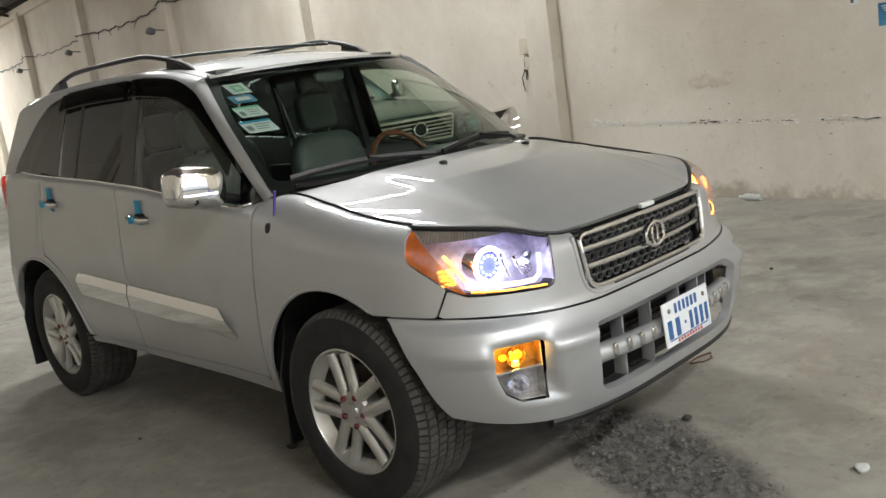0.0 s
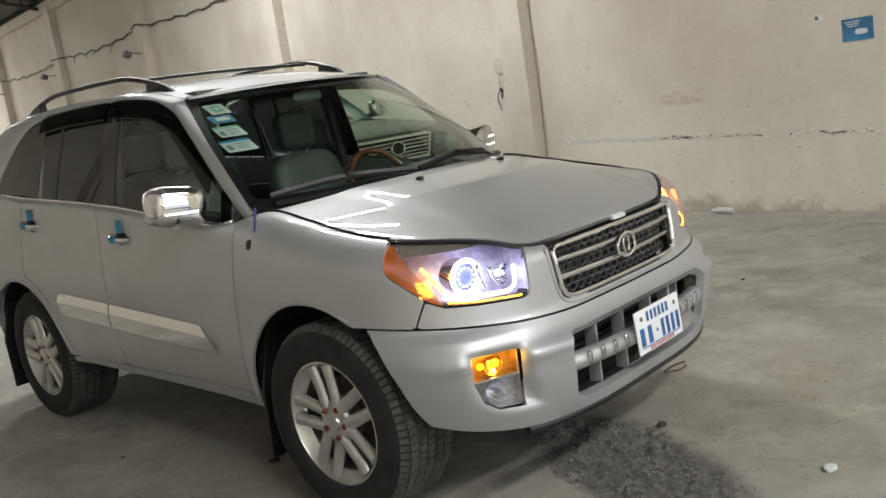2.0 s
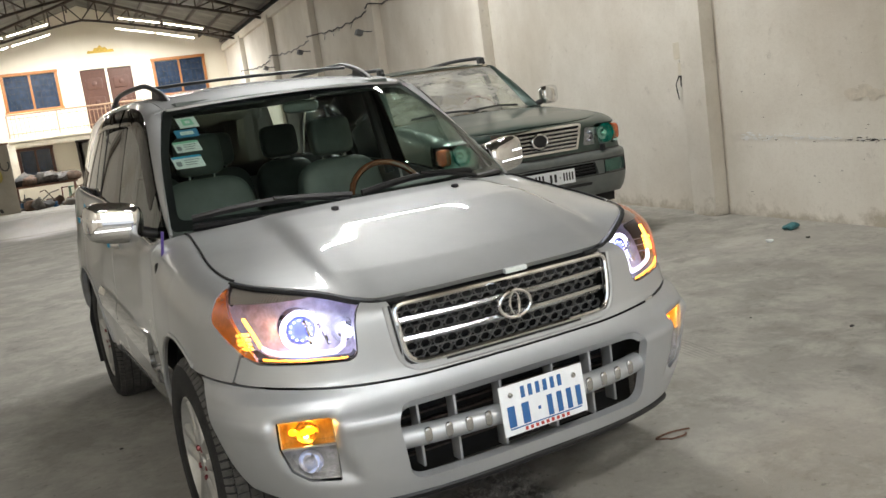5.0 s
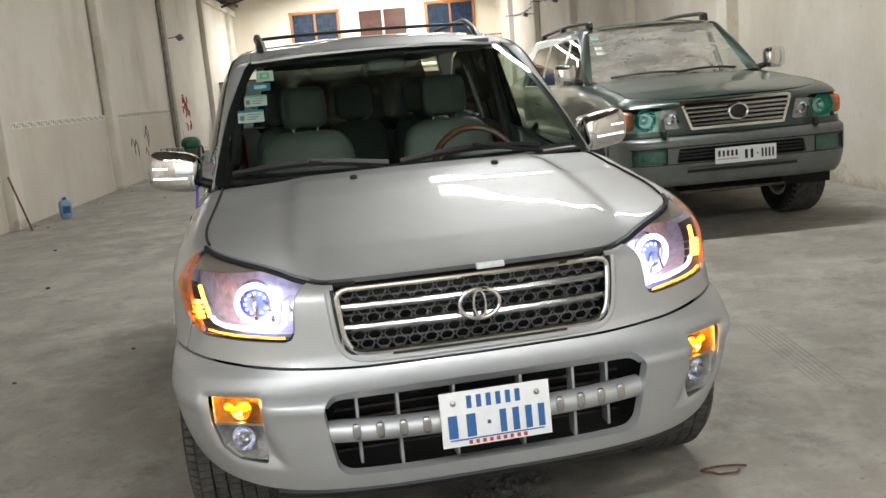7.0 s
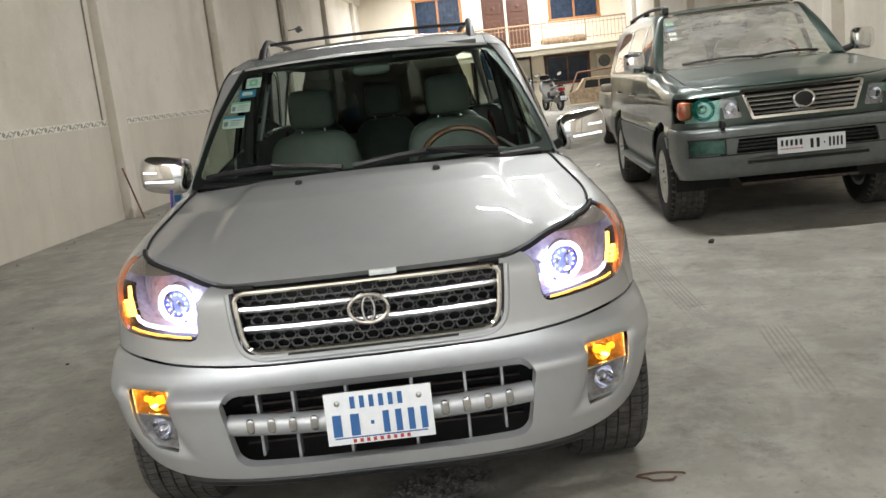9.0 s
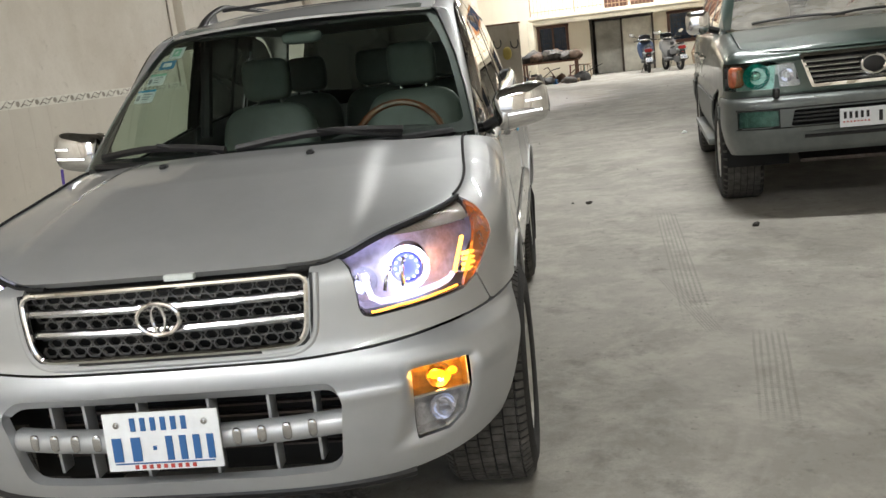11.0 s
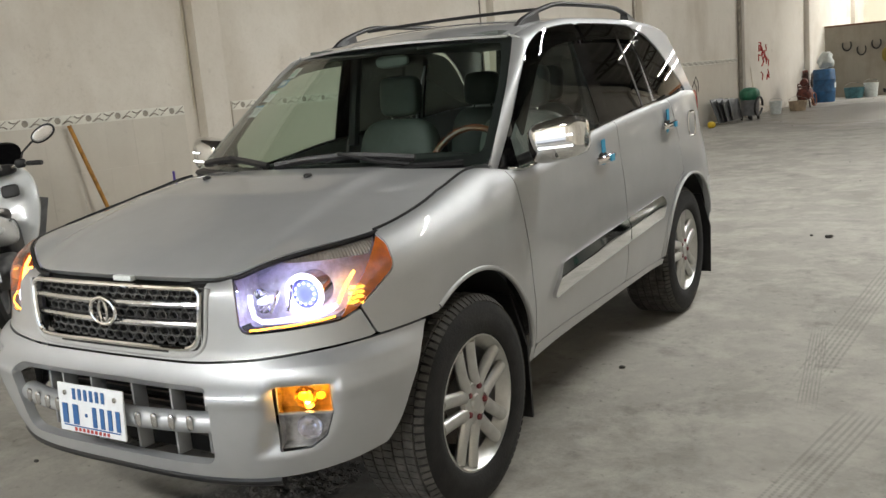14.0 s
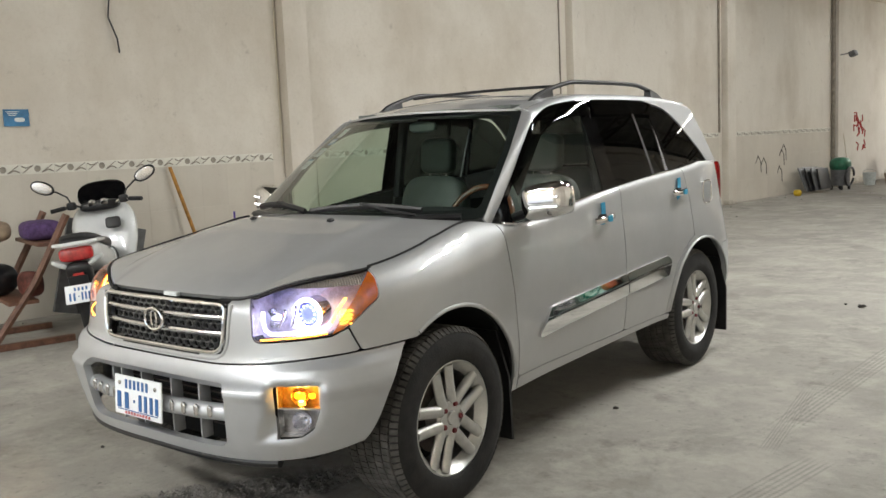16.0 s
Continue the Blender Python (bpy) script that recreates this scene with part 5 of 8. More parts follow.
for s in (1, -1):
    part("door_card", box(0.03, 1.9, 0.62, 0.01, (s * 0.7, 0.25, 0.72)), DASH, car)
    part("window_pillar", rod([(s * 0.70, 0.24, 1.1), (s * 0.62, 0.24, 1.56)], 0.03, 8), DASH, car)
    part("fuel_flap" if s > 0 else "body_badge", pebble(0.012, 0.12, 0.13, 0.35, (s * (wall(1.99, 0.7)[0] + 0.006), 1.36, 1.05)) if s > 0 else pebble(0.004, 0.02, 0.02, 0.5, (-0.8, 1.3, 1.0)), PAINT if s > 0 else SATIN, car)
    if s > 0:
        yy, zz, xx = 1.36, 1.05, wall(1.99, 0.7)[0] + 0.008
        part("flap_ring", rod([(xx, yy + 0.062 * math.copysign(abs(math.cos(t)) ** 0.5, math.cos(t)), zz + 0.068 * math.copysign(abs(math.sin(t)) ** 0.5, math.sin(t))) for t in steps(0, 6.2832, 40)[:-1]], 0.007, 6, closed=True), CHROME, car)
    part("tail_lamp", pebble(0.05, 0.09, 0.34, 0.5, (s * 0.715, 1.79, 1.05)), REDLENS, car, "red tail lamp")

for s in (1, -1):
    for y in (-WB, WB):
        wheel_parts(car, Matrix.Translation((s * (0.742 if y < 0 else 0.69), y - (0.038 if y < 0 else 0.03), AXZ + 0.004)) @ (Matrix() if s > 0 else Matrix.Rotation(math.pi, 4, "Z")))

# ---- hall ----
def lumpy_floor():
    """The concrete floor as one sheet, with the broken-up patch in front of the silver car worked into it."""
    bm = bmesh.new()
    us = [-40, -12, UL - 0.2] + steps(-4, -0.7, 8) + steps(-0.4, 0.78, 130) + steps(1.2, 4.6, 8) + [UR + 0.2, 12, 40]
    vs = [-45, -20, V0] + steps(-8, -2.9, 10) + steps(-2.8, -1.08, 140) + steps(-1.0, 29, 30) + [V1 + 0.2, 45, 70]
    rows = []
    for u in us:
        row = []
        for v in vs:
            z = 0.0
            a, b = u - 0.17 - 0.28 * (v + 1.85), v + 1.87
            r = math.hypot(a / 0.25, b / 0.74) + 0.35 * noise.noise((u * 3, v * 3, 1.0))
            if r < 1:
                k = min(1, (1 - r) * 4)
                z = k * (-0.012 + 0.02 * noise.noise((u * 14, v * 14, 3)) - 0.034 * max(0, noise.noise((u * 30, v * 34, 7))) - 0.024 * max(0, noise.noise((u * 64, v * 70, 9))))
            row.append(bm.verts.new((u, v, z)))
        rows.append(row)
    for a, b in zip(rows, rows[1:]):
        for i in range(len(vs) - 1):
            bm.faces.new((a[i], b[i], b[i + 1], a[i + 1]))
    return bm


structure("floor", lumpy_floor(), CONCRETE, HALL, smooth=25)
PIL_E = (-6.9, -2.2, 2.76, 7.48, 12.1, 16.7, 21.3, 26.0)
PIL_W = (-7.6, -2.6, 2.47, 7.75, 12.65, 18.05, 23.2, 28.2)
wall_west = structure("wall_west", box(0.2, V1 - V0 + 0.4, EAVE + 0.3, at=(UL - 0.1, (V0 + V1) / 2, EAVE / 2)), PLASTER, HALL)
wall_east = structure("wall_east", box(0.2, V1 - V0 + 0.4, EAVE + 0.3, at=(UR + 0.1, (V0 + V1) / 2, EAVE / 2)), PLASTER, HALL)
for v in PIL_W:
    part("pilaster", box(0.14, 0.32, EAVE, 0.012, (UL + 0.07, v, EAVE / 2)), PLASTER, wall_west, smooth=30)
for v in PIL_E:
    part("pilaster", box(0.16, 0.34, EAVE, 0.012, (UR - 0.08, v, EAVE / 2)), PLASTER, wall_east, smooth=30)
for side_wall, u in ((wall_west, UL), (wall_east, UR)):
    part("ring_beam", box(0.24, V1 - V0, 0.22, 0.01, (u, (V0 + V1) / 2, EAVE + 0.02)), PLASTER, side_wall)


def gable(v0, hole=None):
    """A gable wall; hole: an opening u0, u1, height."""
    pts = [(UL - 0.2, 0), (hole[0], 0), (hole[0], hole[2]), (hole[1], hole[2]), (hole[1], 0), (UR + 0.2, 0)] if hole else [(UL - 0.2, 0), (UR + 0.2, 0)]
    return prism(pts + [(UR + 0.2, EAVE + 0.34), (RIDGE_U, RIDGE_Z + 0.36), (UL - 0.2, EAVE + 0.34)], 0.2, Matrix.Translation((0, v0, 0)))


def wall_with_holes(u0, u1, z0, z1, holes, v, thick):
    """A flat wall cut into blocks round its openings."""
    bm = bmesh.new()
    cuts = sorted({u0, u1, *(h[0] for h in holes), *(h[1] for h in holes)})
    for a, b in zip(cuts, cuts[1:]):
        m = (a + b) / 2
        spans = sorted((h[2], h[3]) for h in holes if h[0] < m < h[1])
        z = z0
        for lo, hi in spans + [(z1, z1)]:
            if lo > z:
                box(b - a, thick, lo - z, 0, ((a + b) / 2, v, (z + lo) / 2), bm)
            z = hi
    bmesh.ops.remove_doubles(bm, verts=bm.verts[:], dist=1e-4)
    return bm


W_UP = ((-2.8, -1.12), (2.22, 3.95))
D_UP = ((-0.32, 0.52), (0.6, 1.42))
ZW0, ZW1, ZD1 = 3.2, 4.42, 4.36
BAL_Z = 2.28
holes = [(a, b, ZW0, ZW1) for a, b in W_UP] + [(a, b, BAL_Z + 0.02, ZD1) for a, b in D_UP] + [(-0.85, 1.32, 0.0, 1.93), (1.92, 3.45, 0.9, 1.86), (-2.75, -1.75, 0.75, 1.86)]
wall_north = structure("wall_north", wall_with_holes(UL - 0.1, UR + 0.1, 0, EAVE + 0.1, holes, V1 + 0.1, 0.2), PLASTER_END, HALL)
part("gable", prism([(UL - 0.1, EAVE + 0.1), (UR + 0.1, EAVE + 0.1), (UR + 0.1, EAVE + 0.34), (RIDGE_U, RIDGE_Z + 0.36), (UL - 0.1, EAVE + 0.34)], 0.2, Matrix.Translation((0, V1, 0))), PLASTER_END, wall_north, smooth=None)
# unseen south wall with an assumed opening, added to close the hall
structure("wall_south", gable(V0 - 0.2, (-3.0, 3.0, 3.6)), PLASTER, HALL)
# grey put in for the dim inside behind the open door half
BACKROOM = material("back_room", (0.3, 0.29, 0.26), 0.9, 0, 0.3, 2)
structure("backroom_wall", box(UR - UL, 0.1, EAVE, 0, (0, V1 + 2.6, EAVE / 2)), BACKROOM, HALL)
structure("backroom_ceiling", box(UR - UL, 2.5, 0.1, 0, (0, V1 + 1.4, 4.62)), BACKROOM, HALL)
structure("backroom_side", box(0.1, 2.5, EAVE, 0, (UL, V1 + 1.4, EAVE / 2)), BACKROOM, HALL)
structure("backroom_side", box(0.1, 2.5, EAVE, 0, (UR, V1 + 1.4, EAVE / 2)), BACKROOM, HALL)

FRAME = material("window_wood", (0.42, 0.17, 0.05), 0.45, 0, 0.3, 10, stretch=(1, 1, 6))
DARKWOOD = material("carved_door_wood", (0.1, 0.045, 0.03), 0.4, 0, 0.4, 14, stretch=(1, 1, 5))
BLUEGLASS = material("blue_window_film", (0.03, 0.05, 0.09), 0.12, 0, 0.4, 5)
PALE = material("pale_panel", (0.55, 0.53, 0.46), 0.35, 0, 0.25, 2)
RAILS = material("rail_paint", (0.4, 0.27, 0.17), 0.5, 0.2, 0.3, 20)
CREAM = material("cream_paint", (0.66, 0.6, 0.48), 0.7, 0, 0.15, 3)
GOLD = material("gilded_ornament", (0.55, 0.36, 0.06), 0.4, 0.4, 0.4, 20)


def hall_window(name, u0, u1, z0, z1, mat, panes=2):
    w = structure(name, box(u1 - u0 + 0.24, 0.06, 0.11, 0.01, ((u0 + u1) / 2, V1 - 0.02, z0 - 0.03)), mat, HALL)
    part("window_head", box(u1 - u0 + 0.2, 0.06, 0.1, 0.01, ((u0 + u1) / 2, V1 - 0.02, z1 + 0.03)), mat, w)
    for u in (u0 - 0.03, u1 + 0.03):
        part("window_jamb", box(0.1, 0.06, z1 - z0, 0.01, (u, V1 - 0.02, (z0 + z1) / 2)), mat, w)
    step = (u1 - u0) / panes
    for k in range(panes):
        c = u0 + step * (k + 0.5)
        part("pane", box(step - 0.06, 0.02, z1 - z0 - 0.06, 0, (c, V1 + 0.04, (z0 + z1) / 2)), BLUEGLASS, w, smooth=None)
        for q in range(1, 6):
            part("grille_bar", box(0.012, 0.012, z1 - z0, 0, (u0 + step * (k + q / 6), V1 + 0.02, (z0 + z1) / 2)), BLACK, w, smooth=None)
        for q in range(1, 6):
            part("grille_bar", box(step, 0.012, 0.012, 0, (c, V1 + 0.02, z0 + (z1 - z0) * q / 6)), BLACK, w, smooth=None)
    for k in range(1, panes):
        part("mullion", box(0.07, 0.05, z1 - z0, 0.005, (u0 + step * k, V1 - 0.01, (z0 + z1) / 2)), mat, w)
    return w


hall_window("window_1", *W_UP[0], ZW0, ZW1, FRAME)
hall_window("window_2", *W_UP[1], ZW0, ZW1, FRAME)
hall_window("window_3", 1.92, 3.45, 0.9, 1.86, DARKWOOD)
hall_window("window_4", -2.75, -1.75, 0.75, 1.86, DARKWOOD)
for k, (u0, u1) in enumerate(D_UP):
    d = structure("door_%d" % (k + 1), box(u1 - u0 - 0.02, 0.05, ZD1 - BAL_Z - 0.05, 0.01, ((u0 + u1) / 2, V1 + 0.03, (BAL_Z + ZD1) / 2)), DARKWOOD, HALL)
    for z in (2.65, 3.2, 3.85):
        part("door_panel", pebble(u1 - u0 - 0.28, 0.05, 0.42, 0.35, ((u0 + u1) / 2, V1 + 0.0, z)), DARKWOOD, d)
        part("door_boss", lathe([(-0.03, 0.09), (-0.045, 0.06), (-0.045, 0.001)], 16, axis="Y"), DARKWOOD, d, m=Matrix.Translation(((u0 + u1) / 2, V1, z)))
gate = structure("door_3", box(2.3, 0.08, 0.1, 0.01, (0.23, V1 - 0.02, 1.95)), STEEL, HALL)
for u in (-0.86, 0.23, 1.33):
    part("door_post", box(0.07, 0.08, 1.9, 0.01, (u, V1 - 0.02, 0.95)), STEEL, gate)
part("door_half", box(1.05, 0.03, 1.86, 0.005, (0.78, V1 + 0.0, 0.94)), PALE, gate, "pale sliding door panel")
# no panel here: added grey sheet painted as the dim open half
part("door_half", box(0.92, 0.03, 1.86, 0.005, (-0.25, V1 + 0.09, 0.94)), BACKROOM, gate)

# balcony
bal = structure("balcony", box(7.75, 1.2, 0.14, 0.02, (0.98, V1 - 0.6, BAL_Z - 0.07)), CREAM, HALL)
part("balcony_moulding", box(7.85, 0.1, 0.1, 0.03, (0.98, V1 - 1.22, BAL_Z - 0.1)), CREAM, bal)
part("balcony_fascia", box(7.75, 0.06, 0.16, 0.01, (0.98, V1 - 1.17, BAL_Z - 0.24)), CREAM, bal)
rail_v = V1 - 1.15
for z, r in ((3.06, 0.03), (2.42, 0.014), (2.92, 0.012)):
    part("rail", rod([(-2.86, rail_v, z), (4.8, rail_v, z)], r, 8), RAILS, bal)
for k in range(60):
    u = -2.86 + 7.66 * k / 59
    part("baluster", rod([(u, rail_v, BAL_Z), (u, rail_v, 3.05)], 0.009 if k % 12 else 0.022, 6), RAILS, bal)
for u in (-2.9, 4.72):
    part("column", box(0.24, 0.24, BAL_Z - 0.2, 0.01, (u, V1 - 1.1, (BAL_Z - 0.2) / 2)), CREAM, bal)
orn = prism([(-0.46, 0), (-0.42, 0.1), (-0.25, 0.08), (-0.18, 0.18), (-0.08, 0.17), (0, 0.27), (0.08, 0.17), (0.18, 0.18), (0.25, 0.08), (0.42, 0.1), (0.46, 0)], 0.05, Matrix.Translation((0.5, V1 - 0.05, 4.9)))
tagged(link("wall_ornament", orn, GOLD, None, "", None, HALL), "gilded crest fixed high on the end wall", "ornament")

# roof and trusses
for s, u_e in ((-1, UL - 0.3), (1, UR + 0.3)):
    bm = bmesh.new()
    n = 80
    rows = []
    for k in range(n + 1):
        v = V0 - 0.3 + (V1 - V0 + 0.6) * k / n
        dz = 0.03 * (k % 2)
        rows.append([bm.verts.new((u_e, v, EAVE + 0.2 + dz)), bm.verts.new((RIDGE_U, v, RIDGE_Z + 0.25 + dz)), bm.verts.new((u_e, v, EAVE + 0.24 + dz)), bm.verts.new((RIDGE_U, v, RIDGE_Z + 0.29 + dz))])
    for a, b in zip(rows, rows[1:]):
        bm.faces.new((a[0], a[1], b[1], b[0]))
        bm.faces.new((a[2], b[2], b[3], a[3]))
    tagged(link("ceiling", bm, ROOF, None, "", None, HALL), kind="structure")
truss_parts = 10


def truss():
    t = new("roof_truss")
    tagged(t, "dark welded steel roof truss with diagonal webs", "truss", "trusses under the roof")
    def top(u):
        return EAVE + 0.12 + (RIDGE_Z - EAVE - 0.05) * (1 - abs(u) / 4.9)
    def low(u):
        return EAVE - 0.02 + (RIDGE_Z - EAVE - 0.62) * (1 - (abs(u) / 4.9) ** 1.15)
    for s in (-1, 1):
        ends = [(s * 4.85 * k / truss_parts) for k in range(truss_parts + 1)]
        part("top_chord", rod([(u, 0, top(u)) for u in ends], 0.045, 6), STEEL, t)
        part("bottom_chord", rod([(u, 0, low(u)) for u in ends], 0.04, 6), STEEL, t)
        for k in range(truss_parts):
            a, b = ends[k], ends[k + 1]
            part("web", rod([(a, 0, low(a)), (b, 0, top(b))], 0.02, 5), STEEL, t)
            part("web", rod([(b, 0, low(b)), (b, 0, top(b))], 0.02, 5), STEEL, t)
    return t


first = truss()
TRUSS_V = (-7.1, -2.3, 2.55, 7.4, 12.3, 17.2, 22.0, 26.8)
first.matrix_basis = hall(0, TRUSS_V[0], 0)
for v in TRUSS_V[1:]:
    copy_thing(first, hall(0, v, 0))
for k in range(14):
    u = -4.7 + 9.4 * k / 13
    z = EAVE + 0.22 + (RIDGE_Z - EAVE) * (1 - abs(u) / 4.9)
    tagged(link("purlin", box(0.06, V1 - V0, 0.09, 0, (u, (V0 + V1) / 2, z)), STEEL, None, "", None, HALL), kind="structure")


def tube_lamp(u0, u1, v):
    z0, z1 = (EAVE + (RIDGE_Z - EAVE - 0.62) * (1 - (abs(u) / 4.9) ** 1.15) - 0.1 for u in (u0, u1))
    lamp = tagged(new("tube_lamp"), "lit fluorescent tube lamp hung under a roof truss", "lamp", "tube lamps")
    lamp.matrix_basis = hall(0, v, 0)
    mid, ang = Matrix.Translation(((u0 + u1) / 2, 0, (z0 + z1) / 2)), math.atan2(z0 - z1, u1 - u0)
    turn = mid @ Matrix.Rotation(ang, 4, "Y")
    part("batten", box(abs(u1 - u0) + 0.1, 0.06, 0.05, 0.01, (0, 0, 0.05)), CREAM, lamp, m=turn)
    part("hanger", rod([(0, 0, 0.06), (0, 0, 0.16)], 0.01, 5), STEEL, lamp, m=turn)
    part("tube", rod([(-abs(u1 - u0) / 2, 0, 0), (abs(u1 - u0) / 2, 0, 0)], 0.016, 8), LAMP, lamp, "glowing white tube", m=turn)


# the added fill rows get lamp bodies as well
for u, v, watts in TUBES:
    tube_lamp(u - 1.25, u - 0.05, v)
    tube_lamp(u + 0.05, u + 1.25, v)

# ---- tiled dado on the west wall ----
def brick_mesh(name, sx, sy, sz, mat):
    bm = box(sx, sy, sz)
    me = bpy.data.meshes.new(name)
    bm.to_mesh(me)
    bm.free()
    me.materials.append(mat)
    return me


def dado_tile_material():
    m = TILE.copy()
    m.name = "dado_tile_varied"
    nt = m.node_tree
    b = nt.nodes["Principled BSDF"]
    info, hsv = nt.nodes.new("ShaderNodeObjectInfo"), nt.nodes.new("ShaderNodeHueSaturation")
    mr = nt.nodes.new("ShaderNodeMapRange")
    mr.inputs[3].default_value, mr.inputs[4].default_value = 0.985, 1.012
    place = nt.nodes.new("ShaderNodeNewGeometry")
    for old in [k for k in nt.links if k.from_node.bl_idname == "ShaderNodeTexCoord"]:
        nt.links.new(place.outputs["Position"], old.to_socket)
    src = b.inputs["Base Color"].links[0].from_socket
    nt.links.new(info.outputs["Random"], mr.inputs[0])
    nt.links.new(mr.outputs[0], hsv.inputs["Value"])
    nt.links.new(src, hsv.inputs["Color"])
    nt.links.new(hsv.outputs[0], b.inputs["Base Color"])
    return m


TILE_V = dado_tile_material()
BORDER = material("border_tile", (0.72, 0.7, 0.62), 0.3, 0, 0.12, 6)
MOTIF = material("border_motif", (0.3, 0.27, 0.22), 0.4, 0, 0.2, 10)
tile_me, border_me = brick_mesh("tile", 0.012, 0.2992, 0.435, TILE_V), brick_mesh("border_tile", 0.016, 0.298, 0.092, BORDER)
mb = lathe([(0.0, 0.03), (0.002, 0.028), (0.002, 0.02), (0.0005, 0.018), (0.0005, 0.01), (0.002, 0.009), (0.0025, 0.001)], 14)
for s in (1, -1):
    rod([(0.001, s * (0.035 + 0.1 * t), (-0.034 + 0.068 * t) if s > 0 else (0.034 - 0.068 * t)) for t in steps(0, 1, 5)], 0.004, 4, mb)
    rod([(0.001, s * (0.05 + 0.09 * t), s * 0.02 * math.sin(3.1 * t) - s * 0.03) for t in steps(0, 1, 5)], 0.006, 4, mb)
motif_me = bpy.data.meshes.new("motif")
mb.to_mesh(motif_me)
mb.free()
motif_me.materials.append(MOTIF)
v = -1.9
while v < 17.8:
    if min(abs(v - p) for p in PIL_W) > 0.3:
        for r in range(3):
            t = new("tile", tile_me)
            t.parent, t.location = wall_west, (UL + 0.005 + random.uniform(0, 0.0006), v, 0.22 + 0.436 * r)
        t = new("border_tile", border_me)
        t.parent, t.location = wall_west, (UL + 0.007, v, 1.357)
        q = new("motif", motif_me)
        q.parent, q.location = t, (0.0085, 0, 0)
    v += 0.3
# ---- the dark green off-road car: nose at local y = 0, tail towards +y ----
G_PAINT = material("green_paint", (0.04, 0.064, 0.054), 0.34, 0.45, 0.3, 3, coat=0.7, rvary=0.12)
G_TRIM = material("grey_green_cladding", (0.15, 0.165, 0.16), 0.4, 0.5, 0.2, 5, coat=0.2)
G_LENS = glass("green_tint_lens", (0.6, 0.9, 0.82))
G_REFL = material("teal_reflector", (0.03, 0.36, 0.3), 0.25, 0.6, 0.6, 60)
G_FOG = material("fog_green_grey", (0.13, 0.165, 0.15), 0.3, 0.3, 0.4, 25)
LAMPGREY = material("lamp_bowl_grey", (0.5, 0.52, 0.5), 0.25, 0.5, 0.3, 40)
DUSTGLASS = glass("dusty_windscreen", (0.7, 0.72, 0.68), 0.2, 1.35, 0.3)
TAN = material("beige_leather", (0.42, 0.37, 0.29), 0.55, 0, 0.15, 12, bump=0.15, bscale=150)

suv = tagged(new("green_car"), "dark green off-road car with grey lower trim beside the wall", "car")
suv.matrix_basis = hall(2.86, 2.57, 0, 0.5)
sw_ = curve((0.4, 0.9), (0.5, 0.94), (0.65, 0.962), (0.8, 0.962), (0.84, 0.945), (1.0, 0.945), (1.15, 0.93), (1.3, 0.9))
sd_ = curve((0.4, 0.52), (0.48, 0.575), (0.6, 0.6), (0.77, 0.6), (0.805, 0.585), (0.83, 0.53), (0.9, 0.515), (1.05, 0.5), (1.12, 0.47), (1.3, 0.4))
st_ = curve((0, 1.105), (0.4, 1.107), (0.6, 1.115), (0.8, 1.15), (1, 1.19), (1.255, 1.27), (1.3, 1.265), (2, 1.27), (3, 1.25))
sb_ = curve((0, 0.43), (0.6, 0.43), (1, 0.4), (3, 0.42))
sr_ = curve((0, 0.03), (0.5, 0.05), (0.8, 0.11), (1.25, 0.11), (1.3, 0.03), (3, 0.03))
sh_ = curve((0, 0.03), (0.5, 0.06), (0.8, 0.12), (1.25, 0.13), (1.3, 0.04), (3, 0.04))
suv_wall = Shell(0.6, 4.3, lambda z: 5.5, sw_, sd_, curve((0.4, 0.55), (1.3, 0.5)), st_, sb_, sr_, sh_, lambda y: 0.0)
sarch = lambda p: min(math.hypot(p[1] - 0.86, p[2] - 0.4) - 0.46, math.hypot(p[1] - 3.71, p[2] - 0.4) - 0.46)
s_grille = outline([(-0.435, 1.075), (-0.37, 0.885), (0.37, 0.885), (0.435, 1.075)], 0.02)
s_lamp_a = outline([(0.64, 0.89), (0.98, 0.89), (0.98, 1.05), (0.62, 1.05)], 0.015)
s_lamp_b = outline([(0.47, 0.9), (0.575, 0.9), (0.59, 1.03), (0.505, 1.03)], 0.014)


def s_lamps(p):
    x = abs(p[0])
    return min(s_lamp_a(x, p[2]), s_lamp_b(x, p[2])) if p[1] < 0.33 else 1.0


sv = steps(0, 0.8, 44) + steps(0.8, 1, 8)[1:]
s_vent = outline([(-0.52, 0.63), (0.52, 0.63), (0.5, 0.72), (-0.5, 0.72)], 0.01)
s_fog = outline([(0.62, 0.635), (0.86, 0.635), (0.86, 0.725), (0.62, 0.725)], 0.012)
skin("front_bumper", sheet(suv_wall, steps(-1, 1, 110), sv, lambda p: max(p[2] - 0.825, p[1] - 0.45, -s_vent(p[0], p[2]), -s_fog(abs(p[0]), p[2]) if p[1] < 0.3 else -1, -sarch(p)), 0.03), G_TRIM, suv, "grey front bumper with a slatted vent")
skin("nose_panel", sheet(suv_wall, steps(-0.85, 0.85, 110), sv, lambda p: max(0.829 - p[2], -s_grille(p[0], p[2]), -s_lamps(p), p[1] - 0.33), 0.02), G_PAINT, suv)


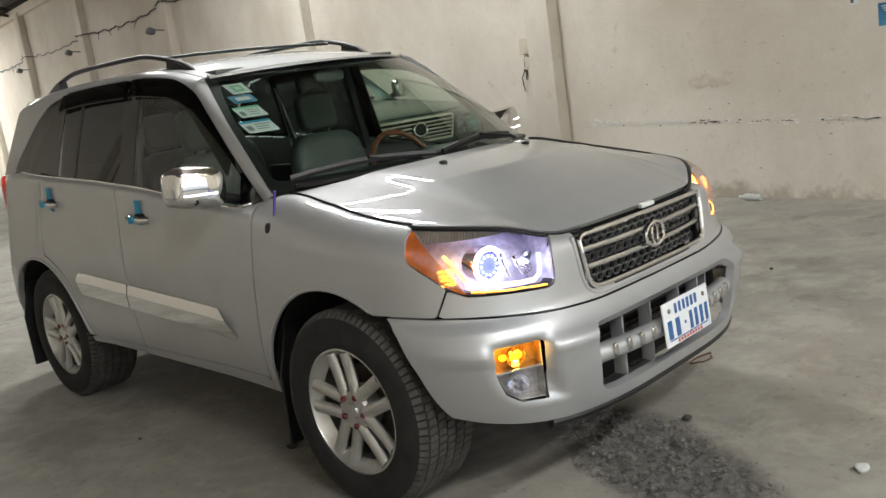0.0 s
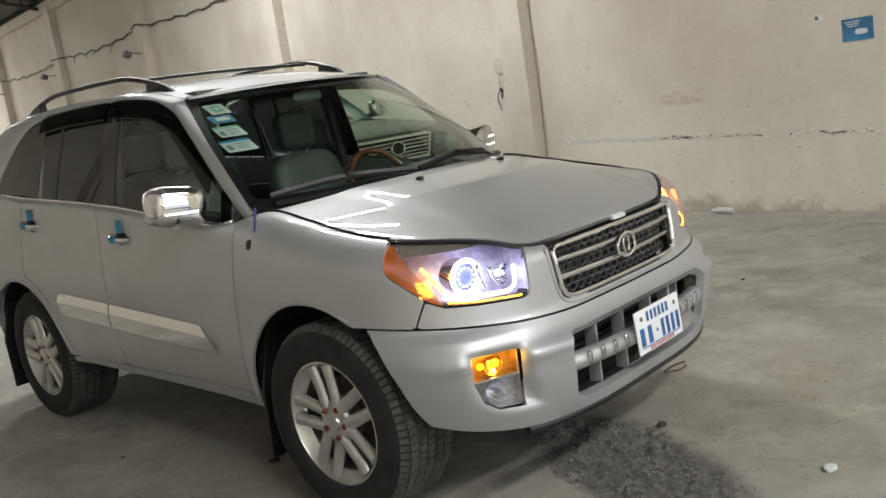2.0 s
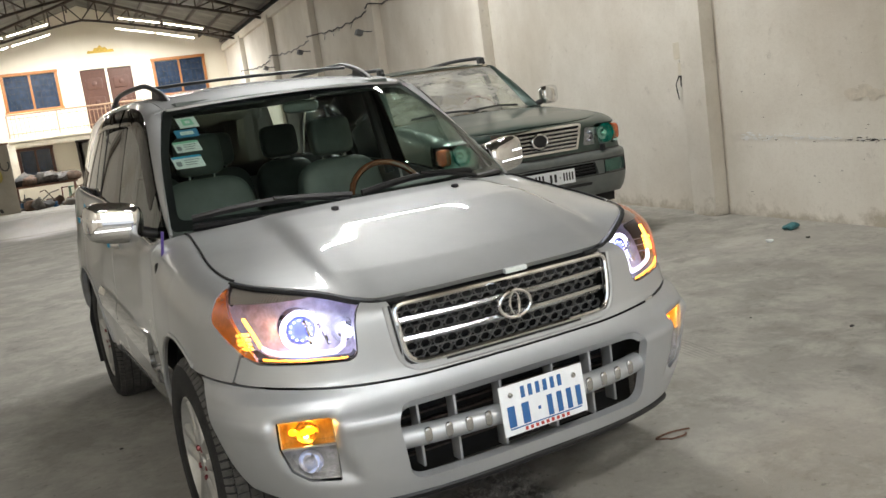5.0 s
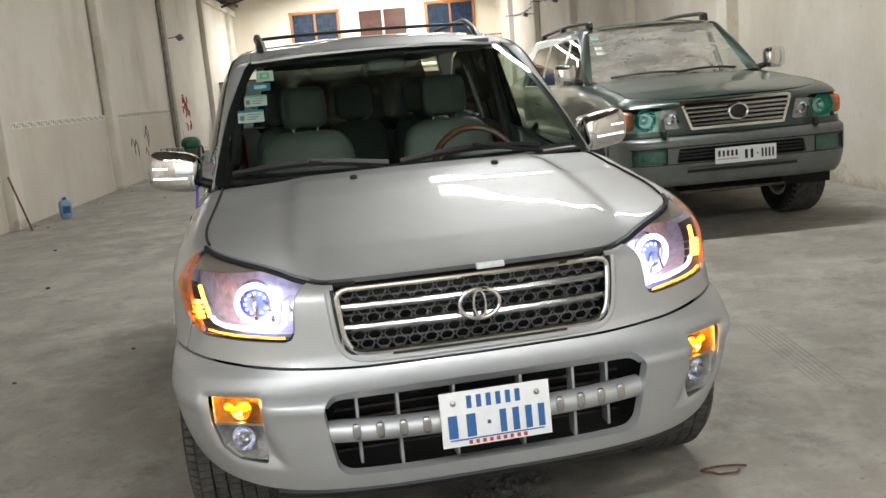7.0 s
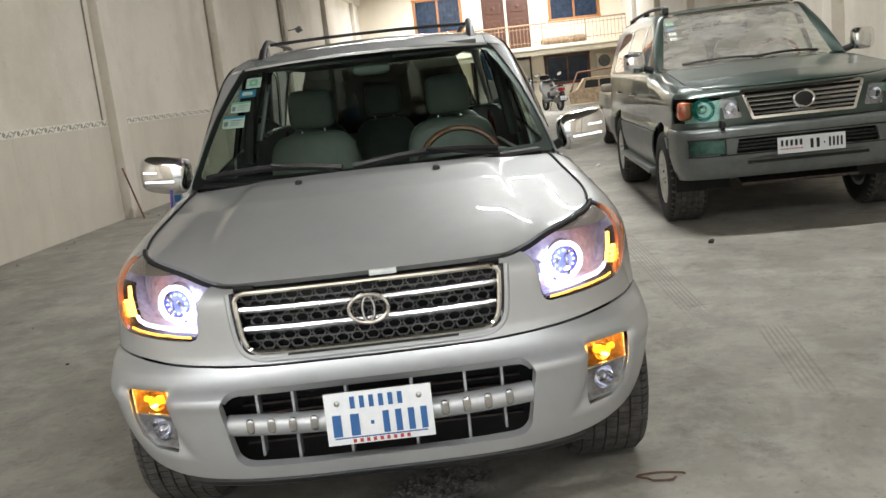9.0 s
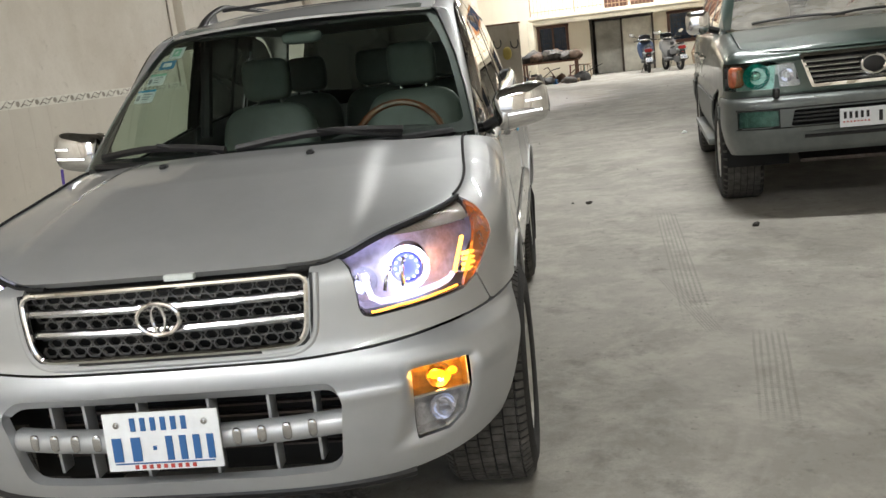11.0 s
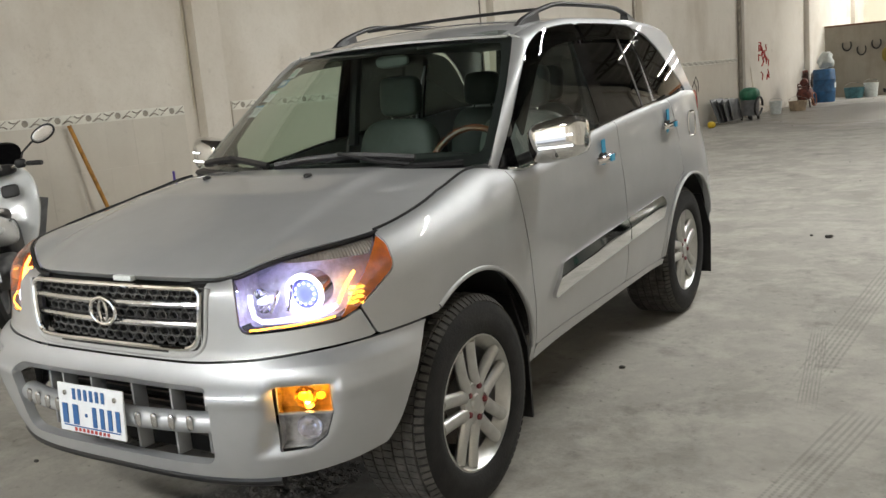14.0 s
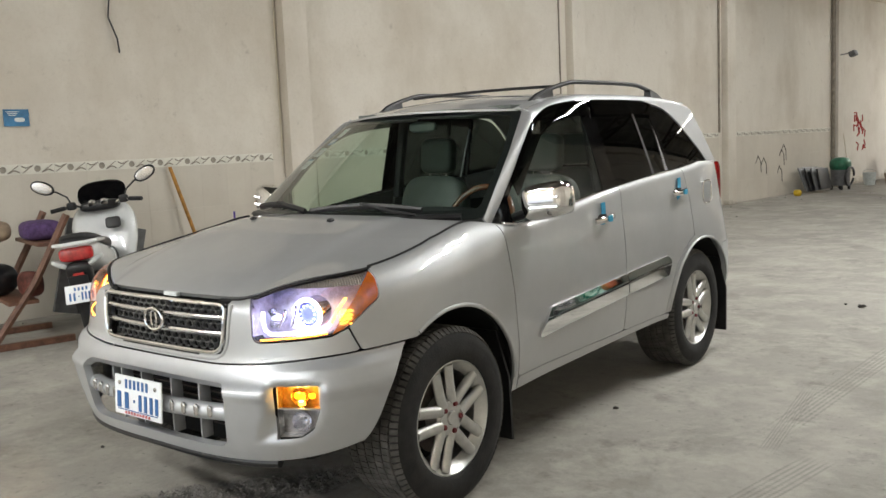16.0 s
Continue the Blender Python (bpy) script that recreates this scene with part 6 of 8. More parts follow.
def suv_flank(s):
    def span(a, b, n):
        return steps(a, b, n) if s > 0 else steps(-b, -a, n)
    edge1, edge2, edge3 = 1.5, 2.52, 3.62
    clad = lambda p: p[2] - 0.76
    skin("fender", sheet(suv_wall, span(0.5, 1.27, 50), sv, lambda p: max(0.334 - p[1], p[1] - edge1 + 0.003, -sarch(p), 0.829 - p[2] if p[1] < 0.46 else 0.764 - p[2]), 0.012), G_PAINT, suv)
    for name, a, b in (("front_door", edge1, edge2), ("rear_door", edge2, edge3)):
        d = skin(name, sheet(suv_wall, span(1.2, 1.9, 44), sv, lambda p, a=a, b=b: max(a + 0.003 - p[1], p[1] - b + 0.003, 0.764 - p[2], -sarch(p)), 0.012), G_PAINT, suv)
        x = 0.945
        part("door_handle", rod([(s * x, b - 0.24, 1.06), (s * (x + 0.035), b - 0.2, 1.062), (s * (x + 0.035), b - 0.1, 1.066), (s * x, b - 0.06, 1.068)], 0.014, 8), CHROME, d)
    skin("rear_quarter", sheet(suv_wall, span(1.75, 3, 50), sv, lambda p: max(edge3 + 0.003 - p[1], 0.764 - p[2], -sarch(p)), 0.012), G_PAINT, suv)
    skin("lower_cladding", sheet(raised(suv_wall, 0.012), span(0.9, 3, 90), steps(0, 0.5, 24), lambda p: max(p[2] - 0.757, -sarch(p), 0.46 - p[1]), 0.014), G_TRIM, suv, "grey lower side cladding")
    part("running_board", box(0.16, 2.0, 0.05, 0.015, (s * 0.93, 2.28, 0.4)), G_TRIM, suv)
    us = span(0.3, 0.75, 50)
    vs = steps(0.4, 0.8, 40)
    lamp = skin("headlamp", sheet(raised(suv_wall, -0.06), us, vs, lambda p: s_lamp_a(abs(p[0]), p[2]) - 0.02 if p[1] < 0.4 else 1, 0), LAMPGREY, suv, "headlamp with a teal reflector and amber corner")
    skin("lens", sheet(suv_wall, us, vs, lambda p: max(s_lamp_a(abs(p[0]), p[2]) + 0.003, p[1] - 0.32), 0.01), G_LENS, lamp).visible_shadow = False
    part("reflector_bowl", lathe([(0.06, 0.02), (0.05, 0.05), (0.015, 0.085), (0.0, 0.09)], 24, axis="Y"), G_REFL, lamp, "teal reflector bowl", m=Matrix.Translation((s * 0.735, 0.135, 0.97)))
    part("bulb_lens", pebble(0.075, 0.05, 0.075, 1.0, (s * 0.735, 0.17, 0.97)), CHROME, lamp)
    part("corner_indicator", pebble(0.11, 0.13, 0.15, 0.5, (s * 0.862, 0.235, 0.97)), material("amber_plastic", (0.55, 0.13, 0.05), 0.25, 0, 0.4, 30, coat=1.0), lamp, "amber corner lamp")
    inner = skin("auxiliary_lamp", sheet(raised(suv_wall, -0.05), span(0.25, 0.6, 40), vs, lambda p: s_lamp_b(abs(p[0]), p[2]) - 0.015, 0), LAMPGREY, suv, "small clear auxiliary lamp")
    skin("lens", sheet(suv_wall, span(0.25, 0.6, 40), vs, lambda p: s_lamp_b(abs(p[0]), p[2]) + 0.003, 0.01), LENS, inner).visible_shadow = False
    part("bowl", lathe([(0.03, 0.02), (0.01, 0.045), (0, 0.05)], 18, axis="Y"), REFLECTOR, inner, m=Matrix.Translation((s * 0.54, 0.12, 0.965)))
    fog = skin("fog_lamp", sheet(raised(suv_wall, -0.03), span(0.4, 0.75, 40), steps(0.2, 0.7, 40), lambda p: s_fog(abs(p[0]), p[2]) - 0.01 if p[1] < 0.35 else 1, 0), G_FOG, suv, "green-tinted fog lamp")
    skin("lens", sheet(raised(suv_wall, -0.008), span(0.4, 0.75, 40), steps(0.2, 0.7, 40), lambda p: s_fog(abs(p[0]), p[2]) + 0.004 if p[1] < 0.35 else 1, 0.008), G_LENS, fog).visible_shadow = False
    part("washer_jet", pebble(0.045, 0.06, 0.07, 0.6, (s * 0.62, 0.03, 0.85)), BLACK, suv)
    arm = part("door_mirror", pebble(0.2, 0.13, 0.2, 0.55, (s * 1.03, 1.62, 1.38)), CHROME, suv, "chrome door mirror")
    part("mirror_arm", rod([(s * 0.86, 1.64, 1.29), (s * 0.95, 1.63, 1.32)], 0.03, 8), BLACK, arm)
    for yc in (0.86, 3.71):
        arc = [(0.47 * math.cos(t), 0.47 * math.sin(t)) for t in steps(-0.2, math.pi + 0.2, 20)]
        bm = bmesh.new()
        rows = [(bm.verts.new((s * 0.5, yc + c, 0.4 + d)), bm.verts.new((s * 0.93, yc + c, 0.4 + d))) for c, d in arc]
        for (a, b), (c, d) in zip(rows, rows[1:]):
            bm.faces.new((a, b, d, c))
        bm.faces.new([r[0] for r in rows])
        # near-black liner: the well's shade is in its colour
        part("wheel_liner", bm, SHADE_BLACK, suv)
        wheel_parts(suv, Matrix.Translation((s * 0.805, yc, 0.39)) @ (Matrix() if s > 0 else Matrix.Rotation(math.pi, 4, "Z")), 0.392, 0.3, 0.225, detail=False)


def suv_edge(u):
    return Vector(suv_wall(u, 1.0))


def suv_bonnet(s, t, uc=0.75, ue=1.255):
    left, right = suv_edge(-uc - (ue - uc) * t), suv_edge(uc + (ue - uc) * t)
    e = suv_edge(ue)
    x = (2 * s - 1) * e.x
    k = (x / e.x) ** 2
    back = Vector((x, 1.4 + (e.y - 1.4) * k, 1.29 - (1.29 - e.z) * k))
    front = suv_edge((2 * s - 1) * uc)
    c00, c10, c01, c11 = suv_edge(-uc), suv_edge(uc), suv_edge(-ue), e
    p = front * (1 - t) + back * t + left * (1 - s) + right * s - (c00 * (1 - s) * (1 - t) + c10 * s * (1 - t) + c01 * (1 - s) * t + c11 * s * t)
    p.z += 4 * s * (1 - s) * (0.06 * t ** 0.5 * (1 - t) + 0.006)
    return p


mirrored(suv_flank)
skin("bonnet", sheet(suv_bonnet, steps(0.004, 0.996, 40), steps(0.01, 1, 30), None, 0.02), G_PAINT, suv)


def sws_y(x, z):
    return 1.43 + 0.3 * x * x + (z - 1.27) * 1.22


s_ws = outline([(-0.74, 1.3), (0.74, 1.3), (0.625, 1.755), (-0.625, 1.755)], 0.02)
skin("windscreen", sheet(lambda x, z: (x, sws_y(x, z), z), steps(-0.8, 0.8, 40), steps(1.25, 1.8, 24), lambda p: s_ws(p[0], p[2]), 0.004), DUSTGLASS, suv, "dusty windscreen with stickers").visible_shadow = False


def sside(y, z):
    dz = z - 1.25
    return 0.885 - 0.27 * dz - 0.12 * dz * abs(dz) - 0.05 * max(0, (2.0 - y) / 0.5) ** 2


s_top = curve((1.5, 1.28), (1.75, 1.44), (2.0, 1.62), (2.15, 1.71), (2.4, 1.765), (4.3, 1.745), (4.5, 1.6), (4.62, 1.3))
s_body = curve((1.5, 1.28), (1.75, 1.44), (2.0, 1.62), (2.15, 1.71), (2.4, 1.77), (4.4, 1.76), (4.7, 1.74))
s_roof = curve((2.05, 1.79), (2.4, 1.83), (3.2, 1.855), (4.75, 1.83))


def suv_cabin(s):
    srf = lambda u, z: (s * sside(s * u, z), s * u, z)
    us = steps(1.45, 4.9, 110) if s > 0 else steps(-4.9, -1.45, 110)
    zs = steps(1.2, 1.8, 32)
    for name, a, b in (("front_window", 1.75, 2.46), ("rear_window", 2.58, 3.5), ("quarter_window", 3.64, 4.55)):
        skin(name, sheet(srf, us, zs, lambda p, a=a, b=b: max(a - p[1], p[1] - b, 1.28 - p[2], (p[2] - s_top(p[1]) + 0.03) * 0.8), 0.004), SIDEGLASS, suv).visible_shadow = False
    for a, b in ((1.45, 1.75), (2.46, 2.58), (3.5, 3.64), (4.55, 4.9)):
        skin("pillar", sheet(raised(srf, 0.002), us, zs, lambda p, a=a, b=b: max(a - p[1], p[1] - b, 1.24 - p[2], p[2] - s_body(p[1])), 0.01), G_PAINT, suv)
    skin("window_head", sheet(raised(srf, 0.003), us, zs, lambda p: max(s_top(p[1]) - 0.035 - p[2], p[2] - s_body(p[1]), 1.24 - p[2]), 0.01), G_PAINT, suv)
    part("belt_trim", rod([(s * (sside(y, 1.27) + 0.008), y, 1.272) for y in steps(1.6, 4.6, 8)], 0.012, 6), CHROME, suv)

    def strip(k, t):
        k = k if s > 0 else 1 - k
        if k < 0.3:
            q = k / 0.3
            z = 1.285 + (1.785 - 1.285) * q
            x = 0.765 - 0.125 * q
            e = Vector((x, sws_y(x, z), z))
            y = 1.5 + 0.65 * q
        else:
            q = (k - 0.3) / 0.7
            y = 2.15 + 2.6 * q
            e = Vector((0.64, 2.18 + 2.57 * q, s_roof(2.05 + 2.7 * q)))
        d = Vector((sside(y, s_body(y)), y, s_body(y)))
        c = Vector((d.x * 0.6 + e.x * 0.4 + 0.01, (d.y + e.y) / 2, e.z * 0.8 + d.z * 0.2 + 0.008))
        p = d * (1 - t) ** 2 + c * 2 * t * (1 - t) + e * t * t
        return (s * p.x, p.y, p.z)
    skin("roof_side", sheet(strip, steps(0, 1, 60), steps(0, 1, 8), None, 0.01), G_PAINT, suv)
    pts = [(s * 0.6, y, s_roof(y) + 0.055) for y in steps(2.3, 4.6, 14)]
    r = part("roof_rail", rod([(s * 0.6, 2.22, s_roof(2.22) + 0.005)] + pts + [(s * 0.6, 4.7, 1.84)], 0.02, 8), BLACK, suv)
    for y in (2.3, 3.5, 4.6):
        part("rail_foot", pebble(0.06, 0.12, 0.07, 0.5, (s * 0.6, y, s_roof(y) + 0.03)), BLACK, r)


mirrored(suv_cabin)
skin("roof_panel", sheet(lambda s, t: ((2 * s - 1) * 0.64, 2.18 - 0.12 * (1 - (2 * s - 1) ** 2) + (2.57 + 0.12 * (1 - (2 * s - 1) ** 2)) * t, s_roof(2.05 + 2.7 * t) + 0.02 * (1 - (2 * s - 1) ** 2)), steps(0, 1, 20), steps(0, 1, 24), None, 0.01), G_PAINT, suv)
skin("tailgate", sheet(lambda s, t: ((2 * s - 1) * (0.86 - 0.2 * t), 4.86 - 0.1 * t, 1.2 + 0.63 * t), steps(0, 1, 4), steps(0, 1, 4), None, 0.02), TINTED, suv)
sg = skin("grille", sheet(raised(suv_wall, 0.012), steps(-0.5, 0.5, 80), steps(0.3, 0.85, 60) + steps(0.85, 1, 10)[1:], lambda p: max(s_grille(p[0], p[2]), -s_grille(p[0], p[2]) - 0.022), 0.03), CHROME, suv, "chrome grille with five level bars")
for k in range(5):
    z = 0.905 + 0.034 * k
    hw = 0.375 + 0.075 * (z - 0.885) / 0.19
    part("grille_bar", rod([(x, 0.082 + 0.05 * x * x, z) for x in steps(-hw, hw, 8)], 0.011, 6), SATIN, sg)
part("grille_back", box(0.95, 0.02, 0.24, 0, (0, 0.15, 0.98)), SHADE_BLACK, sg)
ring = rod([(0.075 * math.cos(t), 0.062, 0.985 + 0.06 * math.sin(t)) for t in steps(0, 2 * math.pi, 32)[:-1]], 0.011, 8, closed=True)
part("badge", ring, CHROME, sg, "oval chrome badge")
part("badge_field", pebble(0.14, 0.02, 0.11, 1.0, (0, 0.072, 0.985)), BLACK, sg)
# dark sheet drawn for the shade behind the vent slats
part("vent_back", box(1.1, 0.02, 0.16, 0, (0, 0.1, 0.675)), SHADE_BLACK, suv)
for k in range(3):
    part("vent_slat", box(1.04, 0.03, 0.012, 0.003, (0, 0.03, 0.648 + 0.027 * k)), BLACK, suv)
part("bumper_step", rod([(x, 0.003 + 0.09 * x * x, 0.575) for x in steps(-0.62, 0.62, 10)], 0.02, 6, flat=0.6), G_TRIM, suv)
def bumper_line(z, half, lift, n=24):
    pts = []
    for x in steps(-half, half, n):
        w, d = sw_(z), sd_(z)
        pts.append((x, 0.6 - d * (1 - (abs(x) / w) ** 5.5) ** (1 / 5.5) - lift, z))
    return pts


# black rods draw the shade of the bumper's grooves, slot and top gap
part("groove_shade", rod(bumper_line(0.745, 0.88, 0.0), 0.006, 6), BLACK, suv)
part("groove_shade", rod(bumper_line(0.612, 0.88, 0.0), 0.005, 6), BLACK, suv)
part("slot_shade", rod(bumper_line(0.545, 0.45, -0.002), 0.014, 6), BLACK, suv)
part("nose_gap_shade", rod(bumper_line(0.827, 0.86, -0.004), 0.009, 6), BLACK, suv)
for s in (1, -1):
    frame_ = [(x, 0.6 - sd_(z) * (1 - (abs(x) / sw_(z)) ** 5.5) ** (1 / 5.5) - 0.002, z) for x, z in ((s * 0.605, 0.62), (s * 0.87, 0.62), (s * 0.87, 0.74), (s * 0.605, 0.74))]
    part("fog_frame", rod(frame_, 0.008, 6, closed=True), BLACK, suv)
gp = part("number_plate", box(0.5, 0.006, 0.125, 0.002), PLATE, suv, "white number plate with dark marks", m=pose(0.02, -0.02, 0.648))
bars_text(gp, BLACK, -0.0045, [(-0.02, 0.07, -0.035, 0.035, 2), (0.085, 0.105, -0.008, 0.004, 1), (0.12, 0.235, -0.035, 0.035, 4), (-0.235, -0.06, -0.005, 0.04, 5)])
bars_text(gp, PLATE_RED, -0.0045, [(-0.235, -0.06, -0.032, -0.022, 8)])
for x0, x1 in ((0.1, -0.6), (0.62, 0.0)):
    pts = [(x0 + (x1 - x0) * t, sws_y(x0 + (x1 - x0) * t, 1.315) - 0.02, 1.318 + 0.02 * math.sin(3.14 * t)) for t in steps(0, 1, 8)]
    part("wiper", rod(pts, 0.012, 6), BLACK, suv)
for k, mat in enumerate((STICKER_GREEN, STICKER_BLUE, STICKER, STICKER)):
    z = 1.71 - 0.05 * k
    part("permit_sticker", box(0.07, 0.002, 0.045), mat, suv, "printed permit sticker", None, Matrix.Translation((-0.6, sws_y(-0.6, z) + 0.012, z)) @ Matrix.Rotation(-0.88, 4, "X"))
for x in (-0.4, 0.42):
    stt = part("seat", pebble(0.54, 0.5, 0.2, 0.45, (x, 2.3, 0.95)), TAN, suv, "beige leather seat")
    part("backrest", pebble(0.5, 0.16, 0.6, 0.5, (x, 2.6, 1.25), turn=Matrix.Rotation(-0.15, 4, "X")), TAN, stt)
    part("headrest", pebble(0.26, 0.1, 0.18, 0.5, (x, 2.66, 1.6)), TAN, stt)
for x in (-0.42, 0.42):
    part("rear_seat", pebble(0.6, 0.2, 0.7, 0.45, (x, 3.5, 1.2)), TAN, suv)
part("dashboard", pebble(1.55, 0.6, 0.28, 0.4, (0, 1.8, 1.12)), TAN, suv)
s_sw = part("steering_wheel", rod([(0.19 * math.cos(t), 0, 0.19 * math.sin(t)) for t in steps(0, 2 * math.pi, 30)[:-1]], 0.016, 8, closed=True), WOOD, suv, "wood-rimmed steering wheel", m=Matrix.Translation((0.42, 2.08, 1.3)) @ Matrix.Rotation(-0.5, 4, "X"))
part("wheel_boss", pebble(0.16, 0.06, 0.13, 0.7), DASH, s_sw)
part("cabin_mirror", pebble(0.24, 0.04, 0.07, 0.6, (0, 2.03, 1.69)), TAN, suv)
part("cabin_floor", box(1.6, 3.3, 0.05, 0, (0, 3.1, 0.75)), SHADE_BLACK, suv)
part("headlining", box(1.2, 2.6, 0.02, 0, (0, 3.45, 1.79)), TAN, suv)
part("engine_bay", box(1.0, 1.0, 0.4, 0, (0, 0.85, 0.85)), SHADE_BLACK, suv)
part("chassis", box(1.0, 4.2, 0.18, 0.03, (0, 2.5, 0.5)), SHADE_BLACK, suv)
part("axle", rod([(-0.7, 0.86, 0.36), (0.7, 0.86, 0.36)], 0.05, 8), IRON, suv)
part("skid_plate", box(0.9, 0.35, 0.03, 0.01, (0, 0.38, 0.4), turn=Matrix.Rotation(0.3, 4, "X")), IRON, suv)

# ---- the grey car parked behind it ----
B_PAINT = material("bronze_paint", (0.3, 0.27, 0.23), 0.3, 0.6, 0.1, 20, coat=0.8)
third = tagged(new("grey_car"), "bronze grey saloon car parked behind the green car", "car")
third.matrix_basis = hall(3.05, 8.3, 0)
b_wall = Shell(0.6, 3.9, lambda z: 3.5, curve((0.25, 0.82), (0.6, 0.87), (0.9, 0.84)), curve((0.25, 0.5), (0.5, 0.6), (0.8, 0.5)), curve((0.25, 0.5), (0.9, 0.5)),
               curve((0, 0.75), (1, 0.86), (1.25, 0.92), (2, 0.95), (3, 0.9)), curve((0, 0.25), (3, 0.25)), curve((0, 0.06), (3, 0.06)), curve((0, 0.08), (3, 0.08)), lambda y: 0.0)
barch = lambda p: min(math.hypot(p[1] - 0.85, p[2] - 0.32) - 0.37, math.hypot(p[1] - 3.5, p[2] - 0.32) - 0.37)
skin("body", sheet(b_wall, steps(-3, 3, 160), steps(0, 0.8, 24) + steps(0.8, 1, 6)[1:], lambda p: -barch(p), 0.02), B_PAINT, third)
part("bonnet", pebble(1.6, 1.7, 0.2, 0.5, (0, 0.95, 0.83)), B_PAINT, third)
part("boot", pebble(1.6, 1.2, 0.25, 0.5, (0, 3.75, 0.85)), B_PAINT, third)
cab = pebble(1.5, 2.7, 1.1, 0.6, (0, 2.45, 0.9), 40, 20)
part("cabin", cab, B_PAINT, third)
for s in (1, -1):
    for y0, y1 in ((1.75, 2.4), (2.5, 3.15)):
        part("side_window", prism([(y0, 0.98), (y1, 0.98), (min(y1, 3.0) - 0.05, 1.34), (y0 + 0.12, 1.34)], 0.02, Matrix.Translation((s * 0.72, 0, 0)) @ Matrix.Rotation(math.pi / 2, 4, "Z") @ Matrix.Rotation(-s * 0.25, 4, "X") @ Matrix.Translation((0, -0.01, 0))), VINYL, third)
    part("door_mirror", pebble(0.19, 0.12, 0.13, 0.55, (s * 0.95, 1.5, 1.03)), B_PAINT, third)
    part("door_handle", pebble(0.03, 0.17, 0.03, 0.6, (s * 0.87, 2.4, 0.86)), CHROME, third)
    for y in (0.85, 3.5):
        wheel_parts(third, Matrix.Translation((s * 0.76, y, 0.32)) @ (Matrix() if s > 0 else Matrix.Rotation(math.pi, 4, "Z")), 0.32, 0.2, 0.2, detail=False)
# ---- things along the walls and on the floor ----
WHITE_P = material("white_scooter_paint", (0.72, 0.74, 0.74), 0.25, 0, 0.05, 10, coat=1.0)
BLUE_P = material("blue_plastic", (0.02, 0.1, 0.23), 0.45, 0, 0.45, 6)
RUST = material("red_rusty_paint", (0.15, 0.045, 0.032), 0.65, 0.2, 0.7, 9)
GREY_P = material("grey_plastic", (0.12, 0.12, 0.12), 0.5, 0, 0.3, 10)
CARD = material("dusty_cardboard", (0.33, 0.25, 0.17), 0.9, 0, 0.4, 8)
CLOTH = material("violet_cloth", (0.085, 0.045, 0.13), 0.9, 0, 0.4, 30)
OLDWOOD = material("old_brown_wood", (0.16, 0.075, 0.045), 0.6, 0, 0.5, 12, stretch=(6, 1, 1))
YELLOW = material("orange_painted_pipe", (0.42, 0.2, 0.03), 0.5, 0, 0.5, 16)
GREEN_P = material("green_plastic", (0.02, 0.13, 0.07), 0.45, 0, 0.5, 8)
CLEARP = material("cloudy_plastic", (0.55, 0.58, 0.56), 0.3, 0, 0.2, 20)
RED_INK = material("red_spray_paint", (0.45, 0.04, 0.03), 0.8, 0, 0.3, 30)
GRIME = material("black_grime", (0.05, 0.045, 0.04), 0.9, 0, 0.4, 30)
RAGS = material("teal_rag", (0.05, 0.16, 0.17), 0.9, 0, 0.4, 40)


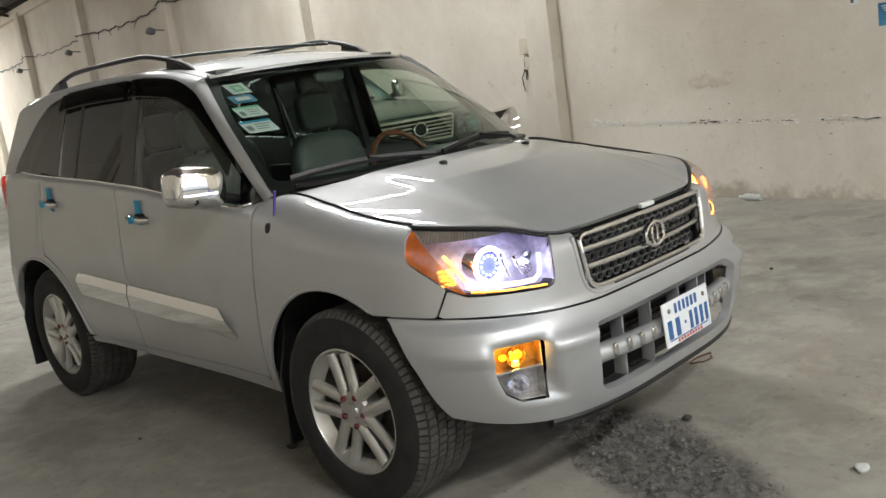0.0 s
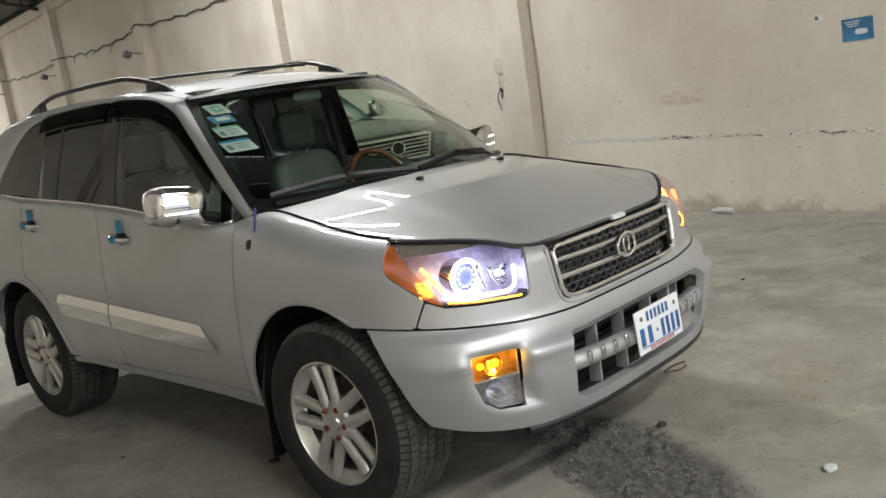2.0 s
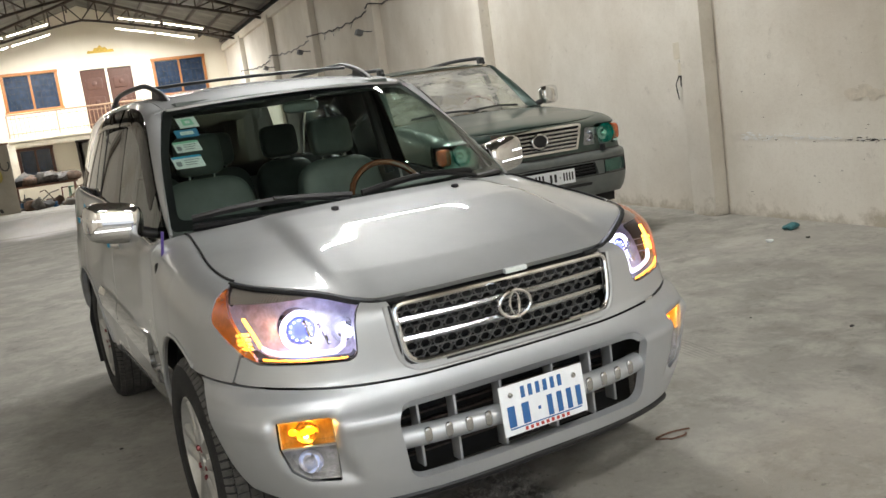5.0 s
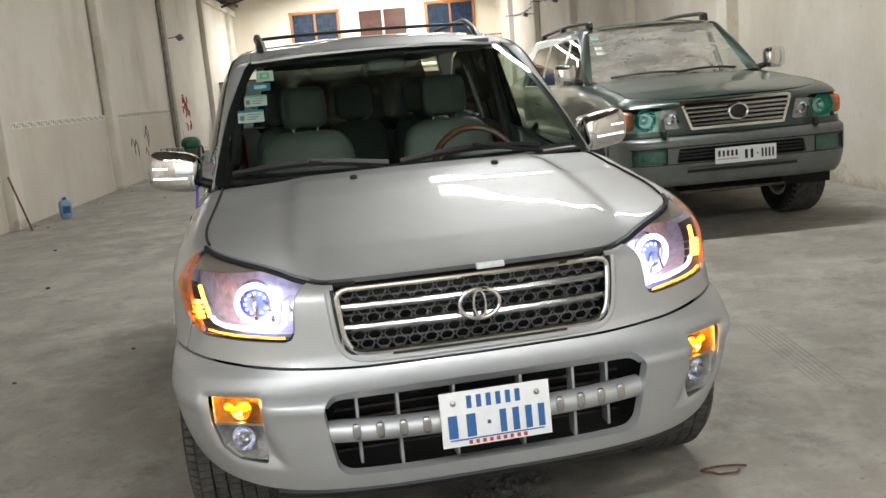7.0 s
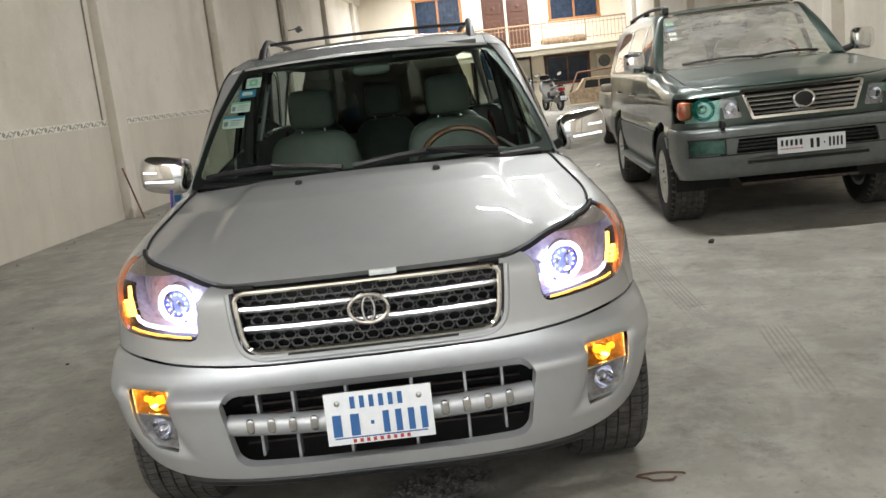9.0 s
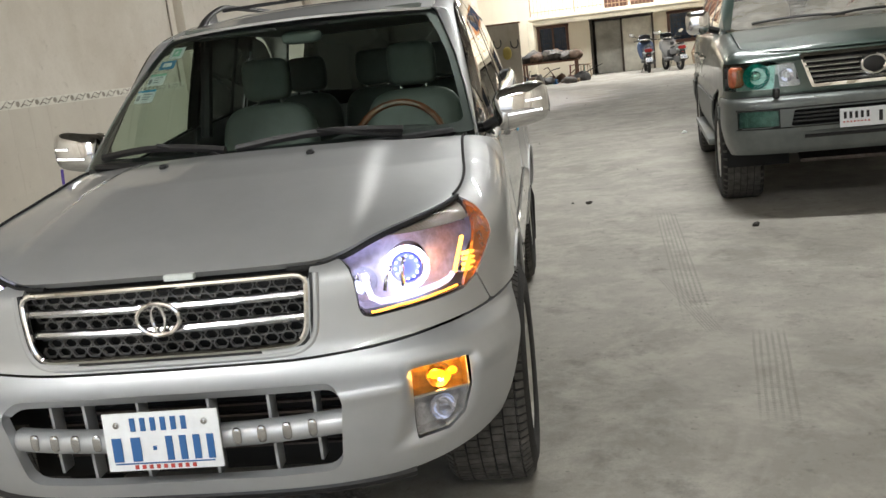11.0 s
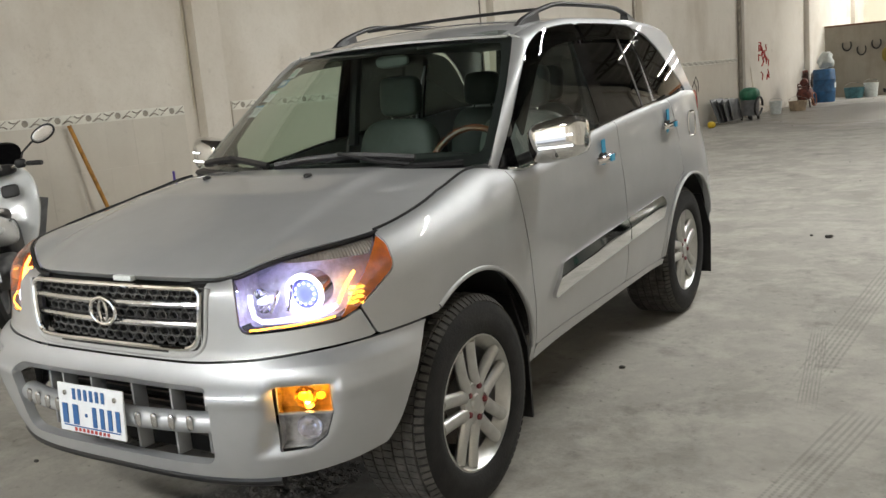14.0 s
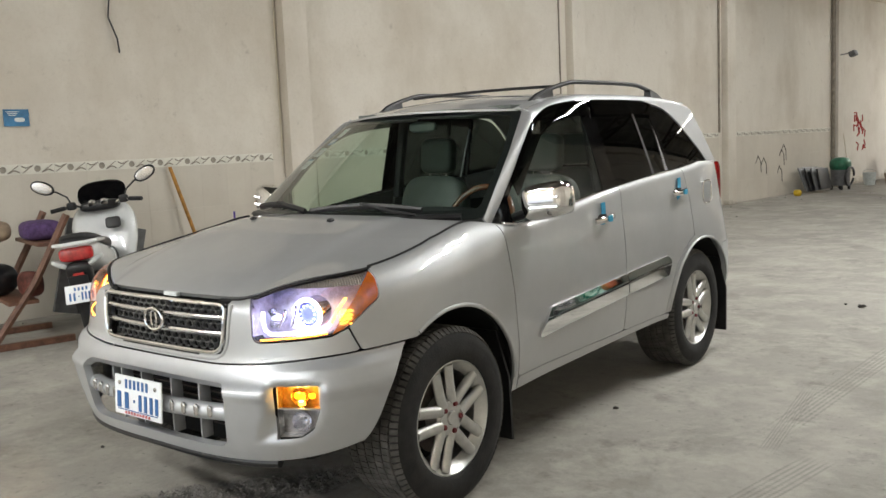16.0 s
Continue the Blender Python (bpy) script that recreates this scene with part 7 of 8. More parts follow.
def scooter(name, m, paint, label):
    """A scooter standing along local +y, wheels at y = 0 and 1.3."""
    sc = tagged(new(name), label, "scooter")
    sc.matrix_basis = m
    for y in (0.0, 1.3):
        w = part("wheel", lathe([(-0.03, 0.17), (0.03, 0.17), (0.045, 0.2), (0.05, 0.235), (0.03, 0.262), (-0.03, 0.262), (-0.05, 0.235), (-0.045, 0.2)], 32, closed=True), RUBBER, sc, m=Matrix.Translation((0, y, 0.262)))
        part("rim", lathe([(-0.025, 0.14), (0.025, 0.14), (0.028, 0.175), (-0.028, 0.175)], 24, closed=True), GREY_P, w)
        for k in range(5):
            a = 2 * math.pi * k / 5
            part("spoke", rod([(0, 0, 0), (0, 0.15 * math.cos(a), 0.15 * math.sin(a))], 0.012, 6), GREY_P, w)
    part("engine", pebble(0.2, 0.6, 0.22, 0.5, (0.03, 0.18, 0.36)), GREY_P, sc)
    part("exhaust", rod([(0.16, 0.55, 0.3), (0.18, 0.2, 0.3), (0.18, -0.15, 0.38)], 0.05, 10), GREY_P, sc)
    tailb = pebble(0.33, 0.86, 0.22, 0.6, (0, 0.2, 0.64), turn=Matrix.Rotation(-0.16, 4, "X"))
    for v in tailb.verts:
        k = max(0.0, min(1.0, (0.35 - v.co.y) / 0.55))
        v.co.z += 0.05 * k * k
        v.co.x *= 1 - 0.15 * k
    part("tail_body", tailb, paint, sc)
    saddle = pebble(0.3, 0.95, 0.1, 0.65, (0, 0.24, 0.765), turn=Matrix.Rotation(-0.1, 4, "X"))
    for v in saddle.verts:
        v.co.z += 0.05 * max(0.0, 0.1 - v.co.y) / 0.4 - 0.03 * max(0.0, 1 - abs(v.co.y - 0.35) / 0.25)
        v.co.x *= 1 - 0.3 * max(0.0, min(1.0, (v.co.y - 0.4) / 0.3))
    part("saddle", saddle, BLACK, sc, "black seat")
    part("grab_rail", rod([(-0.16, 0.05, 0.79), (-0.15, -0.2, 0.8), (-0.08, -0.27, 0.8), (0.08, -0.27, 0.8), (0.15, -0.2, 0.8), (0.16, 0.05, 0.79)], 0.016, 8), paint, sc)
    part("footboard", pebble(0.38, 0.55, 0.12, 0.5, (0, 0.78, 0.36)), GREY_P, sc)
    part("tunnel", pebble(0.2, 0.5, 0.34, 0.6, (0, 0.76, 0.5)), BLACK, sc)
    shield = pebble(0.56, 0.2, 0.72, 0.6, (0, 1.02, 0.7), turn=Matrix.Rotation(-0.3, 4, "X"))
    for v in shield.verts:
        v.co.x *= 1 - 0.35 * max(0.0, (0.75 - v.co.z) / 0.4)
        v.co.y -= 0.5 * abs(v.co.x) ** 2
    part("leg_shield", shield, paint, sc)
    part("shield_pocket", pebble(0.13, 0.03, 0.1, 0.5, (0.1, 0.885, 0.86), turn=Matrix.Rotation(-0.3, 4, "X")), BLACK, sc)
    part("front_fairing", pebble(0.46, 0.36, 0.4, 0.7, (0, 1.2, 0.82)), paint, sc)
    part("dash_panel", pebble(0.34, 0.16, 0.09, 0.6, (0, 1.0, 1.02)), BLACK, sc)
    for s in (-0.05, 0.05):
        part("dial", lathe([(-0.02, 0.034), (0.01, 0.034), (0.016, 0.028), (0.012, 0.001)], 18, axis="Y"), SATIN, sc, m=Matrix.Translation((s, 0.93, 1.04)) @ Matrix.Rotation(0.5, 4, "X") @ Matrix.Rotation(math.pi, 4, "Z"))
    screen_ = pebble(0.42, 0.03, 0.26, 0.7, (0, 1.2, 1.12), turn=Matrix.Rotation(-0.55, 4, "X"))
    for v in screen_.verts:
        v.co.y -= 0.8 * v.co.x ** 2
    part("windshield", screen_, VINYL, sc, "black plastic windshield")
    part("front_mudguard", pebble(0.14, 0.5, 0.16, 0.7, (0, 1.3, 0.46)), paint, sc)
    part("fork", rod([(0, 1.3, 0.27), (0, 1.12, 0.85)], 0.04, 8), GREY_P, sc)
    bar = part("handlebar", rod([(-0.36, 0.86, 1.03), (-0.2, 0.93, 1.05), (-0.08, 0.98, 1.0), (0.08, 0.98, 1.0), (0.2, 0.93, 1.05), (0.36, 0.86, 1.03)], 0.013, 8), SATIN, sc)
    for s in (1, -1):
        part("grip", rod([(s * 0.27, 0.9, 1.042), (s * 0.38, 0.85, 1.028)], 0.019, 8), BLACK, bar)
        part("switch_block", pebble(0.08, 0.06, 0.07, 0.6, (s * 0.22, 0.92, 1.05)), BLACK, bar)
        part("brake_lever", rod([(s * 0.22, 0.97, 1.04), (s * 0.3, 0.96, 1.03), (s * 0.38, 0.91, 1.02)], 0.006, 6), SATIN, bar)
        part("mirror_stalk", rod([(s * 0.22, 0.93, 1.06), (s * 0.25, 0.96, 1.13), (s * 0.33, 0.95, 1.19), (s * 0.37, 0.945, 1.2)], 0.008, 6), BLACK, bar)
        head = pebble(0.2, 0.035, 0.115, 0.9, (s * 0.43, 0.94, 1.24), turn=Matrix.Rotation(-s * 0.45, 4, "Y"))
        mm = part("mirror", head, BLACK, bar)
        part("mirror_glass", pebble(0.17, 0.006, 0.092, 0.9, (s * 0.43, 0.923, 1.24), turn=Matrix.Rotation(-s * 0.45, 4, "Y")), SATIN, mm)
        part("tail_wing", pebble(0.13, 0.1, 0.045, 0.7, (s * 0.13, -0.2, 0.655), turn=Matrix.Rotation(-s * 0.5, 4, "Y")), CLEARP, sc, "clear rear indicator")
        part("side_badge", box(0.003, 0.09, 0.014, 0, (s * 0.167, 0.2, 0.7)), BLACK, sc, smooth=None)
    part("tail_lamp", pebble(0.25, 0.1, 0.11, 0.5, (0, -0.2, 0.72)), material("tail_red", (0.45, 0.02, 0.02), 0.2, 0, 0.4, 30, coat=1.0), sc, "red tail lamp")
    part("rear_mudguard", pebble(0.19, 0.1, 0.2, 0.5, (0, -0.2, 0.56), turn=Matrix.Rotation(0.3, 4, "X")), BLACK, sc)
    part("mud_flap", box(0.14, 0.025, 0.3, 0.01, (0, -0.26, 0.42), turn=Matrix.Rotation(0.3, 4, "X")), BLACK, sc)
    part("rear_reflector", box(0.08, 0.012, 0.04, 0.003, (0, -0.262, 0.56)), RED_INK, sc, "red reflector")
    pl = part("number_plate", box(0.22, 0.005, 0.14, 0.002), PLATE, sc, "small white number plate", m=pose(0, -0.32, 0.43, -20))
    bars_text(pl, PLATE_BLUE, -0.004, [(-0.09, -0.03, -0.05, 0.01, 2), (-0.02, -0.005, -0.025, -0.015, 1), (0.0, 0.1, -0.05, 0.01, 4), (-0.05, 0.06, 0.025, 0.05, 4)])
    part("stand", rod([(-0.1, 0.5, 0.3), (-0.22, 0.45, 0.01)], 0.012, 6), BLACK, sc)
    return sc


scooter("white_scooter", hall(-3.42, -0.62, 0, 55) @ pose(0, 0, 0, 0, -6, 0), WHITE_P, "white scooter with a red tail lamp parked by the wall")
scooter("dark_scooter", hall(1.15, 26.6, 0, 5), material("dark_blue_paint", (0.03, 0.05, 0.1), 0.3, coat=1.0), "dark blue scooter parked by the back rooms")
scooter("grey_scooter", hall(2.15, 26.4, 0, 20), material("silver_grey_paint", (0.3, 0.3, 0.3), 0.3, 0.3, coat=1.0), "grey scooter parked by the back rooms")


# wooden rack with cloths and a helmet beside the white scooter
rack = tagged(new("wooden_rack"), "worn brown wooden rack with slanted posts by the wall", "rack")
rack.matrix_basis = hall(-4.1, -1.02, 0, -8)
for x in (-0.3, 0.42):
    part("post", rod([(x, -0.25, 0.02), (x + 0.02, 0.1, 0.5), (x + 0.05, 0.36, 1.0)], 0.03, 6), OLDWOOD, rack)
    part("foot", box(0.06, 0.7, 0.05, 0.005, (x, 0.0, 0.025)), OLDWOOD, rack)
for z, y in ((0.35, 0.0), (0.78, 0.25)):
    part("shelf_board", box(0.8, 0.22, 0.03, 0.004, (0.05, y, z)), OLDWOOD, rack)
tagged(link("folded_cloth", pebble(0.4, 0.3, 0.16, 0.6, (0, 0, 0.08)), CLOTH, None, "", 50, hall(-4.0, -0.78, 0.79, -10)), "violet cloth bundled on the wooden rack", "cloth")
tagged(link("knitted_bag", pebble(0.42, 0.3, 0.18, 0.7, (0, 0, 0.09)), CARD, None, "", 50, hall(-4.2, -1.12, 0.79, 5)), "pale knitted bag on the wooden rack", "bag")
tagged(link("helmet", pebble(0.3, 0.32, 0.26, 0.9, (0, 0, 0.13)), BLACK, None, "", 50, hall(-4.15, -1.1, 0.365, 5)), "black helmet on the lower shelf", "helmet")
tagged(link("red_bag", pebble(0.28, 0.14, 0.2, 0.7, (0, 0, 0.1)), RUST, None, "", 50, hall(-3.85, -0.95, 0.365, 5)), "red bag on the lower shelf", "bag")
tagged(link("grey_board", box(0.75, 0.03, 0.85, 0.004, (0, 0, 0.425)), GREY_P, None, "", None, HALL @ pose(UL + 0.35, -0.15, 0, 0, 14, 90)), "dark grey board leaning against the tiles", "board")
tagged(link("orange_pipe", rod([(0, 0, 0), (0, 0, 1.36)], 0.019, 10), YELLOW, None, "", 50, HALL @ pose(UL + 0.24, 1.2, 0, 0, -8, 0) @ Matrix.Rotation(0.24, 4, "X")), "orange painted pipe leaning on the tiled wall", "pipe")
tagged(link("brown_stick", rod([(0, 0, 0), (0, 0, 0.75)], 0.014, 6), OLDWOOD, None, "", 50, HALL @ pose(UL + 0.35, 7.45, 0, 0, -15, 0)), "thin brown stick leaning by a pilaster", "stick")


def jug(m):
    j = tagged(new("water_jug"), "pale blue plastic jug on the floor by the wall", "jug")
    j.matrix_basis = m
    part("body", pebble(0.17, 0.14, 0.27, 0.5, (0, 0, 0.135)), material("pale_blue_plastic", (0.2, 0.3, 0.42), 0.3, 0, 0.3, 9), j)
    part("label", box(0.1, 0.004, 0.1, 0, (0, -0.0715, 0.13)), BLUE_P, j, smooth=None)
    part("handle", rod([(-0.05, 0, 0.26), (-0.03, 0, 0.31), (0.03, 0, 0.31), (0.05, 0, 0.26)], 0.012, 6), CLEARP, j)
    part("cap", lathe([(0.26, 0.025), (0.3, 0.025), (0.3, 0.001)], 14, axis="Z"), BLUE_P, j)


jug(hall(UL + 0.42, 8.55, 0, 30))

# clutter along the west wall further in
mat_ = tagged(new("folded_mats"), "dark folded car mats leaning against the wall", "mats")
mat_.matrix_basis = hall(UL + 0.42, 15.9, 0)
for k in range(4):
    part("mat", box(0.03, 0.7 - 0.04 * k, 0.55 - 0.03 * k, 0.008, (0.08 * k - 0.15, 0.08 * k, 0.3), turn=Matrix.Rotation(-0.35 + 0.05 * k, 4, "Y")), (GREY_P, BLACK)[k % 2], mat_)
vac = tagged(new("vacuum_cleaner"), "green and black drum vacuum cleaner on wheels", "vacuum")
vac.matrix_basis = hall(UL + 0.55, 16.95, 0)
part("drum", lathe([(0.1, 0.001), (0.1, 0.2), (0.45, 0.21), (0.45, 0.001)], 24, axis="Z"), GREY_P, vac)
part("head", pebble(0.44, 0.44, 0.34, 0.8, (0, 0, 0.56)), GREEN_P, vac, "green motor head")
part("hose", rod([(0.2 + 0.02 * math.sin(t), 0.25 * math.cos(t), 0.3 + 0.2 * math.sin(t)) for t in steps(0, 6.0, 24)], 0.025, 8), BLACK, vac)
for a in (0.5, 2.0, 3.6, 5.2):
    part("castor", pebble(0.06, 0.06, 0.11, 0.8, (0.18 * math.cos(a), 0.18 * math.sin(a), 0.055)), BLACK, vac)
tagged(link("yellow_cup", pebble(0.16, 0.16, 0.14, 0.8, (0, 0, 0.07)), material("yellow_plastic", (0.6, 0.4, 0.02), 0.4), None, "", 50, hall(UL + 0.45, 14.9, 0)), "yellow plastic cup on the floor", "cup")


def bucket(name, m, mat, label, r=0.15, h=0.3):
    b = tagged(new(name), label, "bucket")
    b.matrix_basis = m
    part("pail", lathe([(0.0, 0.001), (0.0, r * 0.8), (h, r), (h, r * 0.94), (0.02, r * 0.75), (0.02, 0.001)], 24, axis="Z"), mat, b)
    part("bail", rod([(r * math.cos(t), 0, h + 0.5 * r * math.sin(t)) for t in steps(0, math.pi, 10)], 0.005, 5), SATIN, b)


bucket("paint_bucket", hall(UL + 0.6, 18.6, 0), CLEARP, "cloudy plastic bucket by the wall")
bucket("mortar_tub", hall(UL + 0.85, 19.5, 0), CARD, "dusty mortar tub on the floor", 0.22, 0.24)
bucket("blue_bucket", hall(-3.5, 24.3, 0), CLEARP, "pale bucket near the partition", 0.2, 0.4)
bucket("teal_basin", hall(-3.9, 24.1, 0), material("teal_plastic", (0.05, 0.15, 0.17), 0.5, 0, 0.5, 8), "teal basin near the partition", 0.28, 0.3)

comp = tagged(new("air_compressor"), "rusty red air compressor with a belt wheel", "compressor")
comp.matrix_basis = hall(UL + 0.62, 20.9, 0, 12)
part("tank", lathe([(-0.56, 0.001), (-0.55, 0.08), (-0.5, 0.15), (-0.44, 0.175), (0.44, 0.175), (0.5, 0.15), (0.55, 0.08), (0.56, 0.001)], 28, axis="Y"), RUST, comp, m=Matrix.Translation((0, 0, 0.34)))
part("base_plate", box(0.3, 0.9, 0.02, 0.004, (0, 0, 0.53)), RUST, comp)
part("pump", box(0.2, 0.24, 0.18, 0.02, (0, 0.2, 0.62)), IRON, comp)
for k in range(6):
    part("cooling_fin", box(0.2, 0.2, 0.012, 0.003, (0, 0.2, 0.73 + 0.03 * k)), IRON, comp)
part("cylinder", lathe([(0.7, 0.07), (0.92, 0.07), (0.94, 0.05), (0.94, 0.001)], 18, axis="Z"), RUST, comp, m=Matrix.Translation((0, 0.2, 0)))
part("motor", lathe([(-0.16, 0.001), (-0.16, 0.09), (0.14, 0.1), (0.17, 0.06), (0.17, 0.001)], 20, axis="Y"), RUST, comp, m=Matrix.Translation((0, -0.26, 0.64)))
part("belt_wheel", lathe([(0.14, 0.19), (0.18, 0.19), (0.18, 0.165), (0.14, 0.165)], 28, closed=True), IRON, comp, m=Matrix.Translation((0, 0.2, 0.66)))
for a in (0.3, 2.4, 4.5):
    part("wheel_spoke", rod([(0.16, 0.2, 0.66), (0.16, 0.2 + 0.17 * math.cos(a), 0.66 + 0.17 * math.sin(a))], 0.012, 6), IRON, comp)
part("drive_belt", rod([(0.16, -0.26, 0.58), (0.16, -0.33, 0.64), (0.16, -0.26, 0.7), (0.16, 0.2, 0.85), (0.16, 0.38, 0.66), (0.16, 0.2, 0.47)], 0.01, 6, closed=True), BLACK, comp)
part("handle", rod([(-0.12, -0.5, 0.45), (-0.12, -0.72, 0.62), (0.12, -0.72, 0.62), (0.12, -0.5, 0.45)], 0.014, 6), RUST, comp)
for s in (-1, 1):
    part("road_wheel", lathe([(-0.02, 0.03), (-0.03, 0.1), (0.03, 0.1), (0.02, 0.03)], 20, closed=True), BLACK, comp, m=Matrix.Translation((s * 0.19, 0.36, 0.1)))
    part("leg", rod([(s * 0.12, -0.36, 0.2), (s * 0.15, -0.38, 0)], 0.018, 6), IRON, comp)
    part("leg", rod([(s * 0.12, 0.36, 0.2), (s * 0.17, 0.36, 0.1)], 0.018, 6), IRON, comp)
part("air_hose", rod([(0.25 + 0.05 * math.sin(3 * t), -0.5 + 0.14 * math.sin(5 * t), 0.22 + 0.16 * math.cos(4 * t)) for t in steps(0, 4, 40)], 0.012, 6), material("orange_hose", (0.25, 0.08, 0.03), 0.5), comp)
bar_ = tagged(new("blue_barrel"), "blue plastic barrel by the wall", "barrel")
bar_.matrix_basis = hall(UL + 0.55, 22.9, 0)
part("drum", lathe([(0.0, 0.001), (0.0, 0.27), (0.05, 0.29), (0.28, 0.3), (0.3, 0.31), (0.33, 0.3), (0.6, 0.3), (0.62, 0.31), (0.65, 0.3), (0.85, 0.29), (0.9, 0.26), (0.9, 0.001)], 32, axis="Z"), BLUE_P, bar_)
part("label", box(0.004, 0.14, 0.14, 0, (0.301, 0, 0.45)), STICKER, bar_, smooth=None)
bag_ = pebble(0.34, 0.36, 0.46, 0.8, (0, 0, 0.22), 20, 14)
for q in bag_.verts:
    q.co += Vector(noise.noise_vector(q.co * 7)) * 0.09
    q.co.z = max(q.co.z, 0.0)
tagged(link("clear_bag", bag_, CLEARP, None, "", 50, hall(UL + 0.6, 22.9, 0.92)), "cloudy plastic bag on the blue barrel", "bag")

PARTITION = stained("partition_board", (0.34, 0.31, 0.26), (0.24, 0.21, 0.17), (0.1, 0.09, 0.07), 1.5, 0.8, amount=0.6)
pt = structure("partition", box(2.15, 0.08, 2.05, 0.005, (UL + 1.1, 25.0, 1.025)), PARTITION, HALL)
part("partition_rail", box(2.2, 0.1, 0.05, 0.005, (UL + 1.12, 25.0, 2.075)), OLDWOOD, pt)
tagged(link("hanging_bag", pebble(0.28, 0.16, 0.4, 0.8), material("olive_bag", (0.22, 0.17, 0.03), 0.6), None, "", 50, hall(-3.2, 24.86, 1.15)), "olive bag hung on the partition", "bag")
for u, z in ((-4.3, 1.5), (-3.9, 1.35), (-3.5, 1.5), (-2.95, 1.45)):
    tagged(link("cable_loop", rod([(0.12 * math.cos(t), 0, 0.16 * math.sin(t)) for t in steps(2.6, 6.9, 12)], 0.018, 6), BLACK, None, "", 50, hall(u, 24.93, z)), "black cable hung in a loop on the partition", "cable", "hung cables")
random.seed(4)
table = tagged(new("work_table"), "old wooden work table piled with dark cloth", "table")
table.matrix_basis = hall(-2.0, 26.2, 0)
part("tabletop", box(1.9, 0.8, 0.06, 0.01, (0, 0, 0.7)), OLDWOOD, table)
for x in (-0.85, 0.85):
    for y in (-0.33, 0.33):
        part("leg", box(0.07, 0.07, 0.67, 0.005, (x, y, 0.335)), OLDWOOD, table)
SCRAP = (material("scrap_black", (0.03, 0.028, 0.027), 0.6, 0, 0.6, 10), material("scrap_grey", (0.11, 0.1, 0.09), 0.6, 0.3, 0.6, 8), material("scrap_brown", (0.12, 0.075, 0.05), 0.8, 0, 0.6, 9))


def lump(sx, sy, sz, seed, rough=0.35):
    bm = pebble(sx, sy, sz, 0.85, (0, 0, sz * 0.45), 18, 10)
    for q in bm.verts:
        q.co += Vector(noise.noise_vector(q.co * 5 + Vector((seed * 3.1, seed, 0)))) * min(sx, sy, sz) * rough
        q.co.z = max(q.co.z, 0)
    return bm


for k in range(9):
    tagged(link("cloth_heap", lump(random.uniform(0.5, 0.9), random.uniform(0.4, 0.6), random.uniform(0.18, 0.4), k), SCRAP[k % 3], None, "", 50, hall(-2.75 + 0.19 * k, 26.2 + random.uniform(-0.15, 0.1), 0.731, 37 * k)), "dark cloth and scrap heaped on the work table", "cloth", "heaped cloths")
for k in range(18):
    u, v = random.uniform(-3.3, -0.8), random.uniform(24.9, 26.6)
    tagged(link("scrap_part", lump(random.uniform(0.2, 0.6), random.uniform(0.2, 0.45), random.uniform(0.12, 0.42), k + 20, 0.4), SCRAP[(k * 2) % 3], None, "", 50, hall(u, v, 0, 50 * k)), "dark greasy car part lying in the scrap heap", "scrap", "scrap heap by the table")
for k in range(7):
    a = random.uniform(0.2, 2.9)
    tagged(link("metal_bar", rod([(0, 0, 0.03), (0.9 * math.cos(a), 0.25 * math.sin(a), 0.35 + 0.1 * k % 0.3), (1.3 * math.cos(a), 0.4 * math.sin(a), 0.5)], 0.018, 6), SCRAP[k % 3], None, "", 50, hall(random.uniform(-2.8, -1.4), random.uniform(25.1, 25.5), 0)), "bent metal bar sticking out of the scrap heap", "bar", "bars in the scrap heap")
for k in range(14):
    u, v = random.uniform(-3.2, -0.9), random.uniform(25.2, 26.9)
    mats = (CARD, GREY_P, RUST, CLEARP, GREY_P, CARD, BLUE_P)
    s = random.uniform(0.1, 0.22)
    tagged(link("junk_box" if k % 2 else "plastic_can", box(s, s * 0.8, s * 1.1, 0.015, (0, 0, s * 0.55)) if k % 2 else lathe([(0, 0.001), (0, s / 2), (s * 1.3, s / 2), (s * 1.3, 0.001)], 16, axis="Z"), mats[k % 7], None, "", 40, hall(u, v, 0, random.uniform(0, 90))),
           "small worn box among the clutter" if k % 2 else "small plastic can among the clutter", "box" if k % 2 else "can", "clutter by the table")
for k, (u, mat) in enumerate(((-1.5, RUST), (-1.25, GREEN_P), (-1.05, CARD))):
    ch = tagged(new("plastic_stool"), "coloured plastic stool by the doorway", "stool", "stools by the doorway")
    ch.matrix_basis = hall(u, 28.9 - 0.2 * k, 0, 12 * k)
    part("seat", box(0.3, 0.3, 0.03, 0.01, (0, 0, 0.45)), mat, ch)
    for x in (-0.12, 0.12):
        for y in (-0.12, 0.12):
            part("leg", rod([(x, y, 0.45), (x * 1.2, y * 1.2, 0)], 0.018, 6), mat, ch)
ac = tagged(new("air_conditioner"), "outdoor air conditioner unit on wall brackets", "air conditioner")
ac.matrix_basis = hall(4.15, V1 - 0.2, 1.25)
part("casing", box(0.8, 0.3, 0.55, 0.02, (0, 0, 0.27)), CREAM, ac)
part("fan_grille", lathe([(-0.16, 0.22), (-0.17, 0.2), (-0.16, 0.02), (-0.16, 0.001)], 28, axis="Y"), GREY_P, ac, m=Matrix.Translation((-0.12, 0, 0.27)))
for x in (-0.3, 0.3):
    part("bracket", box(0.04, 0.38, 0.04, 0, (x, 0.02, -0.02)), STEEL, ac)
panel_ = tagged(new("old_car_panel"), "faded car body shell parked by the end wall", "car body")
panel_.matrix_basis = hall(3.6, 27.9, 0)
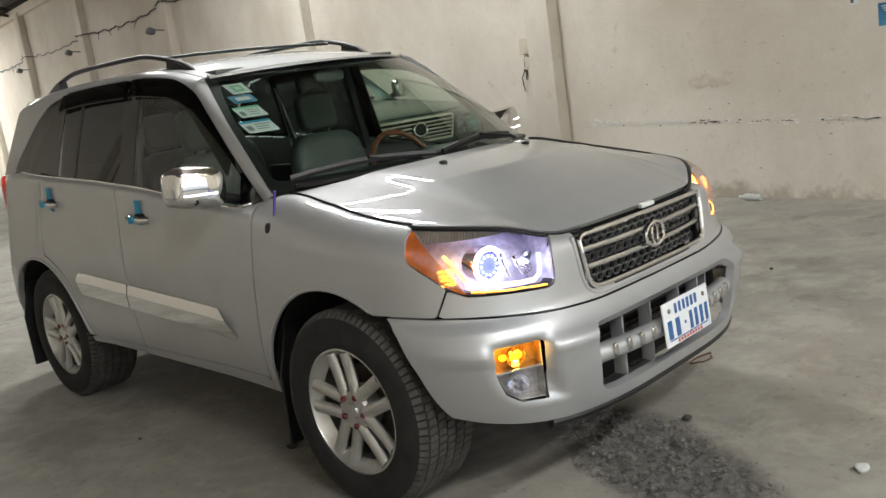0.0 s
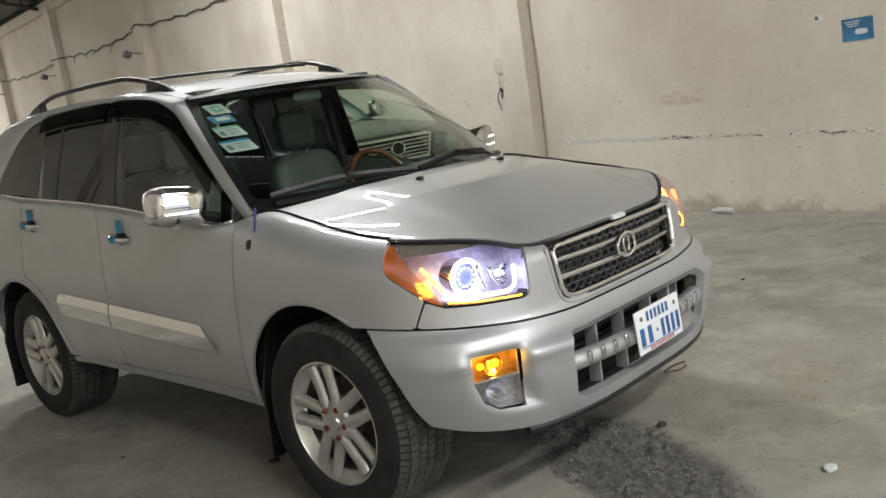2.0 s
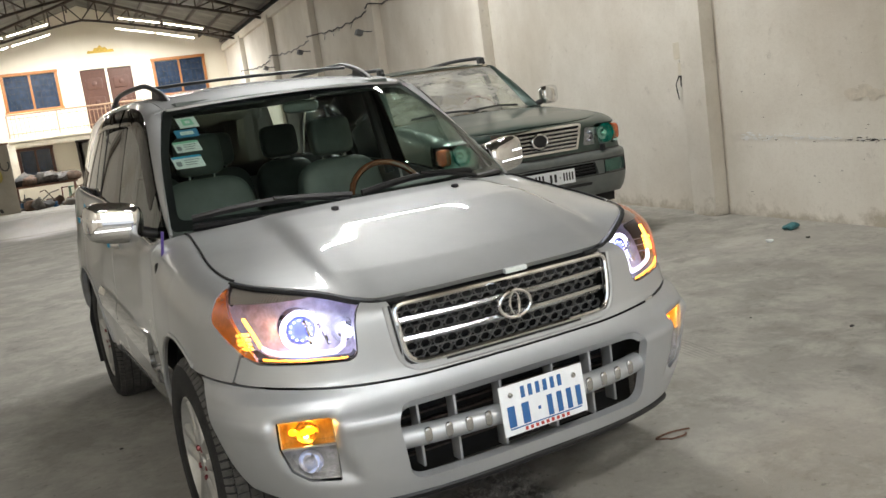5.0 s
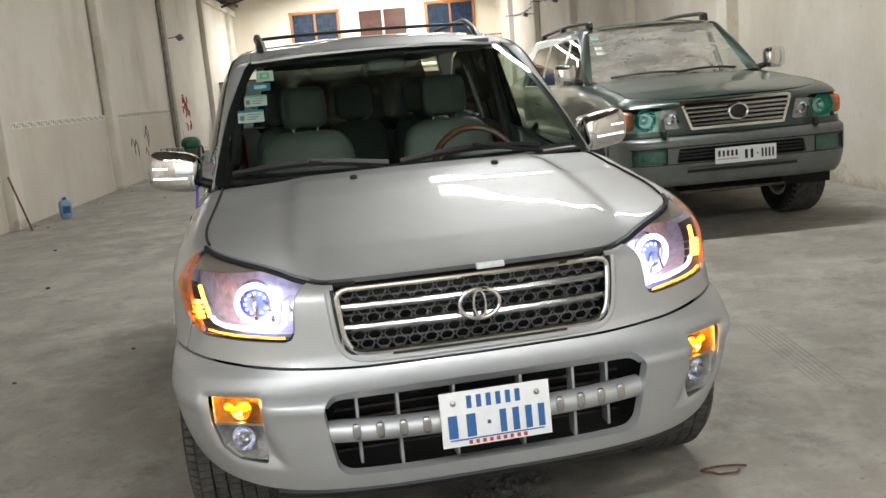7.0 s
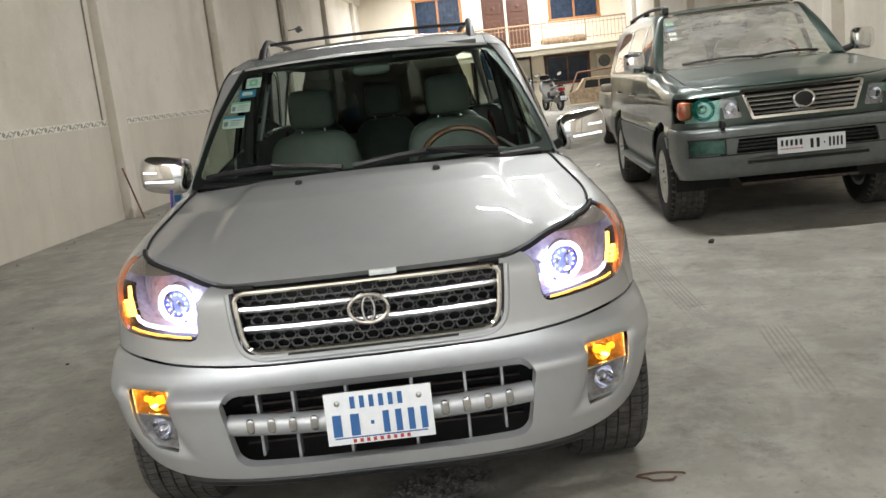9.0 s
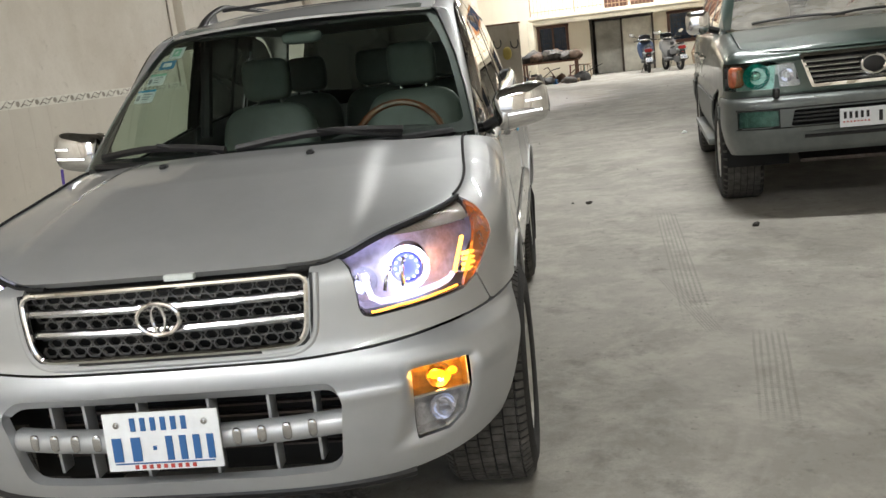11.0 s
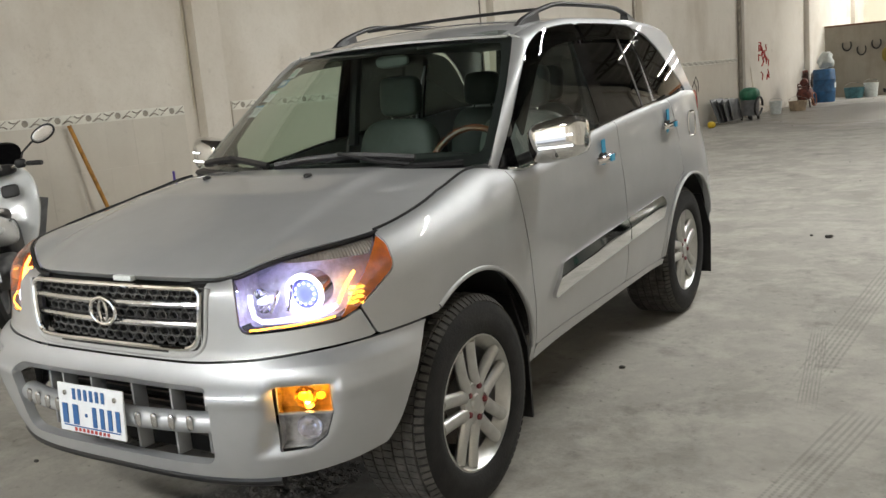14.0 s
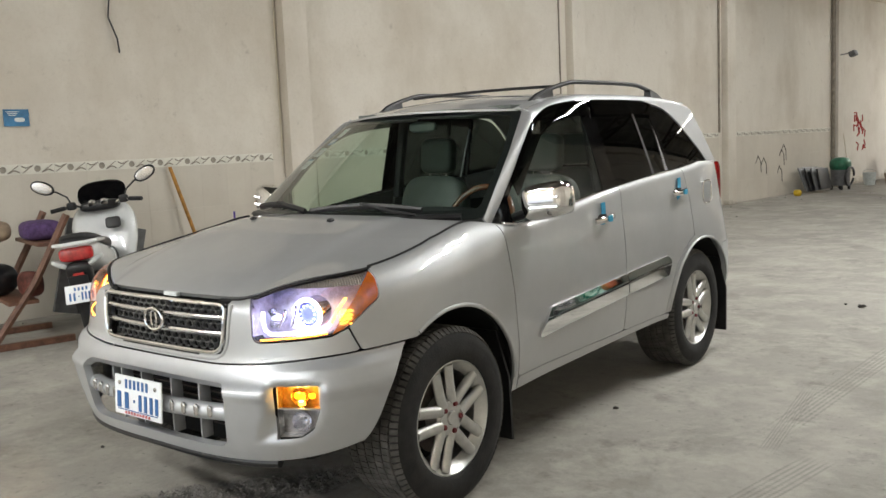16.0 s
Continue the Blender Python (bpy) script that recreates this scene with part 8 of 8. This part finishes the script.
part("shell", prism([(-1.0, 0.12), (-1.05, 0.5), (-0.75, 0.62), (-0.5, 0.98), (0.5, 1.0), (0.75, 0.64), (1.05, 0.56), (1.05, 0.12)], 0.7, Matrix.Translation((0, -0.35, 0))), CARD, panel_)
# dark slabs on the shell, painted shade for the window openings
for x0, x1 in ((-0.52, -0.03), (0.03, 0.52)):
    part("opening_shade", prism([(x0, 0.64), (x1, 0.64), (x1 * 0.85, 0.9), (x0 * 0.85, 0.9)], 0.02, Matrix.Translation((0, -0.362, 0))), SHADE_BLACK, panel_)
part("frame", rod([(-1.0, 0, 0.5), (-0.7, 0, 1.2), (0.6, 0, 1.25), (1.0, 0, 0.7)], 0.04, 6), OLDWOOD, panel_)
for k in range(3):
    tagged(link("sack", pebble(0.7, 0.5, 0.28, 0.6, (0, 0, 0.14)), CARD, None, "", 50, hall(2.1 + 0.5 * k, V1 - 0.55, BAL_Z, 20 * k)), "stuffed sack lying on the balcony", "sack", "sacks on the balcony")

# fittings on the walls
for v, z in ((12.1, 2.98), (16.85, 3.12), (21.0, 3.12)):
    fl = tagged(new("wall_lamp"), "small unlit floodlight on a bracket", "lamp", "floodlights on the walls")
    fl.matrix_basis = hall(UR - 0.16, v, z)
    part("arm", rod([(0, 0, 0), (-0.22, 0, 0.02)], 0.012, 6), GREY_P, fl)
    part("head", box(0.12, 0.18, 0.1, 0.01, (-0.26, 0, 0.0), turn=Matrix.Rotation(0.4, 4, "Y")), GREY_P, fl)
fl = tagged(new("wall_lamp"), "small unlit floodlight on a bracket", "lamp", "floodlights on the walls")
fl.matrix_basis = hall(UL + 0.14, 18.0, 3.07)
part("arm", rod([(0, 0, 0), (0.22, 0, 0.02)], 0.012, 6), GREY_P, fl)
part("head", box(0.14, 0.2, 0.12, 0.01, (0.28, 0, 0.0), turn=Matrix.Rotation(-0.4, 4, "Y")), GREY_P, fl)
random.seed(9)
pts = []
for k in range(260):
    v = 27 - 20.5 * k / 259
    pts.append((UR - 0.025 - (0.16 if min(abs(v - p) for p in PIL_E) < 0.25 else 0) + random.uniform(-0.008, 0.008), v, 3.47 - 0.1 * abs(math.sin((v - 2.68) / 4.65 * math.pi)) + 0.02 * math.sin(v * 9) + random.uniform(-0.014, 0.014)))
cb = tagged(link("wall_cable", rod(pts, 0.012, 6), BLACK, None, "", 50, HALL), "tangled black cable strung along the wall", "cable")
for k in range(24):
    p = pts[random.randrange(5, 250)]
    part("loose_wire", rod([p, (p[0] - 0.02, p[1] + random.uniform(-0.2, 0.2), p[2] - random.uniform(-0.1, 0.15))], 0.006, 4), BLACK, cb)
pipe = tagged(new("conduit_pipe"), "grey conduit pipe with switch boxes on the pilaster", "conduit")
pipe.matrix_basis = hall(UR - 0.02, 3.01, 0)
part("tube", rod([(0, 0, 1.45), (0, 0, EAVE - 0.1)], 0.022, 8), CREAM, pipe)
part("switch_box", box(0.07, 0.11, 0.13, 0.008, (-0.02, 0.02, 1.45)), CREAM, pipe)
part("meter_box", box(0.08, 0.13, 0.17, 0.015, (-0.02, 0.06, 1.63)), CREAM, pipe)
part("loose_wire", rod([(-0.02, 0.1, 1.4), (-0.03, 0.16, 1.3), (-0.02, 0.14, 1.15), (-0.02, 0.17, 1.25)], 0.006, 5), GRIME, pipe)
part("clip", box(0.05, 0.06, 0.03, 0, (0, 0, 2.4)), GREY_P, pipe)
wire = tagged(new("power_socket"), "wall socket with a loose cable by the pilaster", "socket")
wire.matrix_basis = hall(UL + 0.03, 18.32, 0)
part("box", box(0.06, 0.12, 0.2, 0.01, (0, 0, 1.55)), GREY_P, wire)
part("cable", rod([(0.02, 0, 1.45), (0.03, 0.15, 1.1), (0.03, 0.35, 0.5), (0.05, 0.8, 0.2), (0.2, 1.3, 0.12)], 0.012, 6), CREAM, wire)
part("tube", rod([(0, 0, 1.6), (0, 0, EAVE - 0.1)], 0.02, 6), STEEL, wire)
hook = tagged(link("hanging_wire", rod([(0, 0, 3.3), (0.03, -0.02, 3.0), (0.02, -0.05, 2.75), (0.03, 0.02, 2.55), (0.03, 0.03, 2.42)], 0.008, 6), BLACK, None, "", 50, hall(UL + 0.01, 0.43, 0)), "thin black wire hanging down the plaster", "wire")
crack = tagged(link("wall_pipe", rod([(0, 0, 1.36), (0, 0, EAVE - 0.12)], 0.007, 6), CREAM, None, "", 50, hall(UL + 0.012, 2.28, 0)), "thin cable run up beside the pilaster", "cable")


CONDUIT = material("dusty_conduit", (0.27, 0.235, 0.19), 0.7, 0, 0.4, 14)
for v, r in ((7.42, 0.012), (12.36, 0.022), (17.82, 0.05)):
    tagged(link("wall_conduit", rod([(0, 0, 0.05 if r > 0.04 else 1.4), (0, 0, EAVE - 0.12)], r, 8), CONDUIT, None, "", 50, hall(UL + r, v, 0)), "dusty brown conduit run up beside a pilaster", "conduit", "conduits on the west wall")


def poster(name, m, w, h, label):
    p = tagged(new(name), label, "poster")
    p.matrix_basis = m
    part("sheet", box(w, 0.004, h), material("poster_blue", (0.05, 0.2, 0.38), 0.4, 0, 0.5, 6), p, smooth=None)
    part("print_shape", pebble(w * 0.4, 0.004, h * 0.25, 0.6, (w * 0.12, -0.003, -h * 0.12)), STICKER, p)
    for k in range(3):
        part("print_line", box(w * (0.5 - 0.1 * k), 0.002, h * 0.04, 0, (-w * 0.15, -0.0035, h * (0.35 - 0.1 * k))), STICKER, p, smooth=None)


poster("wall_poster", hall(UL + 0.014, -0.54, 1.815, 90), 0.22, 0.15, "small blue printed poster on the plaster wall")
poster("wall_poster", hall(UR - 0.004, -0.78, 1.43, -90), 0.24, 0.17, "small blue printed poster on the plaster wall")
lab = tagged(new("wall_label"), "small pale paper label on the plaster wall", "label")
lab.matrix_basis = hall(UR - 0.004, -0.48, 1.56, -90)
part("paper", box(0.07, 0.003, 0.05), STICKER, lab, smooth=None)
part("print_mark", box(0.025, 0.002, 0.03, 0, (-0.015, -0.0025, 0)), GREY_P, lab, smooth=None)

# red marks sprayed on the plaster, and black grime strokes
random.seed(12)
ink = bmesh.new()
for k in range(16):
    v, z = 19.7 + random.uniform(-0.35, 0.35), 1.35 + random.uniform(-0.55, 0.3)
    a = random.uniform(0, 3.1)
    rod([(0, v, z), (0, v + 0.16 * math.cos(a), z + 0.16 * math.sin(a)), (0, v + 0.2 * math.cos(a + 0.8), z + 0.22 * math.sin(a + 0.8))], 0.016, 5, ink)
tagged(link("sprayed_marks", ink, RED_INK, None, "", None, hall(UL + 0.006, 0, 0)), "red sprayed marks on the plaster", "graffiti", kind="stuff")
grime = bmesh.new()
for v, z in ((13.9, 0.75), (14.15, 0.7), (15.1, 0.95), (15.0, 0.85), (14.9, 0.5)):
    rod([(0, v, z), (0, v + 0.1, z + 0.14), (0, v + 0.22, z + 0.02), (0, v + 0.24, z - 0.2)], 0.009, 5, grime)
tagged(link("grime_strokes", grime, GRIME, None, "", None, hall(UL + 0.012, 0, 0)), "black greasy strokes on the tiles", "stain", kind="stuff")
random.seed(21)
fl_ = bmesh.new()
for k in range(90):
    v = random.uniform(-1.8, 2.3)
    z = 0.735 - 0.034 * (2.3 - v) + random.gauss(0, 0.012) if k < 42 else random.uniform(0.1, 1.4)
    r = random.uniform(0.002, 0.011)
    ring = [fl_.verts.new((0, v + r * random.uniform(0.6, 2.2) * math.cos(t), z + r * random.uniform(0.25, 0.6) * math.sin(t))) for t in steps(0, 6.28, 7)[:-1]]
    fl_.faces.new(ring)
tagged(link("paint_flakes", fl_, material("old_tape_grey", (0.22, 0.19, 0.16), 0.8, 0, 0.4, 30), None, "", None, hall(UR - 0.003, 0, 0)), "dark flakes and tape remains on the plaster", "stain", kind="stuff")

random.seed(44)
smear = bmesh.new()
for v0, z0, z1, n in ((3.03, 0.25, 1.3, 26), (2.98, 0.5, 0.9, 10), (3.14, 1.2, 1.55, 10)):
    for k in range(n):
        v, z = v0 + random.gauss(0, 0.018), random.uniform(z0, z1)
        w, h = random.uniform(0.004, 0.016), random.uniform(0.015, 0.07)
        smear.faces.new([smear.verts.new((0, v + w * math.cos(t) * random.uniform(0.5, 1.2), z + h * math.sin(t) * random.uniform(0.5, 1.2))) for t in steps(0, 6.28, 9)[:-1]])
tagged(link("hand_smears", smear, GRIME, None, "", None, hall(UR - 0.0035, 0, 0)), "dark greasy hand smears beside the pilaster", "stain", kind="stuff")

random.seed(52)
chalk, tar = bmesh.new(), bmesh.new()
for k in range(150):
    v = 2.3 - 4.2 * random.random() ** 1.3
    pale = v > 1.2 or random.random() < 0.45
    z = 0.75 - 0.034 * (2.3 - v) + random.gauss(0, 0.016 if pale else 0.008)
    w, h = random.uniform(0.008, 0.05), random.uniform(0.003, 0.013)
    if not pale:
        w, h = w * 0.7, h * 0.55
    bm = chalk if pale else tar
    x = -0.0005 * (k % 5) - (0 if pale else 0.003)
    bm.faces.new([bm.verts.new((x, v + w * math.cos(t) * random.uniform(0.4, 1.3), z + h * math.sin(t) * random.uniform(0.4, 1.3))) for t in steps(0, 6.28, 12)[:-1]])
tagged(link("chalk_patches", chalk, material("chalky_plaster", (0.74, 0.73, 0.7), 0.95, 0, 0.1, 20), None, "", None, hall(UR - 0.0045, 0, 0)), "pale chalky patches where the plaster flaked", "stain", kind="stuff")
tagged(link("tape_remains", tar, GRIME, None, "", None, hall(UR - 0.0045, 0, 0)), "dark torn remains along the flaked line", "stain", kind="stuff")
blot = bmesh.new()
for k in range(40):
    v, z = 0.85 + random.gauss(0, 0.1), 1.06 + random.gauss(0, 0.03)
    w, h = random.uniform(0.01, 0.06), random.uniform(0.006, 0.03)
    blot.faces.new([blot.verts.new((-0.0002 * k, v + w * math.cos(t), z + h * math.sin(t))) for t in steps(0, 6.28, 14)[:-1]])
tagged(link("brown_blot", blot, material("brown_blot", (0.6, 0.54, 0.445), 0.9, 0, 0.15, 12), None, "", None, hall(UR - 0.0025, 0, 0)), "faint brown blot on the plaster", "stain", kind="stuff")

# small litter
random.seed(31)
bt = tagged(new("plastic_bottle"), "crushed clear plastic bottle by the wall", "bottle")
bt.matrix_basis = hall(UR - 0.12, 0.45, 0.03, 85)
part("body", lathe([(-0.1, 0.001), (-0.1, 0.028), (0.0, 0.03), (0.06, 0.03), (0.09, 0.014), (0.11, 0.013), (0.11, 0.001)], 16), CLEARP, bt)
part("cap", lathe([(0.108, 0.015), (0.125, 0.015), (0.125, 0.001)], 12), STICKER, bt)
rg = pebble(0.16, 0.12, 0.05, 1.0, (0, 0, 0.022))
for q in rg.verts:
    q.co += Vector(noise.noise_vector(q.co * 22)) * 0.02
tagged(link("rag", rg, RAGS, None, "", 60, hall(UR - 0.35, 1.42, 0)), "small teal rag on the floor", "rag")
ringp = [(0.07 * math.cos(t) * (1 + 0.3 * math.sin(3 * t)), 0.03 * math.sin(t), 0.006) for t in steps(0.4, 5.9, 18)]
tagged(link("wire_ring", rod(ringp, 0.004, 5), material("dark_rust", (0.13, 0.065, 0.04), 0.8, 0.2, 0.4, 60), None, "", 50, hall(1.07, -1.52, 0)), "bent piece of rusty wire on the floor", "wire")
for u, v, r, mat, lb in ((0.42, -2.56, 0.026, CLEARP, "pale stone chip on the floor"), (0.47, -1.86, 0.022, GRIME, "dark clod on the floor"), (-0.6, -0.66, 0.025, GRIME, "dark clod on the floor"), (-0.5, -0.5, 0.014, GRIME, "dark clod on the floor"),
                         (0.84, 3.55, 0.03, GRIME, "dry leaf on the floor"), (0.7, 3.6, 0.015, GRIME, "dry leaf on the floor"), (4.0, 1.15, 0.03, STICKER, "paper scrap on the floor"), (4.25, 1.0, 0.02, GRIME, "dry leaf on the floor"), (0.79, 0.24, 0.016, GRIME, "dry leaf on the floor"),
                         (-2.9, 3.2, 0.02, GRIME, "dark clod on the floor"), (-3.6, 5.4, 0.02, GRIME, "dark clod on the floor"), (1.75, 8.2, 0.04, STICKER, "paper scrap on the floor"), (2.05, 2.3, 0.03, GRIME, "dry leaf on the floor")):
    b = pebble(r * 2, r * 1.5, r * 0.9, 0.9, (0, 0, r * 0.38), 10, 6)
    for q in b.verts:
        q.co += Vector(noise.noise_vector(q.co * 40 + Vector((u, v, 0)))) * r * 0.4
    tagged(link("floor_scrap", b, mat, None, "", 60, hall(u, v, 0, 40 * u)), lb, "litter", "litter on the floor")
gr_ = bmesh.new()
for k in range(2600):
    a, r = random.uniform(0, 6.28), math.sqrt(random.random())
    u, v = 0.17 + 0.27 * r * math.cos(a) + 0.2 * r * math.sin(a), -1.87 + 0.74 * r * math.sin(a)
    s = 0.002 + 0.0045 * random.random() ** 4
    box(s * random.uniform(1.2, 2.4), s * random.uniform(1.2, 2.2), s * random.uniform(0.6, 1.4), 0, (u, v, s * 0.2 - 0.004), gr_, Euler((random.uniform(-0.6, 0.6), random.uniform(-0.6, 0.6), random.uniform(0, 3))).to_matrix().to_4x4())
tagged(link("broken_concrete", gr_, RUBBLE, None, "", None, HALL), "crumbs of broken concrete on the floor", "rubble", kind="stuff")
db = bmesh.new()
for k in range(160):
    u, v = random.choice((UL + random.uniform(0.03, 0.5), random.uniform(UL + 0.4, UR - 0.4))), random.uniform(-3, 26)
    s = random.uniform(0.003, 0.014)
    pebble(s * 2.4, s * 1.6, s, 0.9, (u, v, s * 0.3), 6, 4, db)
tagged(link("floor_crumbs", db, GRIME, None, "", 30, HALL), "small dark crumbs scattered on the floor", "litter", kind="stuff")
